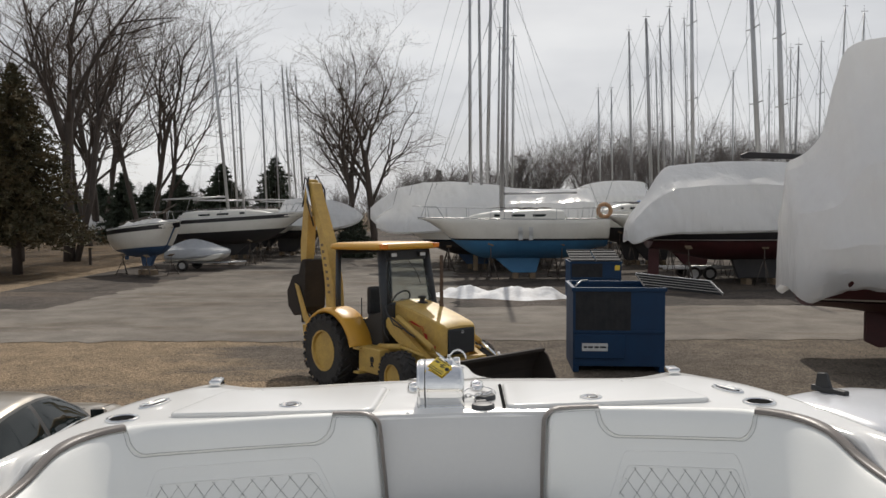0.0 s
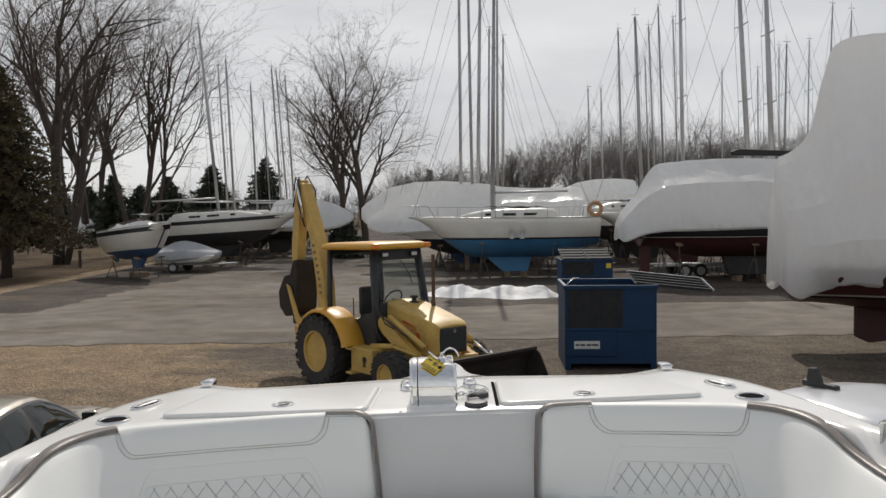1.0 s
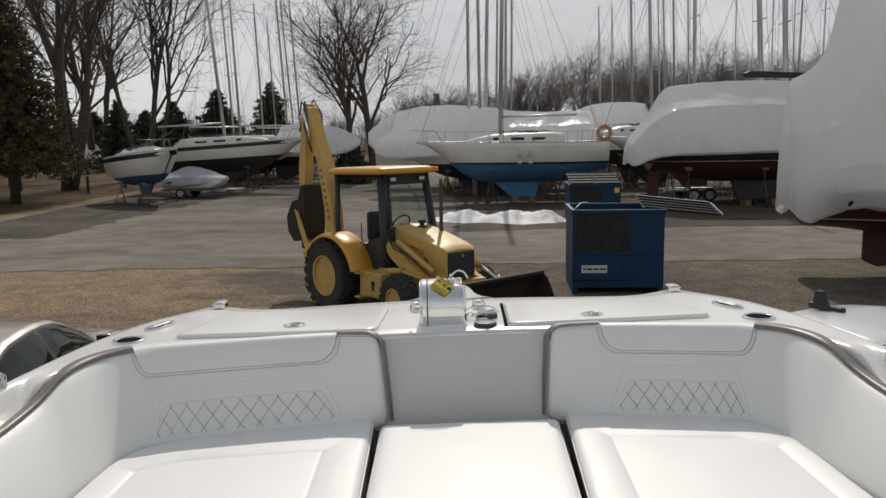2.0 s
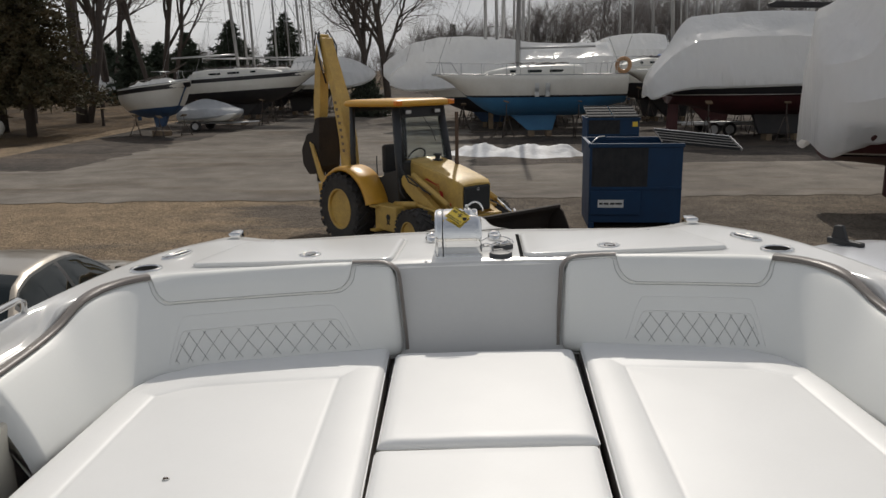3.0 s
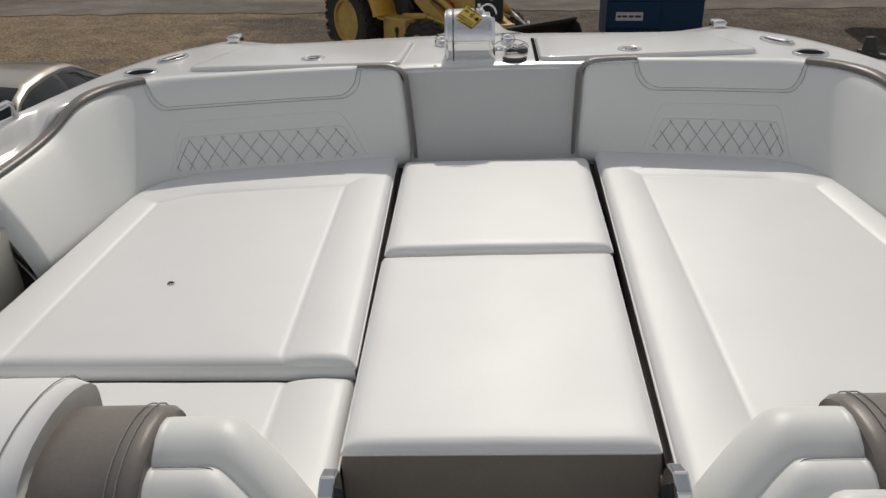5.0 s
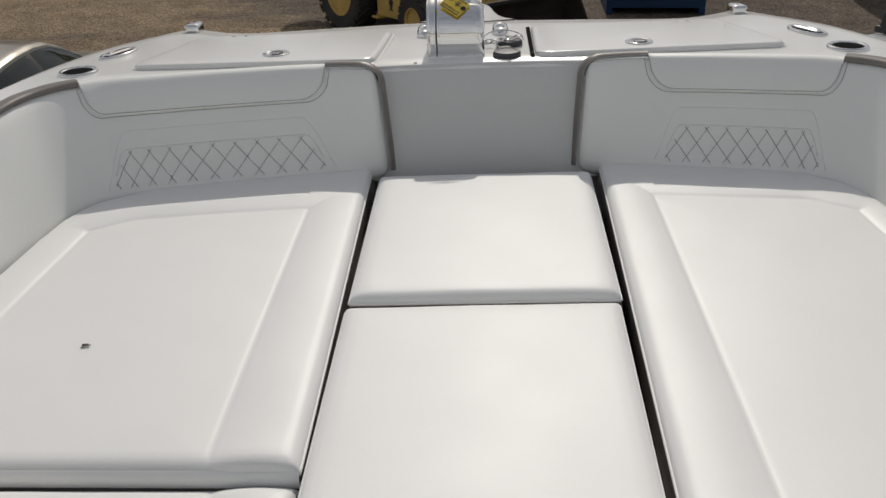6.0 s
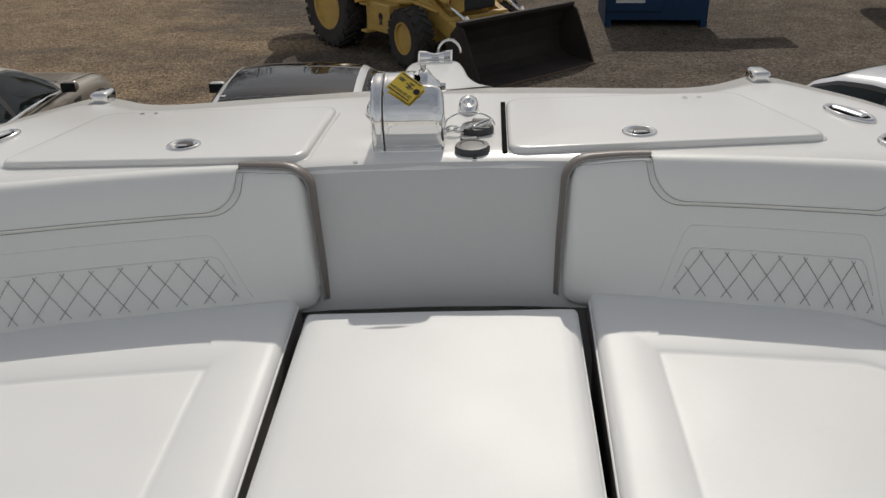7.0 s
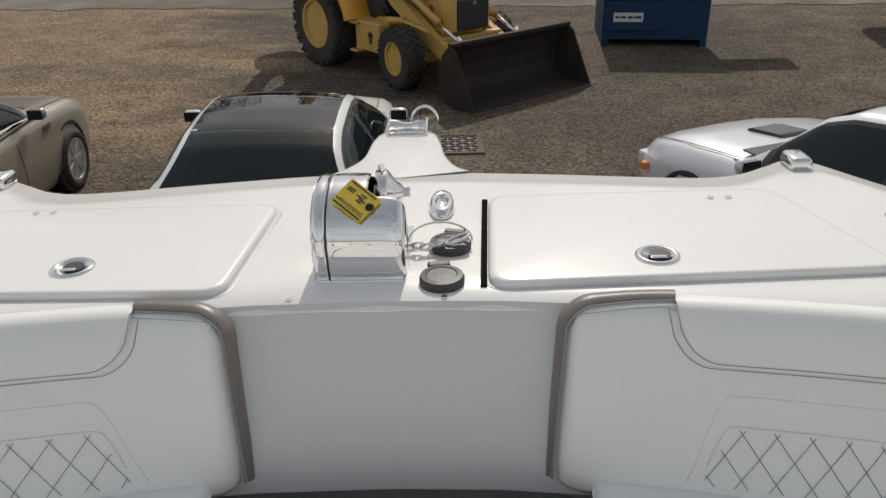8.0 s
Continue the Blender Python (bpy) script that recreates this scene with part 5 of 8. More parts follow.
def quad_pane(name, pts, mat, parent, label, t=0.004):
    p = [Vector(q) for q in pts]
    n = (p[1] - p[0]).cross(p[2] - p[0]).normalized() * t
    vs = p + [q + n for q in p]
    ob = put(name, mesh_from(name, vs, [(0, 1, 2, 3), (7, 6, 5, 4), (0, 4, 5, 1), (1, 5, 6, 2), (2, 6, 7, 3), (3, 7, 4, 0)], False), mat, parent, label)
    ob.visible_shadow = False
    return ob


quad_pane("windscreen", [(1.19, -0.53, 1.60), (1.19, 0.53, 1.60), (1.0, 0.49, 2.42), (1.0, -0.49, 2.42)], pane_clear, backhoe, "clear front windscreen")
# window frame bars
tubes("window_frame", [line_of([(1.20, -0.54, 1.61), (1.20, 0.54, 1.61), (1.01, 0.50, 2.43), (1.01, -0.50, 2.43), (1.20, -0.54, 1.61)], 0.038)], cab_grey, backhoe, "", 6)
tubes("wiper", [line_of([(1.03, 0.05, 2.42), (1.10, 0.22, 2.15), (1.13, 0.28, 1.95)], 0.008)], ink, backhoe, "", 5)
# seat, wheel, levers
bm = bmesh.new()
box(bm, (0.15, -0.25, 1.2), (0.62, 0.25, 1.34), 0.05)
box(bm, (0.10, -0.24, 1.3), (0.22, 0.24, 1.85), 0.05)
box(bm, (0.2, -0.18, 0.95), (0.55, 0.18, 1.2), 0.02)
part("seat", bm, black_rubber, backhoe, "black operator seat")
tubes("steering_wheel", [line_of([(0.90 + 0.10 * math.cos(a), 0.19 * math.sin(a), 1.66 + 0.16 * math.cos(a)) for a in [2 * math.pi * k / 20 for k in range(21)]], 0.016), line_of([(0.9, 0, 1.66), (1.10, 0, 1.2)], 0.03)], ink, backhoe, "black steering wheel", 6)
tubes("lever", [line_of([(-0.1, -0.2, 1.0), (-0.05, -0.24, 1.62)], 0.012), line_of([(-0.1, 0.1, 1.0), (0.0, 0.12, 1.65)], 0.012)], ink, backhoe, "", 5)
# rear fenders
for s in (-1, 1):
    vs = []
    n = 26
    for i in range(n + 1):
        a = radians(14 + 146 * i / n)
        rr = 0.80
        for y, dr in ((s * 0.60, 0.0), (s * 0.62, 0.03), (s * 1.04, 0.03), (s * 1.10, 0.0), (s * 1.10, -0.05), (s * 1.07, -0.05), (s * 1.03, -0.01), (s * 0.60, -0.02)):
            flat = 0.10 if 60 < math.degrees(a) < 130 else 0.0
            vs.append(Vector((rr * 1.05 * math.cos(a) + dr * math.cos(a), y, 0.66 + (rr + dr) * math.sin(a))))
    put("fender", mesh_from("fender", vs, grid_faces(n + 1, 8, True) + [tuple(range(8)), tuple(range(n * 8, n * 8 + 8))[::-1]]), orange_paint, backhoe, "orange-yellow rounded rear fender")
# loader arms, cylinders, bucket
for s in (-1, 1):
    arm = [(1.18, 1.28), (1.28, 1.40), (1.42, 1.36), (2.30, 0.84), (3.02, 0.52), (3.06, 0.32), (2.92, 0.28), (2.22, 0.62), (1.35, 1.10)]
    bm = bmesh.new()
    prism(bm, arm, s * 0.50, s * 0.62, "y", 0.012, 1)
    la = part("loader_arm", bm, yellow_paint, backhoe, "yellow loader arm")
    tubes("lift_cylinder", [line_of([(1.12, s * 0.68, 0.86), (1.75, s * 0.68, 0.93)], 0.055), line_of([(1.75, s * 0.68, 0.93), (2.35, s * 0.66, 0.84)], 0.028)], yellow_paint, la, "lift cylinder", 10)
    tubes("tilt_cylinder", [line_of([(1.50, s * 0.56, 1.42), (2.45, s * 0.56, 0.98)], 0.05)], yellow_paint, la, "tilt cylinder", 10)
    tubes("piston_rod", [line_of([(2.45, s * 0.56, 0.98), (2.92, s * 0.56, 0.76)], 0.026), line_of([(2.90, s * 0.56, 0.84), (3.08, s * 0.56, 0.60)], 0.035)], chrome, la, "bright piston rod", 10)
    tubes("hose", [line_of([(1.24, s * 0.64, 1.60), (1.34, s * 0.67, 1.45), (1.6, s * 0.66, 1.35), (1.9, s * 0.65, 1.2), (2.1, s * 0.65, 1.14)], 0.014), line_of([(1.2, s * 0.66, 1.35), (1.3, s * 0.70, 1.12), (1.42, s * 0.69, 1.0)], 0.014), line_of([(1.3, s * 0.645, 1.5), (1.5, s * 0.655, 1.30), (1.75, s * 0.655, 1.24)], 0.012)], black_rubber, la, "black hydraulic hose", 6)
bm = bmesh.new()
box(bm, (2.42, -0.62, 0.62), (2.56, 0.62, 0.76), 0.02)
box(bm, (2.86, -0.60, 0.44), (2.98, 0.60, 0.56), 0.02)
part("cross_tube", bm, yellow_paint, backhoe, "yellow loader cross member")
OFF = 0.10
sec = [(3.84, 0.02), (3.30, 0.03), (3.12, 0.10), (3.05, 0.28), (3.06, 0.50), (3.16, 0.72), (3.30, 0.86)]
vs = []
for y in (-1.165 + OFF, 1.165 + OFF):
    for x, z in sec:
        vs.append(Vector((x, y, z)))
    for x, z in sec[::-1]:
        d = (Vector((3.5, 0.45)) - Vector((x, z))).normalized() * 0.03
        vs.append(Vector((x + d.x, y, max(0.035, z + d.y))))
k = 2 * len(sec)
bucket = put("loader_bucket", mesh_from("loader_bucket", vs, grid_faces(2, k, True), False), bucket_steel, backhoe, "black worn steel loader bucket resting on the ground")
for y in (-1.165 + OFF, 1.165 + OFF):
    bm = bmesh.new()
    prism(bm, sec + [(3.42, 0.80)], y - 0.015, y + 0.015, "y")
    part("bucket_side", bm, bucket_steel, bucket)
bm = bmesh.new()
box(bm, (3.62, -1.19 + OFF, 0.0), (3.86, 1.19 + OFF, 0.028), 0.006)
part("cutting_edge", bm, rust, bucket, "rust-brown cutting edge")
bm = bmesh.new()
box(bm, (3.27, -1.18 + OFF, 0.84), (3.36, 1.18 + OFF, 0.895), 0.01)
part("bucket_lip", bm, bucket_steel, bucket)
# rear frame, stabilisers
bm = bmesh.new()
box(bm, (-1.15, -0.80, 0.45), (-0.9, 0.80, 1.05), 0.03)
part("rear_frame", bm, yellow_paint, backhoe, "yellow rear frame")
for s in (-1, 1):
    bm = bmesh.new()
    box(bm, (-1.12, s * 0.66, 0.35), (-0.94, s * 0.82, 1.15), 0.02, m=Matrix.Rotation(radians(s * -6), 4, "X"))
    st = part("stabiliser", bm, yellow_paint, backhoe, "raised stabiliser leg")
    bm = bmesh.new()
    box(bm, (-1.2, s * 0.62, 0.27), (-0.88, s * 0.86, 0.33), 0.01)
    part("foot_pad", bm, rust, st)
# boom, dipper, digging bucket; folded up over the swing post
SH = -0.27
REAR = new("digging_arm")
REAR.parent = backhoe
REAR.matrix_basis = Matrix.Translation((0.46, 0, 0))
bm = bmesh.new()
box(bm, (-1.55, SH - 0.14, 0.55), (-1.15, SH + 0.14, 1.15), 0.03)
part("swing_post", bm, yellow_paint, REAR, "yellow swing post")
bm = bmesh.new()
prism(bm, [(-1.38, 0.95), (-1.22, 1.12), (-1.28, 1.9), (-1.52, 2.7), (-1.93, 3.55), (-2.06, 3.90), (-2.20, 3.92), (-2.14, 3.60), (-1.76, 2.72), (-1.55, 1.9), (-1.52, 1.05)], SH - 0.13, SH + 0.13, "y", 0.02, 1)
boom = part("boom", bm, yellow_paint, REAR, "tall yellow digging boom with faded lettering")
# faded brand letters become plain bars
for k in range(8):
    bm = bmesh.new()
    z = 2.62 - k * 0.135
    x = lerp_table(z, [(1.6, -1.40), (2.0, -1.47), (2.7, -1.68)])
    box(bm, (x - 0.045, SH - 0.1335, z - 0.028), (x + 0.045, SH - 0.131, z + 0.028))
    part("letter_bar", bm, wood, boom)
bm = bmesh.new()
prism(bm, [(-2.12, 3.96), (-2.26, 3.98), (-2.36, 3.80), (-2.54, 2.6), (-2.54, 1.92), (-2.40, 1.88), (-2.30, 2.5), (-2.20, 3.5)], SH - 0.10, SH + 0.10, "y", 0.02, 1)
dipper = part("dipper_arm", bm, yellow_paint, REAR, "yellow dipper arm folded down behind the boom")
tubes("boom_cylinder", [line_of([(-1.42, SH, 1.35), (-1.60, SH, 2.25)], 0.07)], yellow_paint, boom, "", 10)
tubes("dipper_cylinder", [line_of([(-1.72, SH, 2.75), (-1.98, SH, 3.45)], 0.055)], yellow_paint, boom, "", 10)
tubes("piston_rod", [line_of([(-1.90, SH + 0.17, 3.10), (-2.12, SH + 0.17, 3.86)], 0.032), line_of([(-1.95, SH - 0.17, 3.20), (-2.16, SH - 0.17, 3.86)], 0.030)], chrome, boom, "bright piston rod", 10)
tubes("hose", [line_of([(-1.95, SH - 0.14, 3.0), (-2.1, SH - 0.2, 3.5), (-2.2, SH - 0.1, 4.02), (-2.34, SH - 0.05, 3.9), (-2.42, SH - 0.12, 3.4)], 0.018), line_of([(-1.90, SH + 0.1, 3.2), (-2.02, SH + 0.18, 3.75), (-2.2, SH + 0.1, 4.06), (-2.38, SH + 0.08, 3.8)], 0.018), line_of([(-2.06, SH - 0.15, 3.55), (-2.14, SH - 0.17, 3.95), (-2.27, SH - 0.14, 4.03), (-2.36, SH - 0.13, 3.75)], 0.016)], black_rubber, boom, "black hydraulic hoses", 6)
bm = bmesh.new()
prism(bm, [(-2.35, 1.98), (-2.62, 1.96), (-2.86, 1.62), (-2.82, 1.28), (-2.60, 1.10), (-2.30, 1.14), (-2.16, 1.3), (-2.10, 2.05), (-2.12, 2.32), (-2.26, 2.30)], SH - 0.26, SH + 0.26, "y", 0.02, 1)
db = part("digging_bucket", bm, bucket_steel, REAR, "dark rusty digging bucket")
for k in range(5):
    bm = bmesh.new()
    box(bm, (-2.30, SH - 0.25 + k * 0.11, 0.98), (-2.22, SH - 0.19 + k * 0.11, 1.2), 0.01)
    part("tooth", bm, bucket_steel, db)
bm = bmesh.new()
prism(bm, [(-2.30, 1.75), (-2.44, 1.80), (-2.10, 1.05), (-1.75, 0.80), (-1.72, 0.95), (-2.02, 1.2)], SH - 0.32, SH - 0.28, "y", 0.01, 1)
part("bucket_link", bm, yellow_paint, db, "yellow bucket linkage")


# ---- dumpsters ----
def dumpster(m, w, d, h, label, lid_open):
    ob = thing("dumpster", label, "dumpster", m, "blue dumpsters")
    t = 0.04
    for name, lo, hi in (("front_wall", (0, 0, 0.12), (w, t, h)), ("back_wall", (0, d - t, 0.12), (w, d, h)), ("side_wall", (0, t, 0.12), (t, d - t, h)), ("side_wall", (w - t, t, 0.12), (w, d - t, h)), ("floor_plate", (t, t, 0.12), (w - t, d - t, 0.16))):
        bm = bmesh.new()
        box(bm, lo, hi, 0.006, 1)
        part(name, bm, blue_paint, ob, "dark blue painted steel")
    for name, lo, hi in (("top_rail", (-0.03, -0.03, h - 0.06), (w + 0.03, 0.05, h + 0.02)), ("top_rail", (-0.03, d - 0.05, h - 0.06), (w + 0.03, d + 0.03, h + 0.02)), ("top_rail", (-0.03, 0.05, h - 0.06), (0.05, d - 0.05, h + 0.02)), ("top_rail", (w - 0.05, 0.05, h - 0.06), (w + 0.03, d - 0.05, h + 0.02)), ("base_rail", (0.0, -0.02, 0.0), (0.12, d, 0.12)), ("base_rail", (w - 0.12, -0.02, 0.0), (w, d, 0.12))):
        bm = bmesh.new()
        box(bm, lo, hi, 0.008, 1)
        part(name, bm, blue_paint, ob)
    # stiffening channel and lower bin panel on the front
    bm = bmesh.new()
    box(bm, (0.02, -0.05, 0.28), (w * 0.56, 0.0, 0.78), 0.015, 1)
    pocket = part("front_panel", bm, blue_paint, ob, "raised lower front panel")
    bm = bmesh.new()
    box(bm, (0.18, -0.056, 0.44), (0.70, -0.0505, 0.60))
    plate_ob = part("label_plate", bm, white_label, pocket, "worn white label")
    bm = bmesh.new()
    for x0, x1 in ((0.21, 0.28), (0.30, 0.40), (0.43, 0.52), (0.54, 0.67)):
        box(bm, (x0, -0.0585, 0.50), (x1, -0.0565, 0.54))
    part("print_bar", bm, cab_grey, plate_ob)
    bm = bmesh.new()
    for i in range(10):
        box(bm, (0.08 + i * 0.11, -0.014, 0.87), (0.13 + i * 0.11, -0.004, h - 0.08), 0.004, 1)
    part("vent_ribs", bm, dark_plastic, ob, "dark ribbed panel")
    bm = bmesh.new()
    box(bm, (0.05, -0.006, 0.861), (1.17, 0.0, h - 0.065))
    part("side_door", bm, dark_plastic, ob, "dark sliding door")
    bm = bmesh.new()
    box(bm, (0, -0.025, 0.80), (w, 0.0, 0.86), 0.006, 1)
    part("belt_rail", bm, blue_paint, ob)
    return ob


def lid(ob, m, w, d, mat, label):
    """A ribbed plastic lid: a pan with raised cells."""
    bm = bmesh.new()
    box(bm, (0, 0, 0), (w, d, 0.02), 0.006, 1, m)
    lo = part("lid", bm, mat, ob, label)
    for i in range(5):
        bm = bmesh.new()
        box(bm, (0.02, 0.02 + i * (d - 0.06) / 4, 0.02), (w - 0.02, 0.06 + i * (d - 0.06) / 4, 0.05), 0.008, 1, m)
        part("lid_rib", bm, mat, lo)
    return lo


DM = Matrix.Translation((2.93, 16.72, 0.0)) @ Matrix.Rotation(radians(-4.5), 4, "Z")
d1 = dumpster(DM, 1.86, 1.65, 1.72, "open dark blue steel dumpster with lids thrown back", True)
LIDM = Matrix.Translation((1.44, 0.10, 1.745)) @ Matrix.Rotation(radians(6.5), 4, "Y") @ Matrix.Rotation(radians(10), 4, "X") @ Matrix.Rotation(radians(2), 4, "Z")
lid(d1, LIDM, 1.60, 0.95, dark_plastic, "dark ribbed plastic lid hanging open")
bm = bmesh.new()
box(bm, (1.60, 0.0, 0.0), (1.625, 0.95, 0.055), 0.004, 1, LIDM)
part("lid_edge", bm, alloy, d1, "pale worn lid edge")
bm = bmesh.new()
box(bm, (0.0, 0.952, 0.0), (1.60, 0.975, 0.056), 0.004, 1, LIDM)
part("lid_edge", bm, alloy, d1, "pale worn lid edge")
tubes("lid_rod", [line_of([(0.05, 0.2, 1.74), (0.25, 0.9, 1.80), (0.45, 1.55, 1.76)], 0.018)], alloy, d1, "bent steel lid rod", 6)
DM2 = Matrix.Translation((5.08, 29.9, 0.012)) @ Matrix.Rotation(radians(-3), 4, "Z")
d2 = dumpster(DM2, 1.86, 1.6, 1.42, "closed blue dumpster with sloping black lids", False)
for k in range(2):
    lid(d2, Matrix.Translation((0.02 + k * 0.93, -0.02, 1.44)) @ Matrix.Rotation(radians(11), 4, "X"), 0.90, 1.66, dark_plastic, "black plastic lid")
bm = bmesh.new()
box(bm, (1.62, -0.008, 1.12), (1.80, -0.001, 1.30))
part("notice", bm, label_yellow, d2, "small yellow notice")


# ---- cars ----
def car(name, label, m, paint, L=4.75, W=1.80, roof_h=1.43, roof_mat=None, hood_scoop=False, fin=False, rim_mat=None, glass_mat=None, sunroof=None):
    """x runs from the tail (0) to the nose (L), y to the left."""
    ob = thing(name, label, "car", m, "parked cars")
    k = L / 4.75
    top = [(0.0, 0.72), (0.05, 0.98), (0.35, 1.03), (0.95, 1.03), (1.5, 1.0), (3.1, 0.98), (3.5, 0.95), (4.2, 0.87), (4.55, 0.78), (4.70, 0.68), (4.75, 0.56)]
    half = [(0.0, 0.74), (0.12, 0.83), (0.6, 0.89), (1.5, 0.90), (3.5, 0.90), (4.1, 0.885), (4.45, 0.83), (4.65, 0.73), (4.75, 0.60)]
    xs = [0, 0.03, 0.08, 0.2, 0.4, 0.6, 0.8, 1.0, 1.3, 1.7, 2.2, 2.7, 3.1, 3.35, 3.6, 3.85, 4.05, 4.25, 4.42, 4.55, 4.65, 4.72, 4.75]
    vs = []
    for x in xs:
        w, t = lerp_table(x, half) * W / 1.8, lerp_table(x, top)
        sec = [(w * 0.92, 0.20), (w * 0.985, 0.32), (w, 0.50), (w * 0.995, min(0.68, t * 0.85)), (w * 0.975, t - 0.13 if t > 0.75 else t * 0.9), (w * 0.93, t - 0.05), (w * 0.85, t - 0.008), (w * 0.55, t + 0.022), (0, t + 0.032)]
        for y, z in sec:
            vs.append(Vector((x * k, y, z)))
        for y, z in sec[:-1][::-1]:
            vs.append(Vector((x * k, -y, z)))
    c = 17
    put("body", mesh_from("body", vs, grid_faces(len(xs), c) + [tuple(range(c)), tuple(range((len(xs) - 1) * c, len(xs) * c))[::-1]]), paint, ob, "painted car body")
    # greenhouse
    prof = [(0.75, 1.0), (1.02, 1.13), (1.35, roof_h - 0.10), (1.62, roof_h - 0.02), (2.0, roof_h + 0.005), (2.35, roof_h), (2.62, roof_h - 0.035), (2.85, roof_h - 0.12), (3.15, 1.13), (3.42, 0.95)]

    def house(u, v):
        """u: 0 tail to 1 nose along the roof line, v: -1 right to 1 left across it."""
        x = lerp_table(u, [(i / 9, p[0]) for i, p in enumerate(prof)])
        z = lerp_table(u, [(i / 9, p[1]) for i, p in enumerate(prof)])
        s = abs(v)
        wroof = 0.56 * W / 1.8 + 0.20 * (1 - smooth01((z - 0.95) / (roof_h - 0.95)))
        wbelt = 0.84 * W / 1.8
        if s <= 0.6:
            y = wroof * s / 0.6
            zz = z - 0.03 * (s / 0.6) ** 3
        else:
            t = (s - 0.6) / 0.4
            y = wroof + (wbelt - wroof) * (t ** 0.9)
            zz = (z - 0.03) + (0.97 - (z - 0.03)) * t ** 1.15
        return Vector((x * k, y if v >= 0 else -y, zz))

    def patch(nm, u0, u1, v0, v1, mat, lab, lift=0.0, nu=12, nv=10):
        pv = []
        for i in range(nu + 1):
            for j in range(nv + 1):
                u, v = u0 + (u1 - u0) * i / nu, v0 + (v1 - v0) * j / nv
                p = house(u, v)
                e = 0.01
                n = (house(min(1, u + e), v) - house(max(0, u - e), v)).cross(house(u, min(1, v + e)) - house(u, max(-1, v - e)))
                n = n.normalized() if n.length > 1e-9 else Vector((0, 0, 1))
                if n.z < 0 and abs(n.z) > abs(n.y) or n.y * v < 0 and abs(n.y) > abs(n.z):
                    n = -n
                edge = 0.4 if i in (0, nu) or j in (0, nv) else 1.0
                pv.append(p + n * lift * edge)
        return put(nm, mesh_from(nm, pv, grid_faces(nu + 1, nv + 1)), mat, ob, lab)

    g = glass_mat or car_glass
    patch("cabin_shell", 0, 1, -1, 1, paint, "painted roof and pillars", 0, 36, 30)
    patch("rear_window", 0.06, 0.308, -0.57, 0.57, g, "dark rear window", 0.007)
    patch("windscreen", 0.705, 0.985, -0.57, 0.57, g, "dark windscreen", 0.007)
    if roof_mat:
        patch("roof_panel", 0.311, 0.70, -0.57, 0.57, roof_mat, "black glass roof panel", 0.006, 14, 12)
        patch("roof_seam", 0.55, 0.555, -0.55, 0.55, ink, "", 0.0085, 2, 12)
    for s in (-1, 1):
        patch("window_surround", 0.15, 0.89, s * 0.635, s * 0.972, ink, "black window surround", 0.003, 24, 8)
        patch("side_window", 0.17, 0.485, s * 0.66, s * 0.96, g, "dark side window", 0.007)
        patch("side_window", 0.505, 0.865, s * 0.66, s * 0.96, g, "dark side window", 0.007)
        patch("window_trim", 0.16, 0.88, s * 0.955, s * 0.985, chrome, "bright window trim", 0.008, 20, 2)
        bm = bmesh.new()
        box(bm, (3.02 * k, s * 0.88, 0.99), (3.12 * k, s * 1.05, 1.10), 0.045, 3)
        mir = part("mirror", bm, paint, ob, "door mirror", smooth=True)
        bm = bmesh.new()
        box(bm, (3.012 * k, s * 0.895, 1.0), (3.022 * k, s * 1.04, 1.092), 0.004)
        part("mirror_glass", bm, car_glass, mir, "dark mirror glass")
        bm = bmesh.new()
        box(bm, (4.40 * k, s * 0.58, 0.54), (4.67 * k, s * 0.73, 0.66), 0.03)
        part("headlight", bm, white_label, ob, "clear headlight")
        if hood_scoop:
            bm = bmesh.new()
            box(bm, (4.40 * k, s * 0.76, 0.57), (4.47 * k, s * 0.835, 0.63), 0.01)
            part("side_marker", bm, amber, ob, "amber side marker")
        bm = bmesh.new()
        box(bm, (0.0, s * 0.5, 0.72), (0.10, s * 0.84, 0.9), 0.03)
        part("tail_light", bm, signal_red, ob, "red tail light")
        for x, st in ((0.95, 0), (3.78, 0)):
            bm = bmesh.new()
            lathe(bm, [(0.385, -0.03), (0.385, 0.008), (0.36, 0.012), (0.35, -0.03)], Matrix.Translation((x * k, s * (lerp_table(x, half) * W / 1.8 - 0.012), 0.36)) @ Matrix.Rotation(radians(-90 * s), 4, "X"), 36)
            # no opening is cut: a flat black disc paints the shade inside the arch
            lathe(bm, [(0.36, 0.004), (0.0, 0.004)], Matrix.Translation((x * k, s * (lerp_table(x, half) * W / 1.8 - 0.012), 0.36)) @ Matrix.Rotation(radians(-90 * s), 4, "X"), 36)
            part("wheel_arch", bm, ink, ob, "arch rim with a flat black disc painted as its inner shade")
            wheel_parts(ob, x * k, s * (lerp_table(x, half) * W / 1.8 - 0.06), 0.325, 0.20, 0.225, s, 0, rim_mat or alloy, "silver alloy rim", "wheel", 7)
        for x in (1.72, 2.72):
            tubes("door_seam", [line_of([(x * k, s * (lerp_table(x, half) * W / 1.8 + 0.001), 0.30), (x * k, s * (lerp_table(x, half) * W / 1.8 + 0.002), 0.66), (x * k, s * (0.975 * lerp_table(x, half) * W / 1.8 + 0.001), 0.86)], 0.003)], ink, ob, "", 4)
        tubes("hood_seam", [line_of([(xx * k, s * 0.80 * lerp_table(xx, half), lerp_table(xx, top) + 0.004) for xx in (3.35, 3.7, 4.0, 4.3, 4.5)], 0.004)], ink, ob, "", 4)
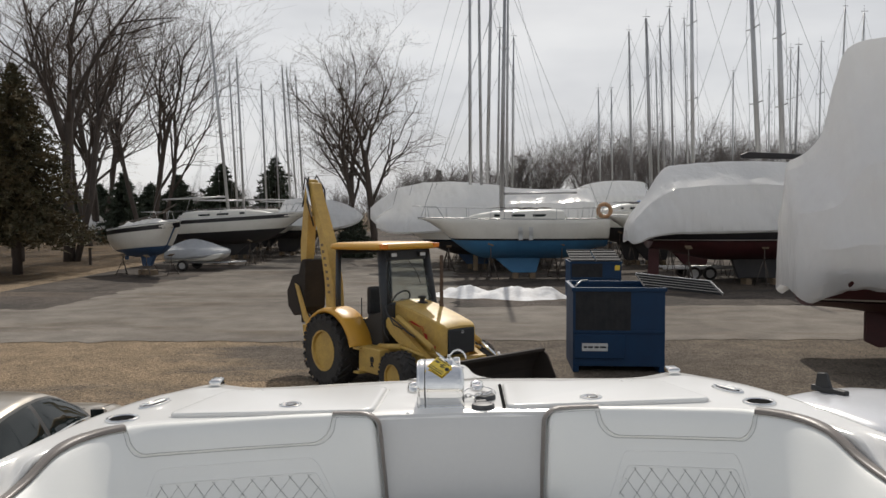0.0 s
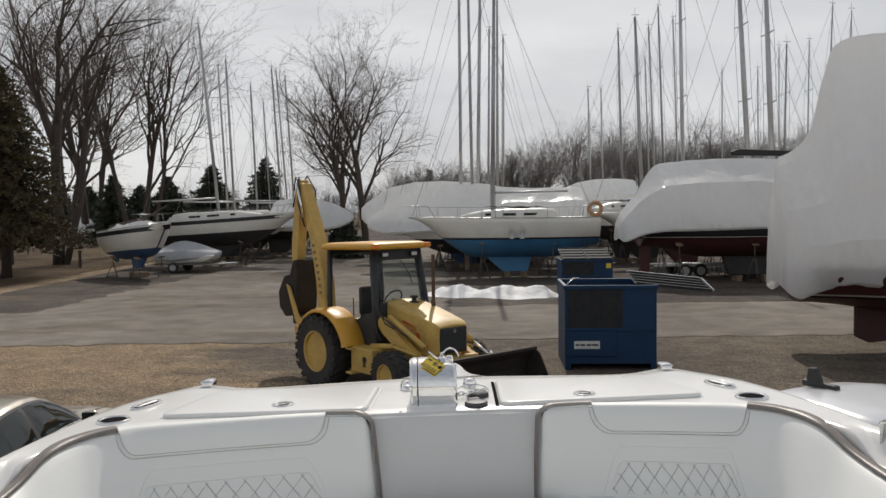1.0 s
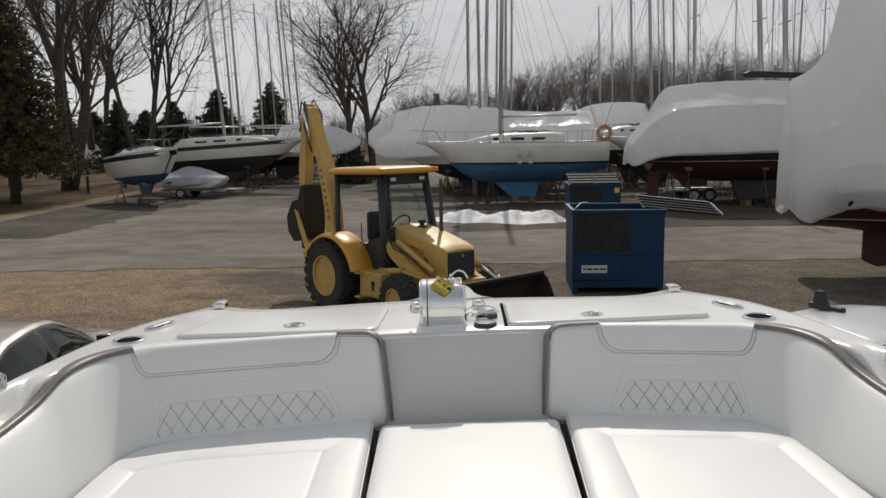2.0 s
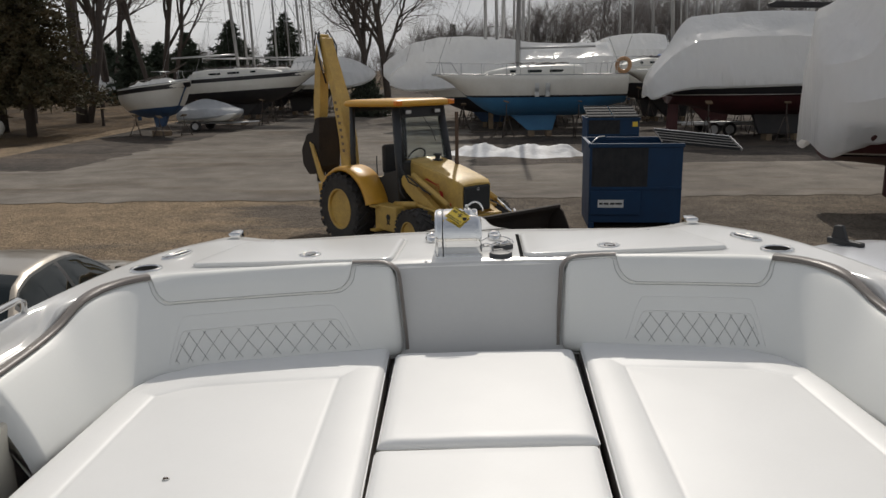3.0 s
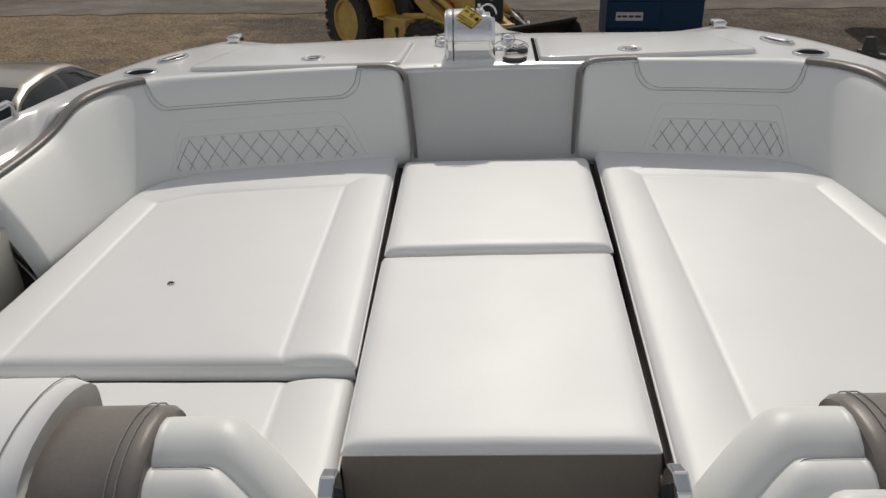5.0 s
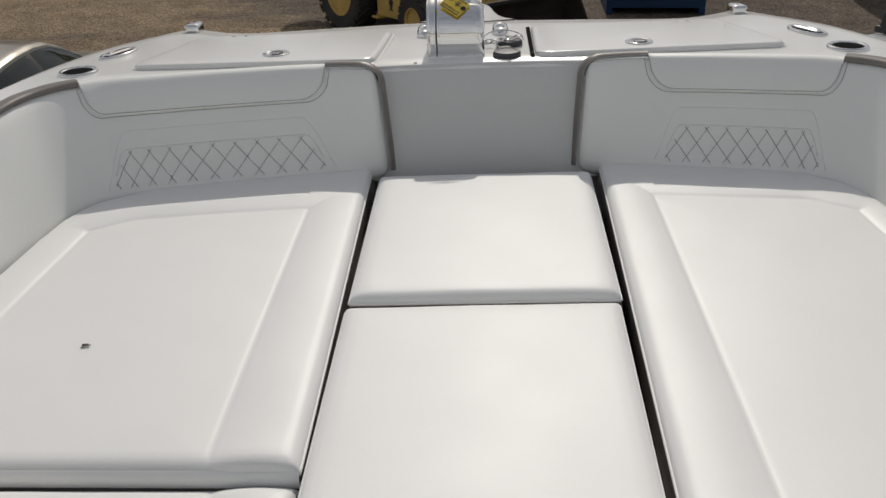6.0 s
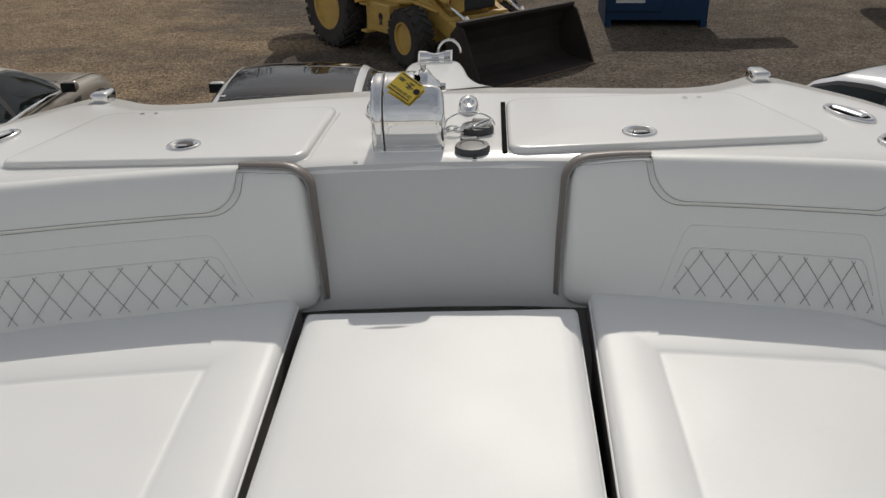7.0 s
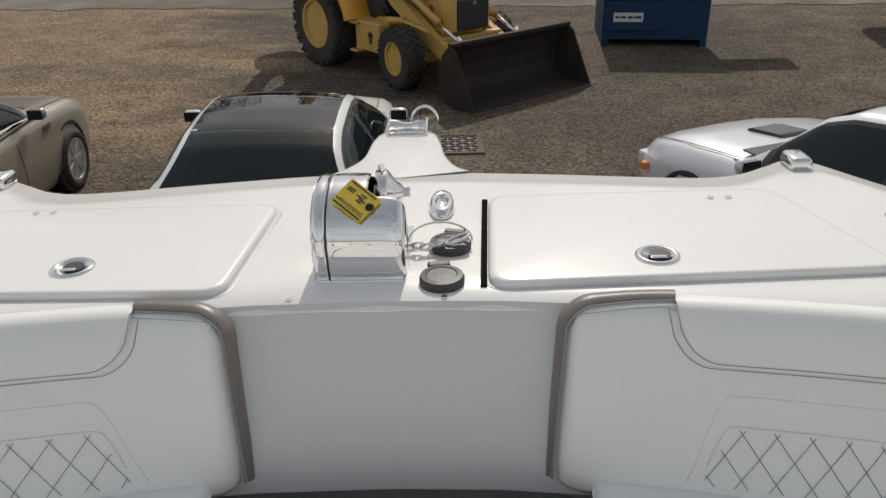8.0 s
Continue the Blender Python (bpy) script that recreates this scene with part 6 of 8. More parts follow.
        if not hood_scoop:
            bm = bmesh.new()
            for j in range(3):
                box(bm, (3.25 * k, s * 0.893 * W / 1.8, 0.80 + j * 0.02), (3.42 * k, s * 0.885 * W / 1.8, 0.812 + j * 0.02))
            part("fender_vent", bm, ink, ob, "small fender vent")
    bm = bmesh.new()
    box(bm, (3.30 * k, -0.66, 0.985), (3.47 * k, 0.66, 1.0), 0.004)
    part("cowl", bm, ink, ob, "black wiper cowl")
    tubes("wiper", [line_of([(3.40 * k, 0.3, 1.0), (3.30 * k, -0.25, 1.045)], 0.009), line_of([(3.40 * k, -0.2, 1.0), (3.30 * k, -0.6, 1.045)], 0.009)], ink, ob, "", 5)
    if hood_scoop:
        bm = bmesh.new()
        prism(bm, [(3.58 * k, 0.955), (4.02 * k, 0.90), (4.02 * k, 0.935), (3.95 * k, 0.955), (3.65 * k, 0.99)], -0.12, 0.16, "y", 0.015, 2)
        part("hood_intake", bm, ink, ob, "black hood intake")
    if fin:
        bm = bmesh.new()
        fx, fy, fz = fin
        box(bm, (fx - 0.16, fy - 0.03, fz - 0.02), (fx + 0.16, fy + 0.03, fz + 0.03), 0.012)
        prism(bm, [(fx - 0.02, fz + 0.02), (fx + 0.13, fz + 0.02), (fx + 0.11, fz + 0.13), (fx + 0.03, fz + 0.14)], fy - 0.02, fy + 0.02, "y", 0.008, 1)
        part("roof_fin", bm, ink, ob, "black roof fin")
    return ob


beige_paint = material("beige_paint", (0.34, 0.30, 0.245), 0.30, metal=0.35, second=(0.30, 0.265, 0.22), scale=2, amount=0.6, fine=30, coat=0.6, rough_vary=0.06)
white_paint = material("white_paint", (0.72, 0.72, 0.70), 0.28, second=(0.66, 0.66, 0.64), scale=2, amount=0.6, fine=30, coat=0.6)
silver_paint = material("silver_paint", (0.64, 0.65, 0.67), 0.30, metal=0.2, second=(0.58, 0.59, 0.61), scale=2, amount=0.6, fine=30, coat=0.6, rough_vary=0.05)


def nose_at(x, y, heading, back):
    """Pose of a car whose point 'back' metres from its tail lies at (x, y); heading: degrees left of straight ahead."""
    a = radians(90 + heading)
    return Matrix.Translation((x - back * math.cos(a), y - back * math.sin(a), 0)) @ Matrix.Rotation(a, 4, "Z")


car("sedan", "champagne beige sedan with silver alloy wheels on gravel", nose_at(-4.70, 9.85, 2, 3.78), beige_paint, 4.85, 1.82, 1.43)
car("coupe", "white coupe with a black glass roof", nose_at(-1.20, 8.05, 1, 1.95), white_paint, 4.75, 1.84, 1.42, roof_glass)
car("sports_sedan", "silver sedan with black hood intake and fin", nose_at(3.27, 8.17, 24, 3.53) @ Matrix.Scale(1.12, 4), silver_paint, 4.4, 1.70, 1.52, None, True, (2.25, 0.10, 1.525))

# drain grate in the gravel
grate = thing("drain_grate", "square cast-iron drain grate in the gravel", "drain", Matrix.Translation((0.33, 11.3, 0.004)) @ Matrix.Rotation(radians(3), 4, "Z"))
bm = bmesh.new()
for lo, hi in (((-0.28, -0.36, 0), (-0.23, 0.36, 0.02)), ((0.23, -0.36, 0), (0.28, 0.36, 0.02)), ((-0.23, -0.36, 0), (0.23, -0.31, 0.02)), ((-0.23, 0.31, 0), (0.23, 0.36, 0.02))):
    box(bm, lo, hi)
part("frame", bm, asphalt, grate, "pale concrete frame")
# thin black sheet on the ground painted as the shade below the bars
bm = bmesh.new()
box(bm, (-0.23, -0.31, 0.0), (0.23, 0.31, 0.003))
part("pit", bm, ink, grate, "flat black sheet standing in for shade below the bars")
for i in range(7):
    bm = bmesh.new()
    y = -0.27 + i * 0.09
    for j in range(5):
        box(bm, (-0.22 + j * 0.09, y - 0.012, 0.004), (-0.14 + j * 0.09, y + 0.012, 0.018), m=Matrix.Translation((-0.18 + j * 0.09, y, 0)) @ Matrix.Rotation(radians(35 if (i + j) % 2 else -35), 4, "Z") @ Matrix.Translation((0.18 - j * 0.09, -y, 0)))
    part("bar", bm, rust, grate)

# ---- parked boats ----
def at_view(px, py, y):
    """Plan helper: x and z of a sight line from the first eye, at depth y."""
    return 0.07 + (px - 767) / 1447 * y, 3.309 + (374 - py) / 1447 * y


def stand(m, h, name="boat_stand"):
    """A steel jack stand: three splayed legs, a screw post and a tilted top pad."""
    ob = thing(name, "rusty steel jack stand holding a boat", "boat stand", m, "boat stands")
    for k in range(3):
        a = 2 * math.pi * k / 3 + 0.5
        tubes("leg", [line_of([(0.38 * math.cos(a), 0.38 * math.sin(a), 0.0), (0.06 * math.cos(a), 0.06 * math.sin(a), h * 0.62)], 0.022)], steel_dark, ob, "", 5)
    tubes("brace", [line_of([(0.34 * math.cos(2 * math.pi * k / 3 + 0.5), 0.34 * math.sin(2 * math.pi * k / 3 + 0.5), h * 0.08) for k in (0, 1, 2, 0)], 0.014)], steel_dark, ob, "", 5)
    tubes("screw_post", [line_of([(0, 0, h * 0.5), (0, 0, h * 0.97)], 0.024)], steel_dark, ob, "", 6)
    bm = bmesh.new()
    box(bm, (-0.14, -0.14, h * 0.96), (0.14, 0.14, h), 0.01, 1, Matrix.Translation((0, 0, h)) @ Matrix.Rotation(radians(20), 4, "X") @ Matrix.Translation((0, 0, -h)))
    part("pad", bm, wood, ob, "timber pad")
    return ob


def keel_blocks(m, x0, x1, h, w=0.35):
    ob = thing("keel_blocks", "stacked timber blocks under a keel", "timber blocks", m)
    for x in (x0, x1):
        z = 0.0
        while z < h - 0.02:
            t = min(0.18, h - z)
            bm = bmesh.new()
            box(bm, (x - 0.12, -w, z), (x + 0.12, w, z + t - 0.004), 0.01, 1)
            part("block", bm, wood, ob)
            z += t
    return ob


def hull_surface(L, B, sheer, water, keel, rake=0.10, n=40):
    """Rows from sheer to keel. x 0 at the stern, L at the bow. Returns three row sets: topsides, stripe, bottom."""
    def section(s):
        b = B / 2 * (math.sin(math.pi * (0.22 + 0.78 * s)) ** 0.75 if s > 0.36 else (0.74 + 0.26 * math.sin(math.pi * s / 0.72)))
        if s > 0.999:
            b = 0.01
        zs = sheer + (0.16 * s * s + 0.05 * (1 - s) ** 2) * sheer * 0.22
        rise = smooth01((s - 0.60) / 0.40) ** 1.3
        zk = keel + (zs - keel - 0.02) * rise + 0.35 * (water - keel) * smooth01((0.25 - s) / 0.25) * 1.6
        return b, zs, min(zk, zs - 0.02)
    tops, strips, bots = [], [], []
    for i in range(n + 1):
        s = i / n
        b, zs, zk = section(s)
        def pt(z, sg):
            d = min(1.0, max(0.0, (zs - z) / max(0.05, zs - zk)))
            w = b * (1 - d ** 2.6) ** 0.62 if d < 1 else 0.0
            return Vector((s * L + rake * 0.0, sg * w, z))
        wl = max(water, zk + 0.01)
        wl2 = max(water - 0.09, zk + 0.005)
        zt = [zs + (wl - zs) * k / 5 for k in range(6)]
        zb = [wl2 + (zk - wl2) * k / 6 for k in range(7)]
        tops.append([pt(z, 1) for z in zt[::-1]] + [Vector((s * L, b * 0.97, zs + 0.03)), Vector((s * L, -b * 0.97, zs + 0.03))] + [pt(z, -1) for z in zt])
        strips.append(([pt(wl, 1), pt(wl2, 1)], [pt(wl, -1), pt(wl2, -1)]))
        bots.append([pt(z, 1) for z in zb] + [pt(z, -1) for z in zb[::-1]])
    return tops, strips, bots, section


def sheet_rows(rows):
    c = len(rows[0])
    return [v for r in rows for v in r], grid_faces(len(rows), c)


def sailboat(m, L, B, sheer, water, keel, top_mat, bot_mat, stripe_mat, label, mast=None, cabin=True, stands=True, ground=0.0, boom=True, sheer_stripe=None, fin=True, rails=True, fin_mat=None):
    """A yacht ashore. Heights above the ground; mast: (x, foot, head, lean in metres at the head, radius)."""
    ob = thing("sailboat", label, "sailboat", m, "sailboats ashore")
    tops, strips, bots, section = hull_surface(L, B, sheer, water, keel)
    v, f = sheet_rows(tops)
    put("upper_hull", mesh_from("upper_hull", v, f + [tuple(range(len(tops[0])))]), top_mat, ob, "glossy hull topsides")
    v, f = sheet_rows(bots)
    put("bottom", mesh_from("bottom", v, f + [tuple(range(len(bots[0])))]), bot_mat, ob, "matt antifouled bottom")
    for sd in (0, 1):
        v, f = sheet_rows([[p + Vector((0, 0.004 * (1 if sd == 0 else -1), 0)) for p in st[sd]] for st in strips])
        put("boot_stripe", mesh_from("boot_stripe", v, f), stripe_mat, ob, "boot stripe")
    if sheer_stripe:
        for sg in (1, -1):
            rows = []
            for i in range(41):
                s = i / 40
                b, zs, zk = section(s)
                def yy(z):
                    d = min(1.0, max(0.0, (zs - z) / max(0.05, zs - zk)))
                    return sg * (b * (1 - d ** 2.6) ** 0.62 + 0.006)
                rows.append([Vector((s * L, yy(zs - 0.03), zs - 0.03)), Vector((s * L, yy(zs - 0.25), zs - 0.25))])
            v, f = sheet_rows(rows)
            put("sheer_stripe", mesh_from("sheer_stripe", v, f), sheer_stripe, ob, "dark stripe under the deck edge")
    # toe rail
    lines = []
    for sg in (1, -1):
        lines.append(line_of([(i / 24 * L, sg * section(i / 24)[0] * 0.97, section(i / 24)[1] + 0.05) for i in range(25)], 0.022))
    tubes("toe_rail", lines, alloy, ob, "", 5)
    if fin:
        fm = fin_mat or bot_mat
        bm = bmesh.new()
        zt, zb = keel + 0.25, ground + 0.28
        prism(bm, [(L * 0.62, zt), (L * 0.34, zt), (L * 0.37, zb), (L * 0.50, zb)], -0.09, 0.09, "y", 0.03, 2)
        part("fin_keel", bm, fm, ob, "swept fin keel")
        bm = bmesh.new()
        prism(bm, [(L * 0.12, keel + 0.35), (L * 0.045, keel + 0.45), (L * 0.05, ground + 0.7), (L * 0.10, ground + 0.7)], -0.04, 0.04, "y", 0.02, 1)
        part("rudder", bm, fm, ob, "rudder blade")
    if cabin:
        rows = []
        base = sheer * 1.02
        for x, w, h in ((0.22, 0.60, 0.10), (0.235, 0.60, 0.42), (0.30, 0.62, 0.46), (0.48, 0.56, 0.44), (0.60, 0.46, 0.38), (0.70, 0.34, 0.22), (0.76, 0.25, 0.02)):
            w = w * B / 2
            rows.append([Vector((x * L, w, base)), Vector((x * L, w * 0.96, base + h * 0.6)), Vector((x * L, w * 0.82, base + h * 0.95)), Vector((x * L, 0, base + h * 1.08)), Vector((x * L, -w * 0.82, base + h * 0.95)), Vector((x * L, -w * 0.96, base + h * 0.6)), Vector((x * L, -w, base))])
        v, f = sheet_rows(rows)
        cab = put("cabin", mesh_from("cabin", v, f + [tuple(range(7))]), hull_white, ob, "white cabin trunk")
        for sg in (1, -1):
            for x0, x1, w in ((0.33, 0.40, 0.595), (0.44, 0.51, 0.57), (0.57, 0.60, 0.475)):
                bm = bmesh.new()
                y = w * B / 2 * 0.985
                box(bm, (x0 * L, sg * y - 0.012, base + 0.13), (x1 * L, sg * y + 0.012, base + 0.25), 0.008, 1)
                part("window", bm, car_glass, cab, "dark cabin window")
        tubes("handrail", [line_of([(0.30 * L + 0.3 * L * i / 8, sg * 0.22 * B, base + 0.54 + (0.04 if i % 2 else 0)) for i in range(9)], 0.018) for sg in (1, -1)], steel_dark, cab, "teak handrails", 5)
        # hatch boxes, winches and gear on deck
        bm = bmesh.new()
        box(bm, (0.36 * L, -0.2, base + 0.46), (0.46 * L, 0.2, base + 0.56), 0.02, 1)
        part("deck_hatch", bm, cab_grey, cab)
    if rails:
        z = sheer * 1.06
        lines, posts = [], []
        for sg in (1, -1):
            line = []
            for i in range(9):
                s = 0.06 + 0.90 * i / 8
                b, zs, _ = section(s)
                posts.append(line_of([(s * L, sg * b * 0.93, zs), (s * L, sg * b * 0.93, zs + 0.55)], 0.012))
                line.append((s * L, sg * b * 0.93, zs + 0.55))
            lines.append(line_of(line, 0.006))
        tubes("lifeline", lines, wire, ob, "", 4)
        for post in posts:
            tubes("stanchion", [post], alloy, ob, "", 5)
        bz = section(0.97)[1]
        tubes("bow_pulpit", [line_of([(0.86 * L, 0.34 * B * 0.6, bz), (0.90 * L, 0.3 * B * 0.6, bz + 0.58), (1.03 * L, 0, bz + 0.62), (0.90 * L, -0.3 * B * 0.6, bz + 0.58), (0.86 * L, -0.34 * B * 0.6, bz)], 0.016), line_of([(0.94 * L, 0.1 * B, bz), (0.95 * L, 0.11 * B, bz + 0.6)], 0.014), line_of([(0.94 * L, -0.1 * B, bz), (0.95 * L, -0.11 * B, bz + 0.6)], 0.014)], alloy, ob, "bent steel pulpit", 6)
        sz = section(0.0)[1]
        tubes("stern_rail", [line_of([(0.10 * L, 0.40 * B, sz), (0.09 * L, 0.40 * B, sz + 0.6), (0.0, 0.34 * B, sz + 0.62), (0.0, -0.34 * B, sz + 0.62), (0.09 * L, -0.40 * B, sz + 0.6), (0.10 * L, -0.40 * B, sz)], 0.016)], alloy, ob, "bent steel stern rail", 6)
    if mast:
        rig(ob, L, B, *mast, sheer=sheer, boom=boom)
    if stands:
        for fx in (0.25, 0.62):
            for sg in (1, -1):
                hh = keel + 0.30 * (water - keel)
                b = section(fx)[0] * 0.72
                hb = max(0.5, water - 0.25)
                stand(Matrix.Translation(m.translation) @ Matrix.Rotation(m.to_euler().z, 4, "Z") @ Matrix.Translation((fx * L, sg * b, 0)) @ Matrix.Rotation(radians(90 * sg + 180), 4, "Z"), hb)
        keel_blocks(Matrix.Translation(m.translation) @ Matrix.Rotation(m.to_euler().z, 4, "Z"), L * 0.39, L * 0.48, ground + 0.28)
    return ob


def rig(ob, L, B, x, foot, head, lean, r, sheer=2.5, boom=True, spread=2):
    top = Vector((x + lean, 0, head))
    base = Vector((x, 0, foot))
    tubes("mast", [[(base, r), (base.lerp(top, 0.5), r), (top, r * 0.7)]], alloy, ob, "grey aluminium mast", 8)
    arms, stays = [], []
    for k in range(spread):
        t = (0.42, 0.70)[k] if spread == 2 else 0.55
        c = base.lerp(top, t)
        tubes("spreader", [line_of([c + Vector((0, -B * 0.26, 0.05)), c, c + Vector((0, B * 0.26, 0.05))], 0.03)], alloy, ob, "", 5)
    for sg in (1, -1):
        pts = [Vector((x, sg * B * 0.45, sheer))]
        for k in range(spread):
            c = base.lerp(top, (0.42, 0.70)[k] if spread == 2 else 0.55)
            pts.append(c + Vector((0, sg * B * 0.26, 0.05)))
        pts.append(base.lerp(top, 0.97))
        stays.append(line_of(pts, 0.011))
    stays.append(line_of([(L * 0.985, 0, sheer * 1.04), top], 0.012))
    stays.append(line_of([(0.02, 0, sheer), top], 0.011))
    tubes("rigging", stays, wire, ob, "thin wire rigging", 3)
    tubes("masthead_gear", [line_of([top, top + Vector((0, 0, 0.55))], 0.012), line_of([top + Vector((-0.25, 0, 0.12)), top + Vector((0.2, 0, 0.12))], 0.02)], wire, ob, "", 4)
    if boom:
        bz = foot + 0.95
        tubes("boom", [[((x - 0.1, 0, bz), 0.06), ((x - L * 0.40, 0.15, bz + 0.05), 0.055)]], alloy, ob, "grey boom", 7)


def covered_boat(m, stations, label, hull=None, fold=0.05, seed=1, mid=None, pucker=0.018):
    """A boat under shrink wrap. stations: (x, half width at the hem, hem z, shoulder z, shoulder half width, ridge z)."""
    ob = thing("wrapped_boat", label, "wrapped boat", m, "shrink-wrapped boats")
    n = 130
    tab = [Vector((s[0], s[1], s[2])) for s in stations]
    tab2 = [Vector((s[3], s[4], s[5])) for s in stations]
    a, b = spline(tab, n), spline(tab2, n)
    rows = []
    for i in range(n):
        x, hw, hz = a[i]
        sz, sw, rz = b[i]
        prof = []
        half = [(hw * 0.93, hz - 0.10), (hw * 0.985, hz - 0.03), (hw, hz)]
        for k in range(1, 9):
            t = k / 8
            half.append((hw + (sw - hw) * t + 0.03 * math.sin(math.pi * t), hz + (sz - hz) * t))
        if mid:
            mz, mw = sz + (rz - sz) * mid[0], sw * mid[1]
            for k in range(1, 6):
                half.append((sw + (mw - sw) * k / 5, sz + (mz - sz) * k / 5))
            sz, sw = mz, mw
        for k in range(1, 9):
            t = k / 8
            half.append((sw * (1 - t), sz + (rz - sz) * (t - 0.10 * math.sin(math.pi * t))))
        full = [(w, z) for w, z in half] + [(-w, z) for w, z in half[::-1][1:]]
        for w, z in full:
            p = Vector((x, w, z))
            k = noise.noise(Vector((x * 1.3, w * 1.1, z * 0.7 + seed * 5))) * fold + noise.noise(Vector((x * 4.5, w * 4, z * 1.6 + seed))) * fold * 0.45
            crease = -abs(noise.noise(Vector((x * 0.9 + z * 0.9, z * 0.5, seed * 3.7)))) * fold * 0.8
            low = max(0.0, 1 - (z - hz) / max(0.4, b[i][0] - hz))
            k += noise.noise(Vector((x * 2.2 + z * 2.0, w * 2, z * 5.5 - x * 1.6 + seed))) * pucker * (0.25 + low)
            p.y += (k + crease) * (1 if w >= 0 else -1)
            p.z += (k * 0.4) * (1 if z > hz + 0.05 else 0.6)
            prof.append(p)
        rows.append(prof)
    v, f = sheet_rows(rows)
    c = len(rows[0])
    put("shrink_wrap", creased(mesh_from("shrink_wrap", v, f + [tuple(range(c)), tuple(range((n - 1) * c, n * c))[::-1]]), 14), wrap, ob, "glossy white shrink wrap with folds")
    # taped seams along the shoulder
    return ob


# blue-bottomed yacht in the middle of the yard; bow to the left
x0, x1 = 8.50, -0.75
BLUE = Matrix.Translation((x0, 40.2, 0)) @ Matrix.Rotation(radians(180), 4, "Z") @ Matrix.Rotation(radians(1.0), 4, "Z")
blue_boat = sailboat(BLUE, 9.2, 3.0, 2.84, 1.98, 0.98, hull_white, bottom_blue, stripe_black, "white sailboat with bright blue bottom on stands", (5.1, 3.2, 14.6, -0.15, 0.10))
# hull name and number become plain bars
for xs, z, n in (((8.0, 8.5), 3.02, 6), ((0.4, 1.0), 2.62, 7)):
    bm = bmesh.new()
    for k in range(n):
        xx = xs[0] + (xs[1] - xs[0]) * k / n
        tops = 0.0
        box(bm, (xx, 0.0, z - 0.05), (xx + 0.05, 0.02, z + 0.04))
    bm.free()
# orange horseshoe buoy on the stern rail
tubes("life_ring", [line_of([(0.25 + 0.30 * math.cos(a), 0.98, 3.32 + 0.30 * math.sin(a)) for a in [math.pi * (0.5 + 2 * k / 22) for k in range(23)]], 0.10)], material("buoy_orange", (0.42, 0.24, 0.12), 0.7, second=(0.36, 0.22, 0.12), scale=4, amount=0.6), blue_boat, "faded orange life ring", 8)
bm = bmesh.new()
for z in (2.35, 2.15):
    box(bm, (4.25, 1.515, z - 0.22), (4.45, 1.53, z + 0.2), 0.01, 1)
    box(bm, (3.75, 1.515, z - 0.22), (3.95, 1.53, z + 0.2), 0.01, 1)
part("hull_mark", bm, white_label, blue_boat)

# left-hand yachts
LM = Matrix.Translation((-16.7, 44.4, 0)) @ Matrix.Rotation(radians(-40), 4, "Z") @ Matrix.Rotation(radians(-4.5), 4, "Y")
sailboat(LM, 5.6, 2.3, 2.28, 1.32, 0.78, hull_white, bottom_navy, hull_white, "small white sailboat with blue bottom on steel stands", None, False, True, 0.0, False, stripe_black, True, False, bottom_navy)
# loose sheeting and poles heaped on its deck
verts = []
for i in range(41):
    for j in range(17):
        u, w = i / 40, j / 16
        edge = min(1.0, 5 * min(u, 1 - u), 4 * min(w, 1 - w))
        x, y = 0.5 + 4.0 * u, (w - 0.5) * 1.7 * (1 - 0.5 * u)
        verts.append(Vector((x, y, 2.30 + edge * (0.26 + 0.30 * abs(noise.noise(Vector((x * 1.6, y * 2.2, 3)))) + 0.10 * noise.noise(Vector((x * 5, y * 5, 1)))))))
heap = thing("deck_cover", "crumpled pale sheeting heaped on a sailboat deck", "tarpaulin", LM)
put("sheeting", mesh_from("sheeting", verts, grid_faces(41, 17)), wrap, heap, "pale crumpled plastic")
for a, b in (((0.4, -0.3, 2.6), (4.4, 0.1, 2.95)), ((1.4, 0.4, 2.6), (5.4, 0.0, 3.25)), ((0.2, 0.2, 2.75), (3.4, -0.4, 2.7))):
    tubes("pole", [line_of([a, b], 0.035)], steel_dark, heap, "", 6)
SM = Matrix.Translation((-17.6, 51.6, 0)) @ Matrix.Rotation(radians(-5), 4, "Z") @ Matrix.Rotation(radians(-3.2), 4, "Y")
sailboat(SM, 10.6, 3.2, 2.62, 1.80, 0.95, hull_white, bottom_black, bottom_black, "long white yacht with black stripe and dark bottom", (5.1, 3.0, 14.6, -0.35, 0.10), True, True, 0.0, True, stripe_black, True, True, bottom_black)
for i, (px, pxt, pyt, y, lab) in enumerate(((437, 427, 108, 58, "white yacht behind the others with a raked mast"), (425, 413, 122, 66, "white yacht far back in the yard"), (476, 468, 152, 70, "white yacht far back in the yard"), (498, 489, 180, 84, "white yacht far back in the yard"), (519, 505, 124, 62, "white yacht with a pale cover"), (529, 512, 126, 75, "white yacht far back in the yard"), (541, 528, 140, 68, "white yacht far back in the yard"))):
    xb, _ = at_view(px, 300, y)
    xt, zt = at_view(pxt, pyt, y)
    fm = Matrix.Translation((xb - 4.4, y, 0)) @ Matrix.Rotation(radians(-6), 4, "Z")
    zs = 2.8 + 0.1 * (i % 3)
    sailboat(fm, 9.4, 2.9, zs, zs - 1.0, 1.3, hull_white, bottom_navy if i % 2 else bottom_black, stripe_black, lab, (4.4, zs + 0.3, zt, xt - xb, 0.085), True, True, 0.0, i % 2 == 0, None, True, False)
WL2 = Matrix.Translation((-10.6, 57.5, 0)) @ Matrix.Rotation(radians(-8), 4, "Z")
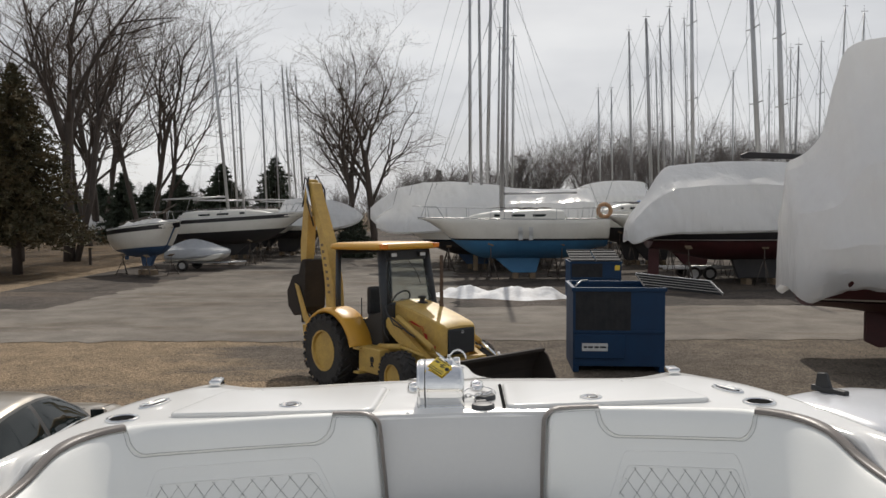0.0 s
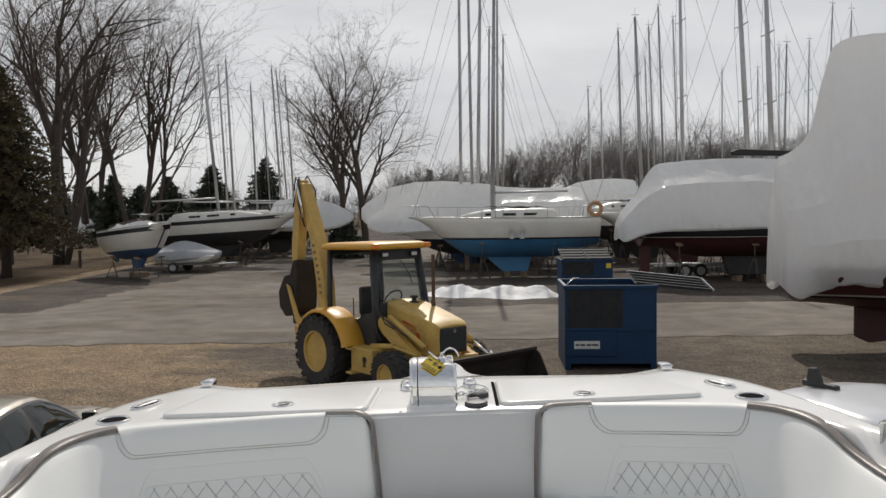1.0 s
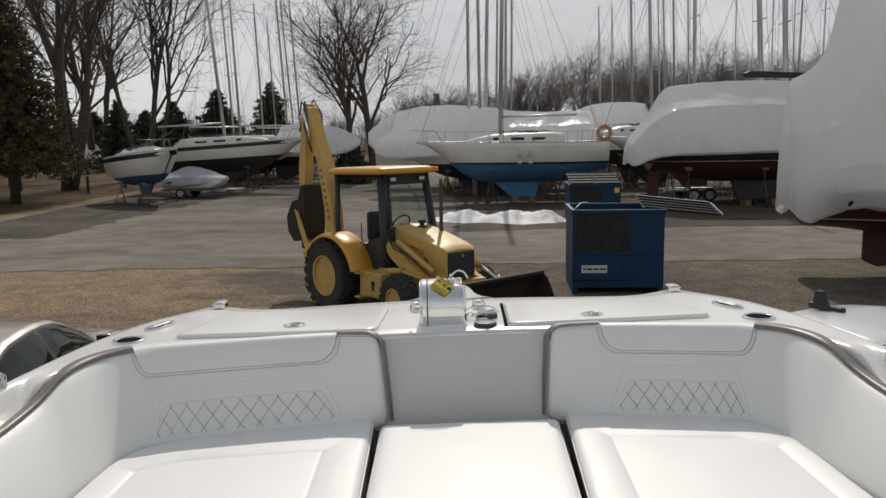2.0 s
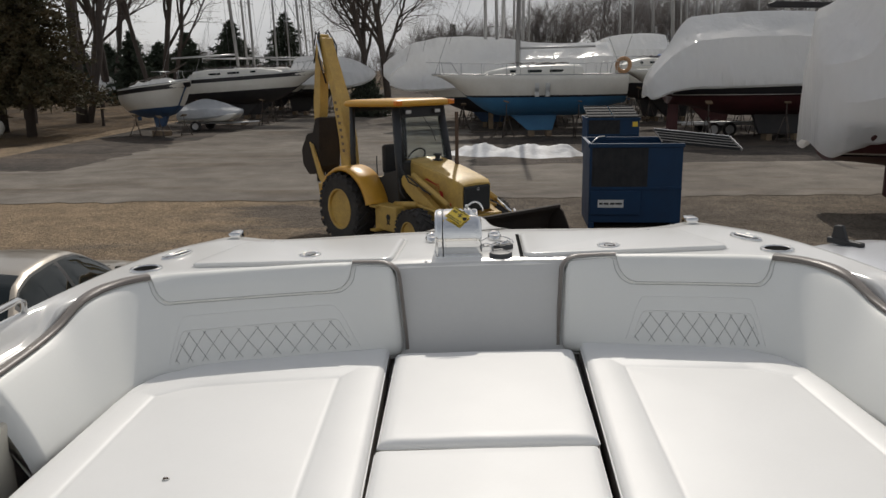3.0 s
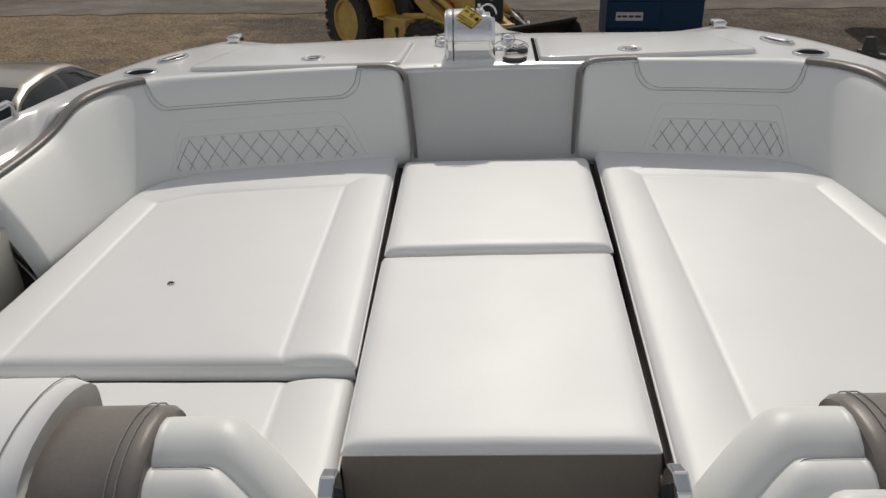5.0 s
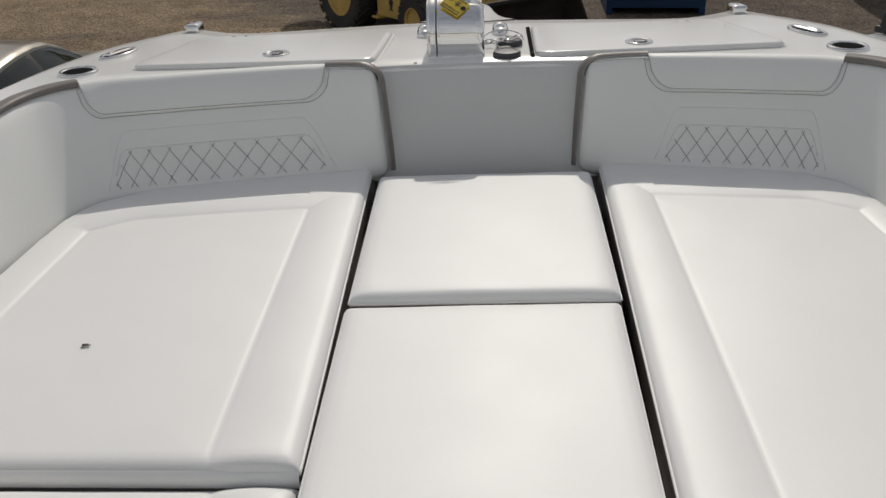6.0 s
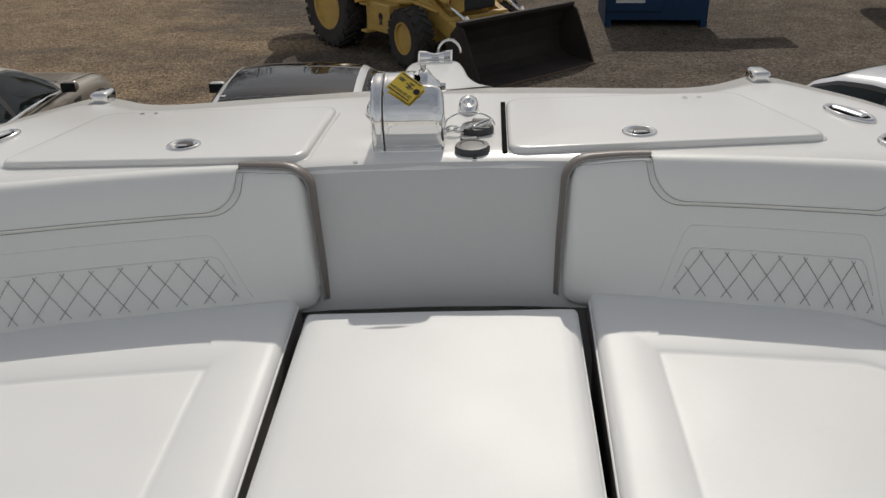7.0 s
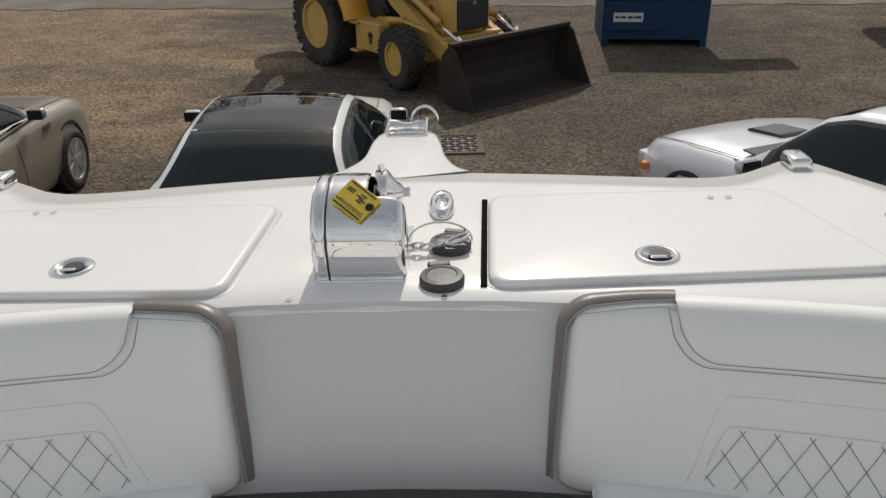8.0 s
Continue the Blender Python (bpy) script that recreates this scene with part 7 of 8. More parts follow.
covered_boat(WL2, [(0.0, 1.2, 2.6, 3.1, 0.9, 3.6), (0.4, 1.4, 2.4, 3.3, 1.1, 4.1), (2.0, 1.6, 2.3, 3.3, 1.2, 4.2), (4.0, 1.4, 2.2, 3.1, 0.9, 4.0), (5.2, 0.7, 2.5, 3.0, 0.4, 3.5), (5.8, 0.1, 2.9, 3.0, 0.05, 3.1)], "boat under white shrink wrap behind the road", seed=3)

# covered runabout on a trailer
RB = Matrix.Translation((-15.0, 46.6, 0)) @ Matrix.Rotation(radians(-8), 4, "Z")
run = covered_boat(RB, [(0.0, 0.5, 0.75, 1.0, 0.4, 1.15), (0.2, 0.75, 0.72, 1.1, 0.6, 1.35), (1.4, 0.85, 0.75, 1.2, 0.6, 1.75), (2.4, 0.8, 0.85, 1.2, 0.5, 1.6), (3.3, 0.5, 0.95, 1.15, 0.3, 1.3), (3.7, 0.06, 1.1, 1.15, 0.05, 1.2)], "small runabout under a grey cover on a trailer", seed=8, fold=0.03)
run.children[0].data.materials[0] = material("grey_cover", (0.42, 0.43, 0.44), 0.6, second=(0.34, 0.35, 0.36), scale=2, amount=0.7, bump=0.3, bump_scale=6)
bm = bmesh.new()
prism(bm, [(0.1, 0.78), (3.5, 0.98), (3.3, 0.72), (2.8, 0.55), (0.1, 0.5)], -0.7, 0.7, "y", 0.1, 3)
part("hull", bm, hull_white, run, "white runabout hull")
tubes("trailer_frame", [line_of([(0.0, s * 0.6, 0.45), (3.2, s * 0.5, 0.45), (4.6, 0, 0.5)], 0.045) for s in (-1, 1)], alloy, run, "galvanised trailer frame", 6)
wheel_parts(run, 1.3, -0.95, 0.30, 0.2, 0.17, -1, 0, alloy, "silver rim")
wheel_parts(run, 1.3, 0.95, 0.30, 0.2, 0.17, 1, 0, alloy, "silver rim")

# wrapped yachts behind the blue one
CB = Matrix.Translation((8.9, 45.5, 0)) @ Matrix.Rotation(radians(180), 4, "Z")
covered_boat(CB, [(0.0, 1.3, 2.7, 3.6, 1.0, 4.2), (0.4, 1.5, 2.5, 3.8, 1.2, 4.55), (3.0, 1.7, 2.45, 3.7, 1.1, 4.5), (7.0, 1.7, 2.35, 3.6, 1.0, 4.75), (9.5, 1.4, 2.2, 3.2, 0.7, 4.4), (11.2, 0.7, 2.2, 2.9, 0.3, 3.6), (12.0, 0.08, 2.5, 2.8, 0.05, 3.0)], "long yacht under glossy white shrink wrap", seed=2, fold=0.10)
tops, strips, bots, _ = hull_surface(11.6, 3.3, 2.6, 1.75, 0.9)
v, f = sheet_rows(bots)
put("bottom", mesh_from("bottom", v, f), bottom_black, [o for o in bpy.data.objects if o.name.startswith("wrapped_boat")][-1], "black hull below the wrap")
v, f = sheet_rows(tops)
put("upper_hull", mesh_from("upper_hull", v, f), hull_white, [o for o in bpy.data.objects if o.name.startswith("wrapped_boat")][-1])
for xx in (3.0, 8.0):
    stand(CB @ Matrix.Translation((xx, 1.2, 0)), 1.4)
    stand(CB @ Matrix.Translation((xx, -1.2, 0)), 1.4)
keel_blocks(CB, 4.5, 6.5, 0.9)
CB2 = Matrix.Translation((5.2, 53, 0)) @ Matrix.Rotation(radians(180), 4, "Z")
covered_boat(CB2, [(0.0, 1.3, 2.9, 3.9, 1.0, 4.4), (0.5, 1.6, 2.6, 4.0, 1.2, 4.9), (4.0, 1.7, 2.5, 3.9, 1.1, 5.2), (7.0, 1.4, 2.4, 3.6, 0.7, 4.9), (8.6, 0.7, 2.5, 3.3, 0.3, 4.0), (9.2, 0.1, 2.9, 3.2, 0.05, 3.5)], "yacht under white shrink wrap at the back", seed=5, fold=0.10)

# yacht sterns between the wrapped boats
SB = Matrix.Translation((14.8, 50.5, 0)) @ Matrix.Rotation(radians(190), 4, "Z")
sailboat(SB, 6.0, 2.6, 3.2, 2.3, 1.4, hull_white, bottom_black, stripe_black, "white sailboat stern between wrapped boats", None, True, True, 0.0, False)
SB2 = Matrix.Translation((14.6, 56, 0)) @ Matrix.Rotation(radians(180), 4, "Z")
covered_boat(SB2, [(0.0, 1.2, 3.4, 4.2, 0.9, 4.9), (0.4, 1.4, 3.3, 4.3, 1.1, 5.3), (3.0, 1.4, 3.3, 4.3, 1.0, 5.3), (4.6, 0.9, 3.3, 4.1, 0.5, 4.9), (5.2, 0.1, 3.6, 4.0, 0.05, 4.3)], "motor boat under a white cover", seed=9, fold=0.08)
bm = bmesh.new()
box(bm, (0.6, -1.2, 1.2), (4.4, 1.2, 3.5), 0.3, 3)
part("hull", bm, hull_white, [o for o in bpy.data.objects if o.name.startswith("wrapped_boat")][-1])
for xx in (1.2, 3.6):
    for s in (-1, 1):
        stand(SB2 @ Matrix.Translation((xx, s * 0.9, 0)), 1.3)
bm = bmesh.new()
box(bm, (0.0, -0.5, 0.0), (1.2, 0.5, 0.7), 0.2, 3)
tagged(part("blue_tarp", bm, material("blue_tarp", (0.03, 0.10, 0.30), 0.6, second=(0.02, 0.07, 0.2), scale=3, amount=0.6), None, "", Matrix.Translation((12.6, 50.3, 3.25))), "crumpled blue tarpaulin on a boat deck", "tarpaulin")

# dark red yacht under wrap
RW = Matrix.Translation((8.9, 36.5, 0))
red_wrap = covered_boat(RW, [(-0.25, 0.5, 2.1, 2.35, 0.4, 2.5), (-0.05, 1.2, 1.95, 2.75, 0.9, 3.0), (0.6, 1.6, 2.25, 3.3, 1.2, 4.0), (1.4, 1.78, 2.38, 3.35, 1.72, 5.15), (2.2, 1.82, 2.40, 3.45, 1.75, 5.35), (5.0, 1.86, 2.45, 3.5, 1.75, 5.5), (9.0, 1.72, 2.55, 3.5, 1.6, 5.3), (12.0, 1.0, 2.7, 3.7, 0.6, 4.7), (13.5, 0.1, 2.9, 3.4, 0.05, 4.0)], "dark red yacht under tight white shrink wrap", seed=4, fold=0.10, mid=(0.45, 0.86))
tops, strips, bots, _ = hull_surface(12.6, 3.15, 2.62, 2.05, 1.10)
tops, strips, bots = [[[p + Vector((0.75, 0, 0)) for p in r] for r in tops], [[[p + Vector((0.75, 0, 0)) for p in r] for r in st] for st in strips], [[p + Vector((0.75, 0, 0)) for p in r] for r in bots]]
v, f = sheet_rows(bots)
put("bottom", mesh_from("bottom", v, f + [tuple(range(len(bots[0])))]), bottom_red_shaded, red_wrap, "dark red bottom")
v, f = sheet_rows(tops)
put("upper_hull", mesh_from("upper_hull", v, f + [tuple(range(len(tops[0])))]), stripe_black, red_wrap, "black topsides")
for sd in (0, 1):
    v, f = sheet_rows([[p + Vector((0, 0.006 * (1 if sd == 0 else -1), 0.06)) for p in st[sd]] for st in strips])
    put("boot_stripe", mesh_from("boot_stripe", v, f), hull_white, red_wrap, "thin white stripe")
bm = bmesh.new()
prism(bm, [(1.25, 1.75), (0.80, 1.75), (0.75, 0.25), (1.25, 0.25)], -0.06, 0.06, "y", 0.02, 1)
part("rudder", bm, bottom_red_shaded, red_wrap, "dark red rudder")
bm = bmesh.new()
prism(bm, [(7.8, 1.4), (4.4, 1.4), (4.8, 0.28), (6.8, 0.28)], -0.12, 0.12, "y", 0.03, 1)
part("fin_keel", bm, bottom_black, red_wrap, "dark keel")
for xx in (2.2, 5.5, 9.0):
    for s in (-1, 1):
        stand(RW @ Matrix.Translation((xx, s * 1.25, 0)), 1.75)
keel_blocks(RW, 5.2, 6.4, 0.28)
bm = bmesh.new()
prism(bm, [(-2.6, 0.10), (-2.3, 0.22), (1.6, 0.05), (1.6, -0.12), (-2.5, -0.05)], -0.14, 0.14, "y", 0.04, 2)
tagged(part("covered_boom", bm, bottom_black, None, "", Matrix.Translation((15.6, 34.5, 5.55))), "dark covered boom laid over the wrapped boat", "boom")
# trailer and drums in the shade below it
TR = Matrix.Translation((11.0, 39.5, 0))
trl = thing("boat_trailer", "empty galvanised boat trailer under the yacht", "trailer", TR)
tubes("frame", [line_of([(0, s * 0.7, 0.55), (3.6, s * 0.6, 0.55), (4.8, 0, 0.6)], 0.05) for s in (-1, 1)], alloy, trl, "", 6)
for s in (-1, 1):
    wheel_parts(trl, 1.4, s * 0.95, 0.33, 0.2, 0.19, s, 0, alloy, "silver rim")
    wheel_parts(trl, 2.15, s * 0.95, 0.33, 0.2, 0.19, s, 0, alloy, "silver rim")

# tall wrapped yacht near the road
BW = Matrix.Translation((7.75, 18.6, 0)) @ Matrix.Rotation(radians(-9), 4, "Z")
big = covered_boat(BW, [(0.30, 0.35, 1.70, 2.35, 0.35, 4.30), (0.36, 0.9, 1.52, 2.45, 0.85, 4.42), (0.58, 1.2, 1.42, 2.5, 1.40, 4.52), (0.85, 1.4, 1.56, 2.5, 1.72, 4.75), (1.10, 1.5, 1.66, 2.55, 1.80, 5.2), (1.34, 1.55, 1.70, 2.6, 1.84, 6.3), (1.62, 1.6, 1.72, 2.6, 1.88, 6.95), (2.6, 1.65, 1.66, 2.65, 2.0, 7.15), (4.5, 1.7, 1.75, 2.7, 2.0, 7.2), (8.0, 1.6, 1.9, 2.8, 1.8, 6.6), (12.0, 1.0, 2.3, 4.0, 0.6, 5.2), (14.0, 0.1, 2.6, 3.6, 0.05, 4.2)], "tall yacht under loose white shrink wrap beside the road", seed=6, fold=0.10, mid=(0.38, 0.86), pucker=0.035)
tops, strips, bots, _ = hull_surface(13.6, 4.1, 2.1, 1.42, 0.80)
v, f = sheet_rows(bots)
put("bottom", mesh_from("bottom", v, f + [tuple(range(len(bots[0])))]), bottom_red_shaded, big, "dark red bottom", Matrix.Translation((0.75, 0, 0)))
v, f = sheet_rows(tops)
put("upper_hull", mesh_from("upper_hull", v, f + [tuple(range(len(tops[0])))]), bottom_red_shaded, big, "dark red topsides", Matrix.Translation((0.75, 0, 0)))
for sd in (0, 1):
    v, f = sheet_rows([[p + Vector((0.75, 0.008 * (1 if sd == 0 else -1), 0.04)) for p in st[sd]] for st in strips])
    put("boot_stripe", mesh_from("boot_stripe", v, f), hull_white, big, "pale stripe")
bm = bmesh.new()
prism(bm, [(2.05, 1.30), (3.1, 1.30), (3.15, 0.32), (2.35, 0.22), (2.05, 0.36)], -0.07, 0.07, "y", 0.03, 2)
rud = part("rudder", bm, bottom_red_shaded, big, "dark red rudder with white top")
bm = bmesh.new()
prism(bm, [(2.10, 1.30), (3.1, 1.30), (3.1, 1.40), (2.45, 1.55), (2.14, 1.55)], -0.06, 0.06, "y", 0.01, 1)
part("rudder_head", bm, white_label, rud)
bm = bmesh.new()
prism(bm, [(8.8, 1.1), (5.0, 1.1), (5.4, 0.2), (7.8, 0.2)], -0.12, 0.12, "y", 0.03, 1)
part("fin_keel", bm, bottom_red_shaded, big)
keel_blocks(BW, 5.8, 7.2, 0.2)
for xx in (3.3, 6.5, 9.5):
    for s in (-1, 1):
        stand(BW @ Matrix.Translation((xx, s * 1.2, 0)), 1.25)

# masts of the yachts further back; each stands on its own hull
FAR = [  # foot x, head x, head y in the first view, depth, mast radius
    (832, 831, -120, 46.5, 0.095), (852, 846, -90, 52, 0.10), (860, 869, -100, 55, 0.10), (880, 884, 55, 58, 0.085), (896, 898, -60, 50, 0.075), (905, 907, 72, 62, 0.075),
    (1064, 1058, 160, 74, 0.08), (1084, 1080, 160, 80, 0.08), (1118, 1108, 62, 62, 0.085), (1120, 1112, 132, 84, 0.08), (1154, 1140, 38, 50, 0.11), (1166, 1156, 110, 78, 0.08), (1180, 1166, 52, 66, 0.085), (1194, 1181, 20, 62, 0.085), (1224, 1214, -90, 46, 0.105), (1221, 1209, 38, 70, 0.08), (1297, 1295, 130, 86, 0.08), (1343, 1314, -80, 41, 0.13), (1364, 1361, 128, 72, 0.07), (1389, 1369, -60, 39, 0.13), (1396, 1393, 92, 70, 0.07), (1410, 1413, 84, 52, 0.07), (1449, 1450, 80, 66, 0.07), (1480, 1487, 20, 60, 0.08), (1523, 1528, 26, 58, 0.08)]
for i, (pb, pt_, pyt, y, r) in enumerate(FAR):
    xb, _ = at_view(pb, 300, y)
    xt, zt = at_view(pt_, pyt, y)
    zs = 2.7 + 0.12 * (i % 4)
    fm = Matrix.Translation((xb + 4.4, y, 0)) @ Matrix.Rotation(radians(180 + 4 * ((i % 3) - 1)), 4, "Z")
    sailboat(fm, 9.2 + 0.3 * (i % 3), 2.8, zs, zs - 0.95, 1.25, hull_white, (bottom_navy, bottom_black, bottom_red_shaded)[i % 3], stripe_black, "laid-up white yacht with a tall mast in the back row", (4.4, zs + 0.3, zt, -(xt - xb), r), i % 2 == 0, True, 0.0, i % 3 == 0, None, True, False)

# snow bank along the road
verts, nx, ny = [], 70, 22
for i in range(nx + 1):
    for j in range(ny + 1):
        u, w = i / nx, j / ny
        x = 0.1 + 5.2 * u
        half = 0.55 + 1.5 * (0.5 + noise.noise(Vector((u * 4, 3, 1))) * 0.8) * math.sin(math.pi * min(1, u * 1.1 + 0.02)) ** 0.4
        y = 32.2 - 1.2 * u + (w - 0.5) * 2 * half
        h = max(0.0, math.sin(math.pi * w)) * (0.30 + 0.22 * noise.noise(Vector((x * 1.1, y * 1.1, 4))) + 0.06 * noise.noise(Vector((x * 5, y * 5, 2)))) * min(1, u * 8, (1 - u) * 8)
        verts.append(Vector((x, y, 0.0 + max(0.0, h) + 0.005)))
tagged(put("snow_bank", mesh_from("snow_bank", verts, grid_faces(nx + 1, ny + 1)), snow_mat), "low bank of dirty melting snow beside the road", "snow")

# white tank and posts on the lawn edge
tk = thing("tank", "small white tank on the lawn", "tank", Matrix.Translation((-23.6, 42.0, 0.024)))
bm = bmesh.new()
lathe(bm, [(0.0, -0.95), (0.25, -0.9), (0.38, -0.75), (0.4, 0.75), (0.38, 0.8), (0.25, 0.92), (0.0, 0.95)], Matrix.Translation((0, 0, 0.55)) @ Matrix.Rotation(radians(90), 4, "Y"), 24)
part("shell", bm, hull_white, tk, smooth=True)
bm = bmesh.new()
box(bm, (-0.6, -0.25, 0), (-0.45, 0.25, 0.3))
part("foot", bm, hull_white, tk)
bm = bmesh.new()
box(bm, (0.45, -0.25, 0), (0.6, 0.25, 0.3))
part("foot", bm, hull_white, tk)
for px, py in ((162, 468), (32, 470), (45, 462)):
    y = 3.309 * 1447 / (py - 374)
    x, _ = at_view(px, py, y)
    bm = bmesh.new()
    rod(bm, (0, 0, 0), (0, 0, 1.0), 0.10, 0.09, 8)
    tagged(part("post", bm, bark, None, "", Matrix.Translation((x, y, 0.02))), "short weathered wooden post on the lawn", "post", "lawn posts")

# ---- trees ----
def bare_tree(name, x, y, height, seed, trunk_r, label, forks, lean=0.0, limbs=5, depth=5, mat=bark, tmat=twig_hazed, fine=1.0, spread=0.55, z0=0.0, crown=None):
    """A leafless tree grown by branching: tapered trunk, limbs, boughs and twigs."""
    rnd = random.Random(seed)
    thick, thin = [], []

    def grow(p, d, length, r, level):
        n = 5 if level < 3 else 3
        pts = [(p.copy(), r)]
        q, dd = p.copy(), d.copy()
        for i in range(n):
            wob = 0.095 + 0.06 * level
            dd = (dd + Vector((rnd.gauss(0, wob), rnd.gauss(0, wob), rnd.gauss(0, wob * 0.6) + 0.055))).normalized()
            q = q + dd * (length / n)
            pts.append((q.copy(), r * (1 - 0.55 * (i + 1) / n) if level else r * (1 - 0.35 * (i + 1) / n)))
        (thick if level < 3 else thin).append(pts)
        if level >= depth:
            return
        kids = (limbs, 5, 5, 4, 4, 3)[min(level, 5)]
        kids = max(2, int(round(kids * (fine if level > 1 else 1))))
        for k in range(kids):
            t = (0.42 + 0.58 * (k + rnd.random() * 0.6) / kids) if level == 0 else (0.22 + 0.78 * (k + rnd.random() * 0.8) / kids)
            t = min(0.99, t)
            s = t * n
            i = min(int(s), n - 1)
            base = pts[i][0].lerp(pts[i + 1][0], s - i)
            rr = pts[i][1] + (pts[i + 1][1] - pts[i][1]) * (s - i)
            dirn = (pts[i + 1][0] - pts[i][0]).normalized()
            a = rnd.random() * 2 * math.pi if level else 2 * math.pi * (k / kids) + rnd.random()
            u = dirn.orthogonal().normalized()
            w = dirn.cross(u)
            ang = rnd.uniform(0.35, 0.85) * (spread / 0.55) if level else rnd.uniform(0.22, 0.55) * (spread / 0.55)
            nd = (dirn * math.cos(ang) + (u * math.cos(a) + w * math.sin(a)) * math.sin(ang)).normalized()
            grow(base, nd, length * rnd.uniform(0.48, 0.78) * (1.0 if level else 1.05), max(0.007, min(rr * 0.66, r * 0.50)), level + 1)

    ob = thing(name, label, "tree", Matrix.Translation((x, y, z0)), "bare trees")
    for fx, fl, fr in forks:
        grow(Vector((fx, 0, -0.1)), Vector((fl + lean, 0.05 * rnd.gauss(0, 1), 1)).normalized(), height * 0.52, trunk_r * fr, 0)
    # root flare
    tubes("trunk", thick, mat, ob, "dark furrowed trunk and limbs", 7)
    tubes("crown", thin, tmat, ob, "leafless crown of fine twigs", 3)
    return ob


bare_tree("bare_tree", -24.0, 54.2, 22, 11, 0.38, "tall bare tree with a dark forked trunk on the lawn", [(0, 0.0, 1.0), (0.5, 0.16, 0.6)], 0.02, 5, 5, fine=0.78, spread=0.46)
bare_tree("bare_tree", -30.5, 60.0, 21, 15, 0.24, "tall bare tree at the lawn edge", [(0, 0.0, 1.0)], 0.0, 5, 5, fine=0.8, spread=0.44)
bare_tree("bare_tree", -24.6, 71.0, 23, 23, 0.28, "bare tree with several leaning trunks", [(-0.5, -0.10, 0.8), (0.2, 0.10, 1.0), (0.8, 0.30, 0.7)], 0.0, 5, 5, fine=0.8, spread=0.48)
bare_tree("bare_tree", -33.0, 78.0, 24, 31, 0.30, "bare tree far back on the lawn", [(0, 0.05, 1.0), (0.6, -0.12, 0.7)], 0.0, 5, 5, fine=0.8, spread=0.46)
bare_tree("bare_tree", -37.5, 92.0, 26, 37, 0.45, "bare tree far back on the lawn", [(0, 0.02, 1.0), (0.6, 0.12, 0.7)], 0.0, 4, 5, fine=0.7, spread=0.42, tmat=far_twig_hazed)
bare_tree("bare_tree", -4.5, 62.0, 15.5, 41, 0.30, "bare spreading tree behind the yard", [(0, 0.0, 1.0), (-2.2, -0.02, 0.9), (-1.5, -0.06, 0.6)], 0.0, 5, 5, fine=0.9, spread=0.56)

# distant treeline; haze is painted into its pale twig colour
rnd = random.Random(5)
for i in range(30):
    px = 705 + i * 26 + rnd.uniform(-10, 10)
    y = rnd.uniform(118, 150)
    x, _ = at_view(px, 0, y)
    top = 292 if px < 900 else 250 if px < 1010 else 262 if px < 1035 else 228
    _, zt = at_view(px, top + rnd.uniform(-12, 14), y)
    bare_tree("bare_tree", x, y, zt * 1.02, 100 + i, 0.24, "bare tree in the distant treeline, haze painted into its pale twigs", [(0, rnd.uniform(-0.1, 0.1), 1.0), (0.8, rnd.uniform(-0.1, 0.2), 0.8)], 0, 6, 4, far_twig_hazed, far_twig_hazed, 1.15, 0.62)
for i in range(12):
    px = -20 + i * 62 + rnd.uniform(-12, 12)
    y = rnd.uniform(130, 170)
    x, _ = at_view(px, 0, y)
    _, zt = at_view(px, 318 + rnd.uniform(-14, 14), y)
    bare_tree("bare_tree", x, y, zt, 300 + i, 0.2, "bare tree in the distant treeline, haze painted into its pale twigs", [(0, 0.05, 1.0), (0.9, -0.1, 0.8)], 0, 6, 4, far_twig_hazed, far_twig_hazed, 1.1, 0.66)


def brush(name, cx, cy, w, d, h, count, seed, mat, label):
    """A band of thin upright stems."""
    rnd = random.Random(seed)
    lines = []
    for k in range(count):
        x, y = cx + rnd.uniform(-w, w) / 2, cy + rnd.uniform(-d, d) / 2
        hh = h * rnd.uniform(0.45, 1.0)
        p = Vector((x, y, 0))
        a, b = rnd.gauss(0, 0.22), rnd.gauss(0, 0.22)
        q = p + Vector((a * hh * 0.5, b * hh * 0.5, hh * 0.5))
        e = q + Vector((a * hh * 0.6, b * hh * 0.4, hh * 0.5))
        lines.append([(p, 0.05), (q, 0.03), (e, 0.012)])
        for j in range(3):
            t = rnd.uniform(0.2, 0.9)
            s = p.lerp(e, t)
            lines.append([(s, 0.022), (s + Vector((rnd.gauss(0, 0.25) * hh, rnd.gauss(0, 0.2) * hh, rnd.uniform(0.1, 0.3) * hh)), 0.01)])
    return tagged(tubes(name, lines, mat, None, "", 3), label, "brush", kind="stuff")


brush("brush", 40, 155, 190, 22, 4.5, 800, 77, far_twig_hazed, "brown scrub along the far shore, paled to stand in for haze")
brush("brush", -62, 170, 120, 22, 7.5, 1700, 78, far_twig_hazed, "brown scrub along the far shore, paled to stand in for haze")


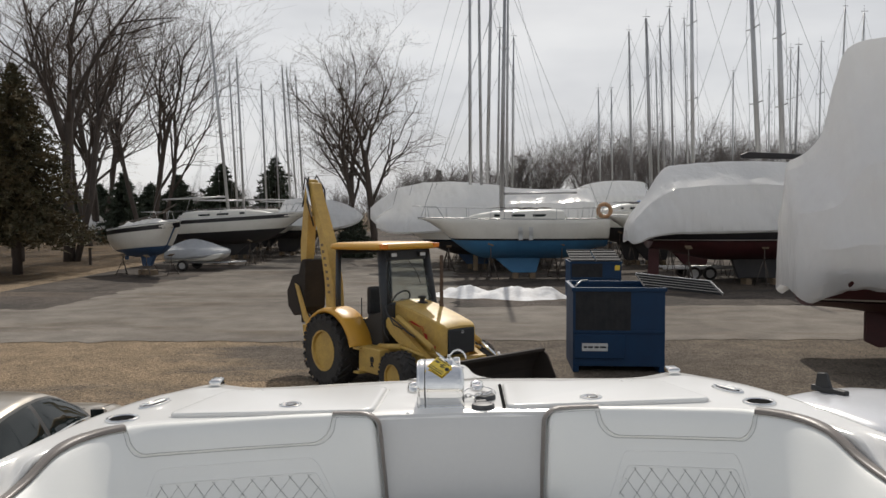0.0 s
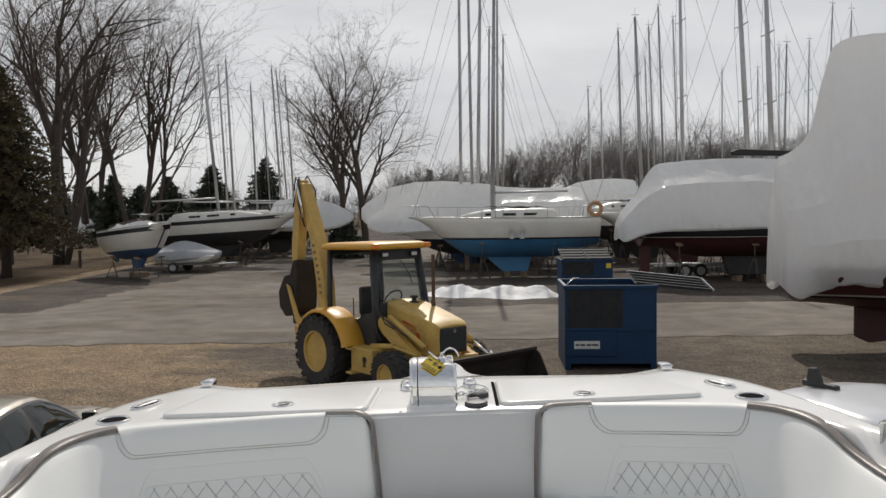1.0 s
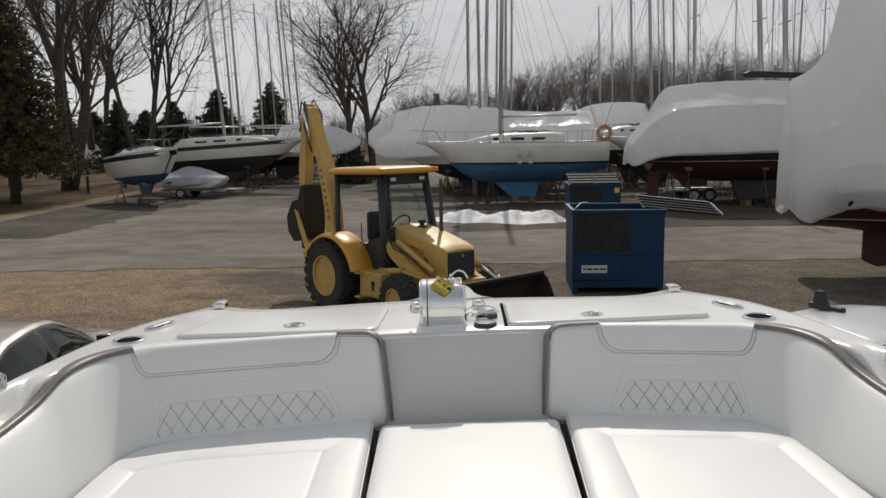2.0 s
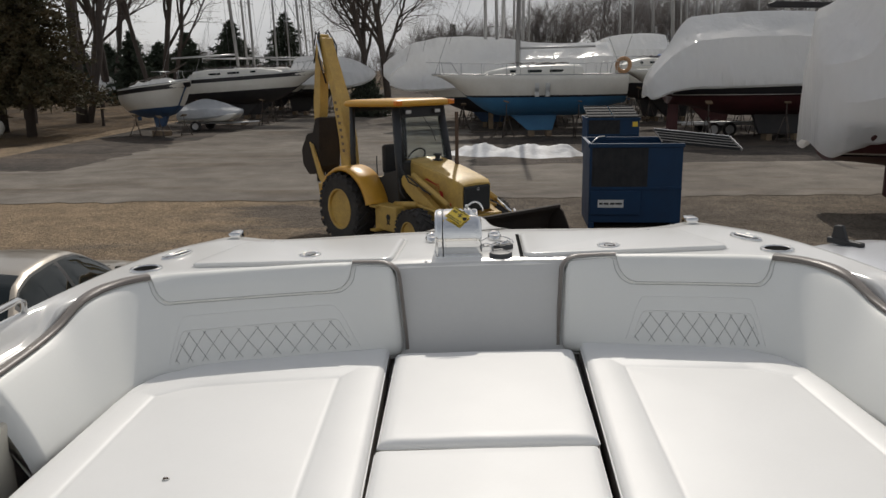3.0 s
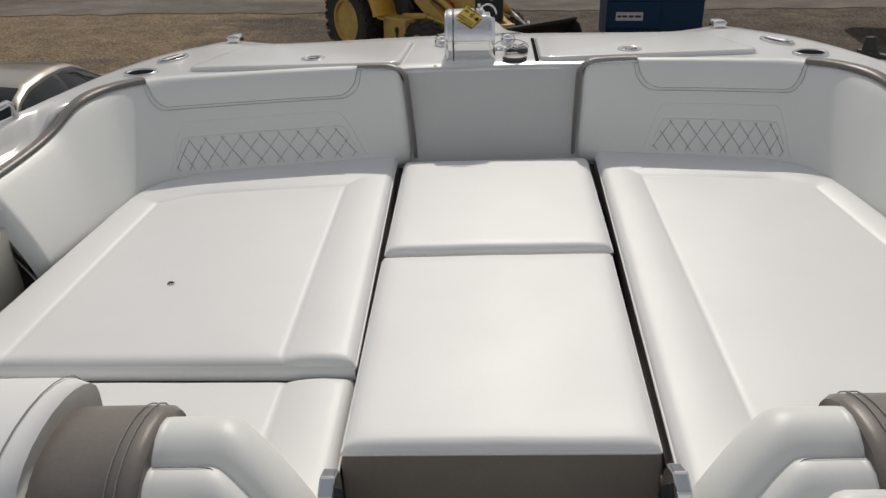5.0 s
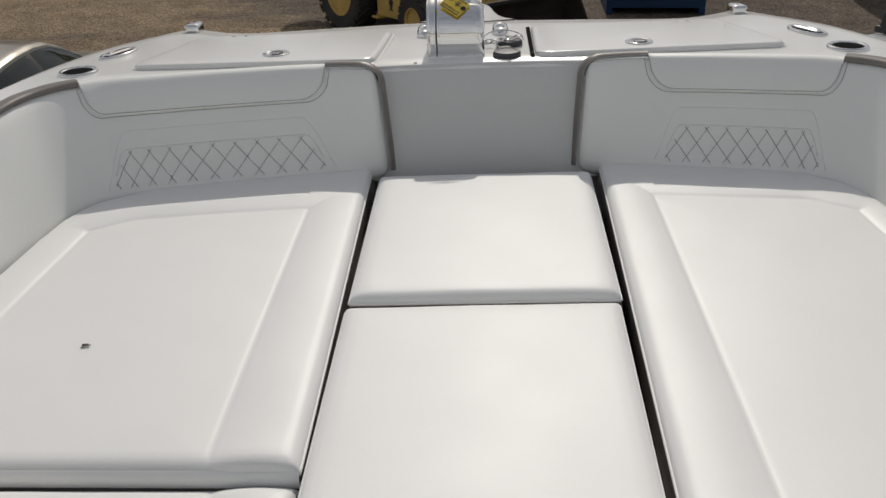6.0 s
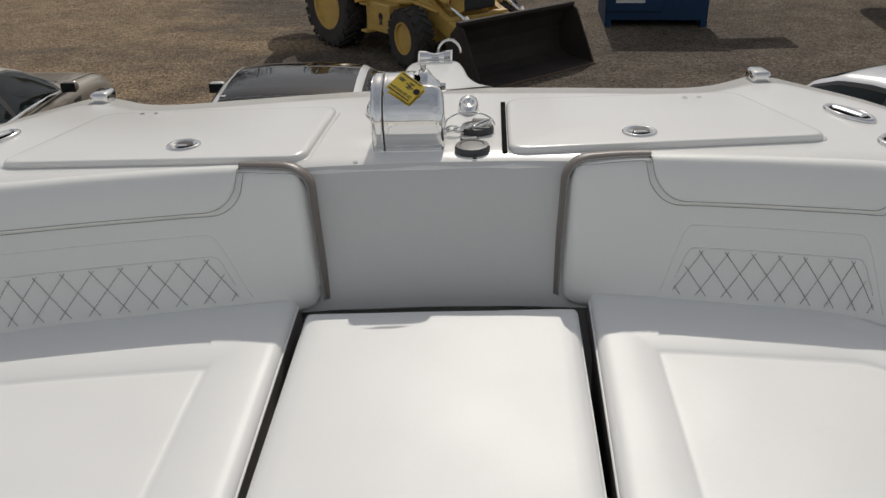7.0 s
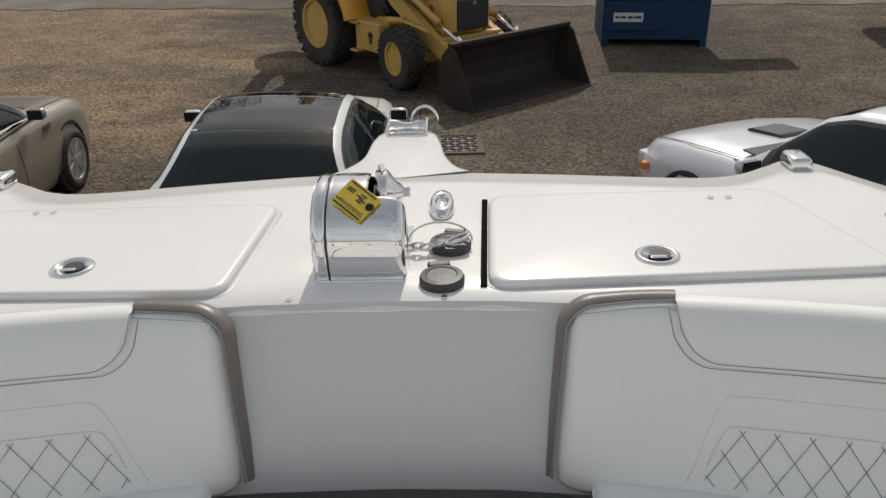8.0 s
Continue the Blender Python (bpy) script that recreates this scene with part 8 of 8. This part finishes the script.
def conifer(x, y, h, r, seed, mat, label, base=0.6, rows=26, sparse=1.0, name="pine_tree", needle=0.16):
    """A conifer: tapered trunk, whorls of drooping boughs set with short needle tufts."""
    rnd = random.Random(seed)
    ob = thing(name, label, "tree", Matrix.Translation((x, y, 0.02)), "evergreens")
    tubes("trunk", [[((0, 0, -0.05), 0.022 * h + 0.03), ((0.02, 0, h * 0.5), 0.012 * h + 0.02), ((0, 0, h * 0.98), 0.02)]], bark, ob, "dark trunk", 7)
    boughs, tv, tf = [], [], []
    for k in range(rows):
        t = k / (rows - 1)
        z = base + (h - base) * t ** 0.95
        reach = r * (1 - t) ** 0.75 * rnd.uniform(0.75, 1.12) + 0.12
        n = max(4, int((9 - 4 * t) * sparse))
        a0 = rnd.random() * 6.28
        for j in range(n):
            a = a0 + 2 * math.pi * j / n + rnd.gauss(0, 0.2)
            R = reach * rnd.uniform(0.65, 1.1)
            d = Vector((math.cos(a), math.sin(a), 0))
            p0, p1, p2 = Vector((0, 0, z)), d * R * 0.5 + Vector((0, 0, z + 0.03 * R)), d * R + Vector((0, 0, z - 0.12 * R + rnd.gauss(0, 0.08)))
            boughs.append([(p0, 0.028), (p1, 0.018), (p2, 0.006)])
            m = max(5, int(R * 15))
            for q in range(m):
                s = 0.12 + 0.88 * (q + rnd.random()) / m
                c = (p0.lerp(p1, s * 2) if s < 0.5 else p1.lerp(p2, s * 2 - 1)) + Vector((rnd.gauss(0, 0.09), rnd.gauss(0, 0.09), rnd.gauss(0, 0.05))) * (0.5 + R * 0.35)
                for w in range(3):
                    e = Vector((rnd.gauss(0, 1), rnd.gauss(0, 1), rnd.gauss(0.15, 0.6))).normalized() + d * 0.6
                    e = e.normalized() * needle * rnd.uniform(0.8, 1.7)
                    sd = e.cross(Vector((rnd.gauss(0, 1), rnd.gauss(0, 1), rnd.gauss(0, 1)))).normalized() * needle * 0.26
                    b = len(tv)
                    tv += [c - sd, c + sd, c + e + sd * 0.4, c + e - sd * 0.4]
                    tf.append((b, b + 1, b + 2, b + 3))
    tubes("branchwork", boughs, bark, ob, "", 4)
    put("foliage", mesh_from("foliage", tv, tf, False), mat, ob, "dark green needle tufts")
    return ob


conifer(-21.7, 43.0, 10.8, 4.2, 3, needles, "dark brownish-green pine on the lawn", 1.9, 40, 1.25, needle=0.17)
conifer(-25.0, 46.5, 10.6, 4.2, 4, needles, "dark pine at the edge of the lawn", 1.6, 36, 1.2, needle=0.16)
for px, y, top, r, sd in ((395, 96, 294, 4.6, 7), (488, 104, 284, 4.8, 8), (318, 92, 314, 3.4, 9), (222, 88, 312, 2.8, 10), (776, 125, 306, 1.5, 12), (60, 104, 318, 4.2, 13), (128, 110, 326, 4.0, 14), (180, 100, 330, 3.6, 15), (270, 108, 328, 4.2, 16)):
    x, zt = at_view(px, top, y)
    conifer(x, y, zt, r, sd, needles_far, "dark spruce beyond the yard", 0.5, 20, 1.0, "spruce_tree", 0.34)
for px, y, w, h, sd in ((633, 58, 1.35, 2.6, 21), (612, 60, 1.0, 2.2, 22)):
    x, _ = at_view(px, 380, y)
    conifer(x, y, h + 0.4, w, sd, needles_far, "dark evergreen shrub beside the road", 0.1, 12, 1.3, "evergreen_shrub", 0.17)

# long white boats and a low shed seen between the trunks
for px0, px1, y, z0, z1 in ((150, 195, 92, 1.0, 3.0), (255, 330, 98, 0.8, 2.6)):
    xa, _ = at_view(px0, 0, y)
    xb, _ = at_view(px1, 0, y)
    covered_boat(Matrix.Translation((xa, y, 0)), [(0.0, 1.2, z0, z0 + 0.8, 0.9, z1 - 0.3), (0.4, 1.4, z0, z0 + 1.0, 1.0, z1), ((xb - xa) * 0.6, 1.4, z0, z0 + 1.0, 1.0, z1 - 0.1), (xb - xa - 0.6, 0.8, z0 + 0.2, z0 + 0.9, 0.5, z1 - 0.4), (xb - xa, 0.1, z0 + 0.4, z0 + 0.9, 0.05, z1 - 0.7)], "white covered boat beyond the lawn", seed=int(px0))
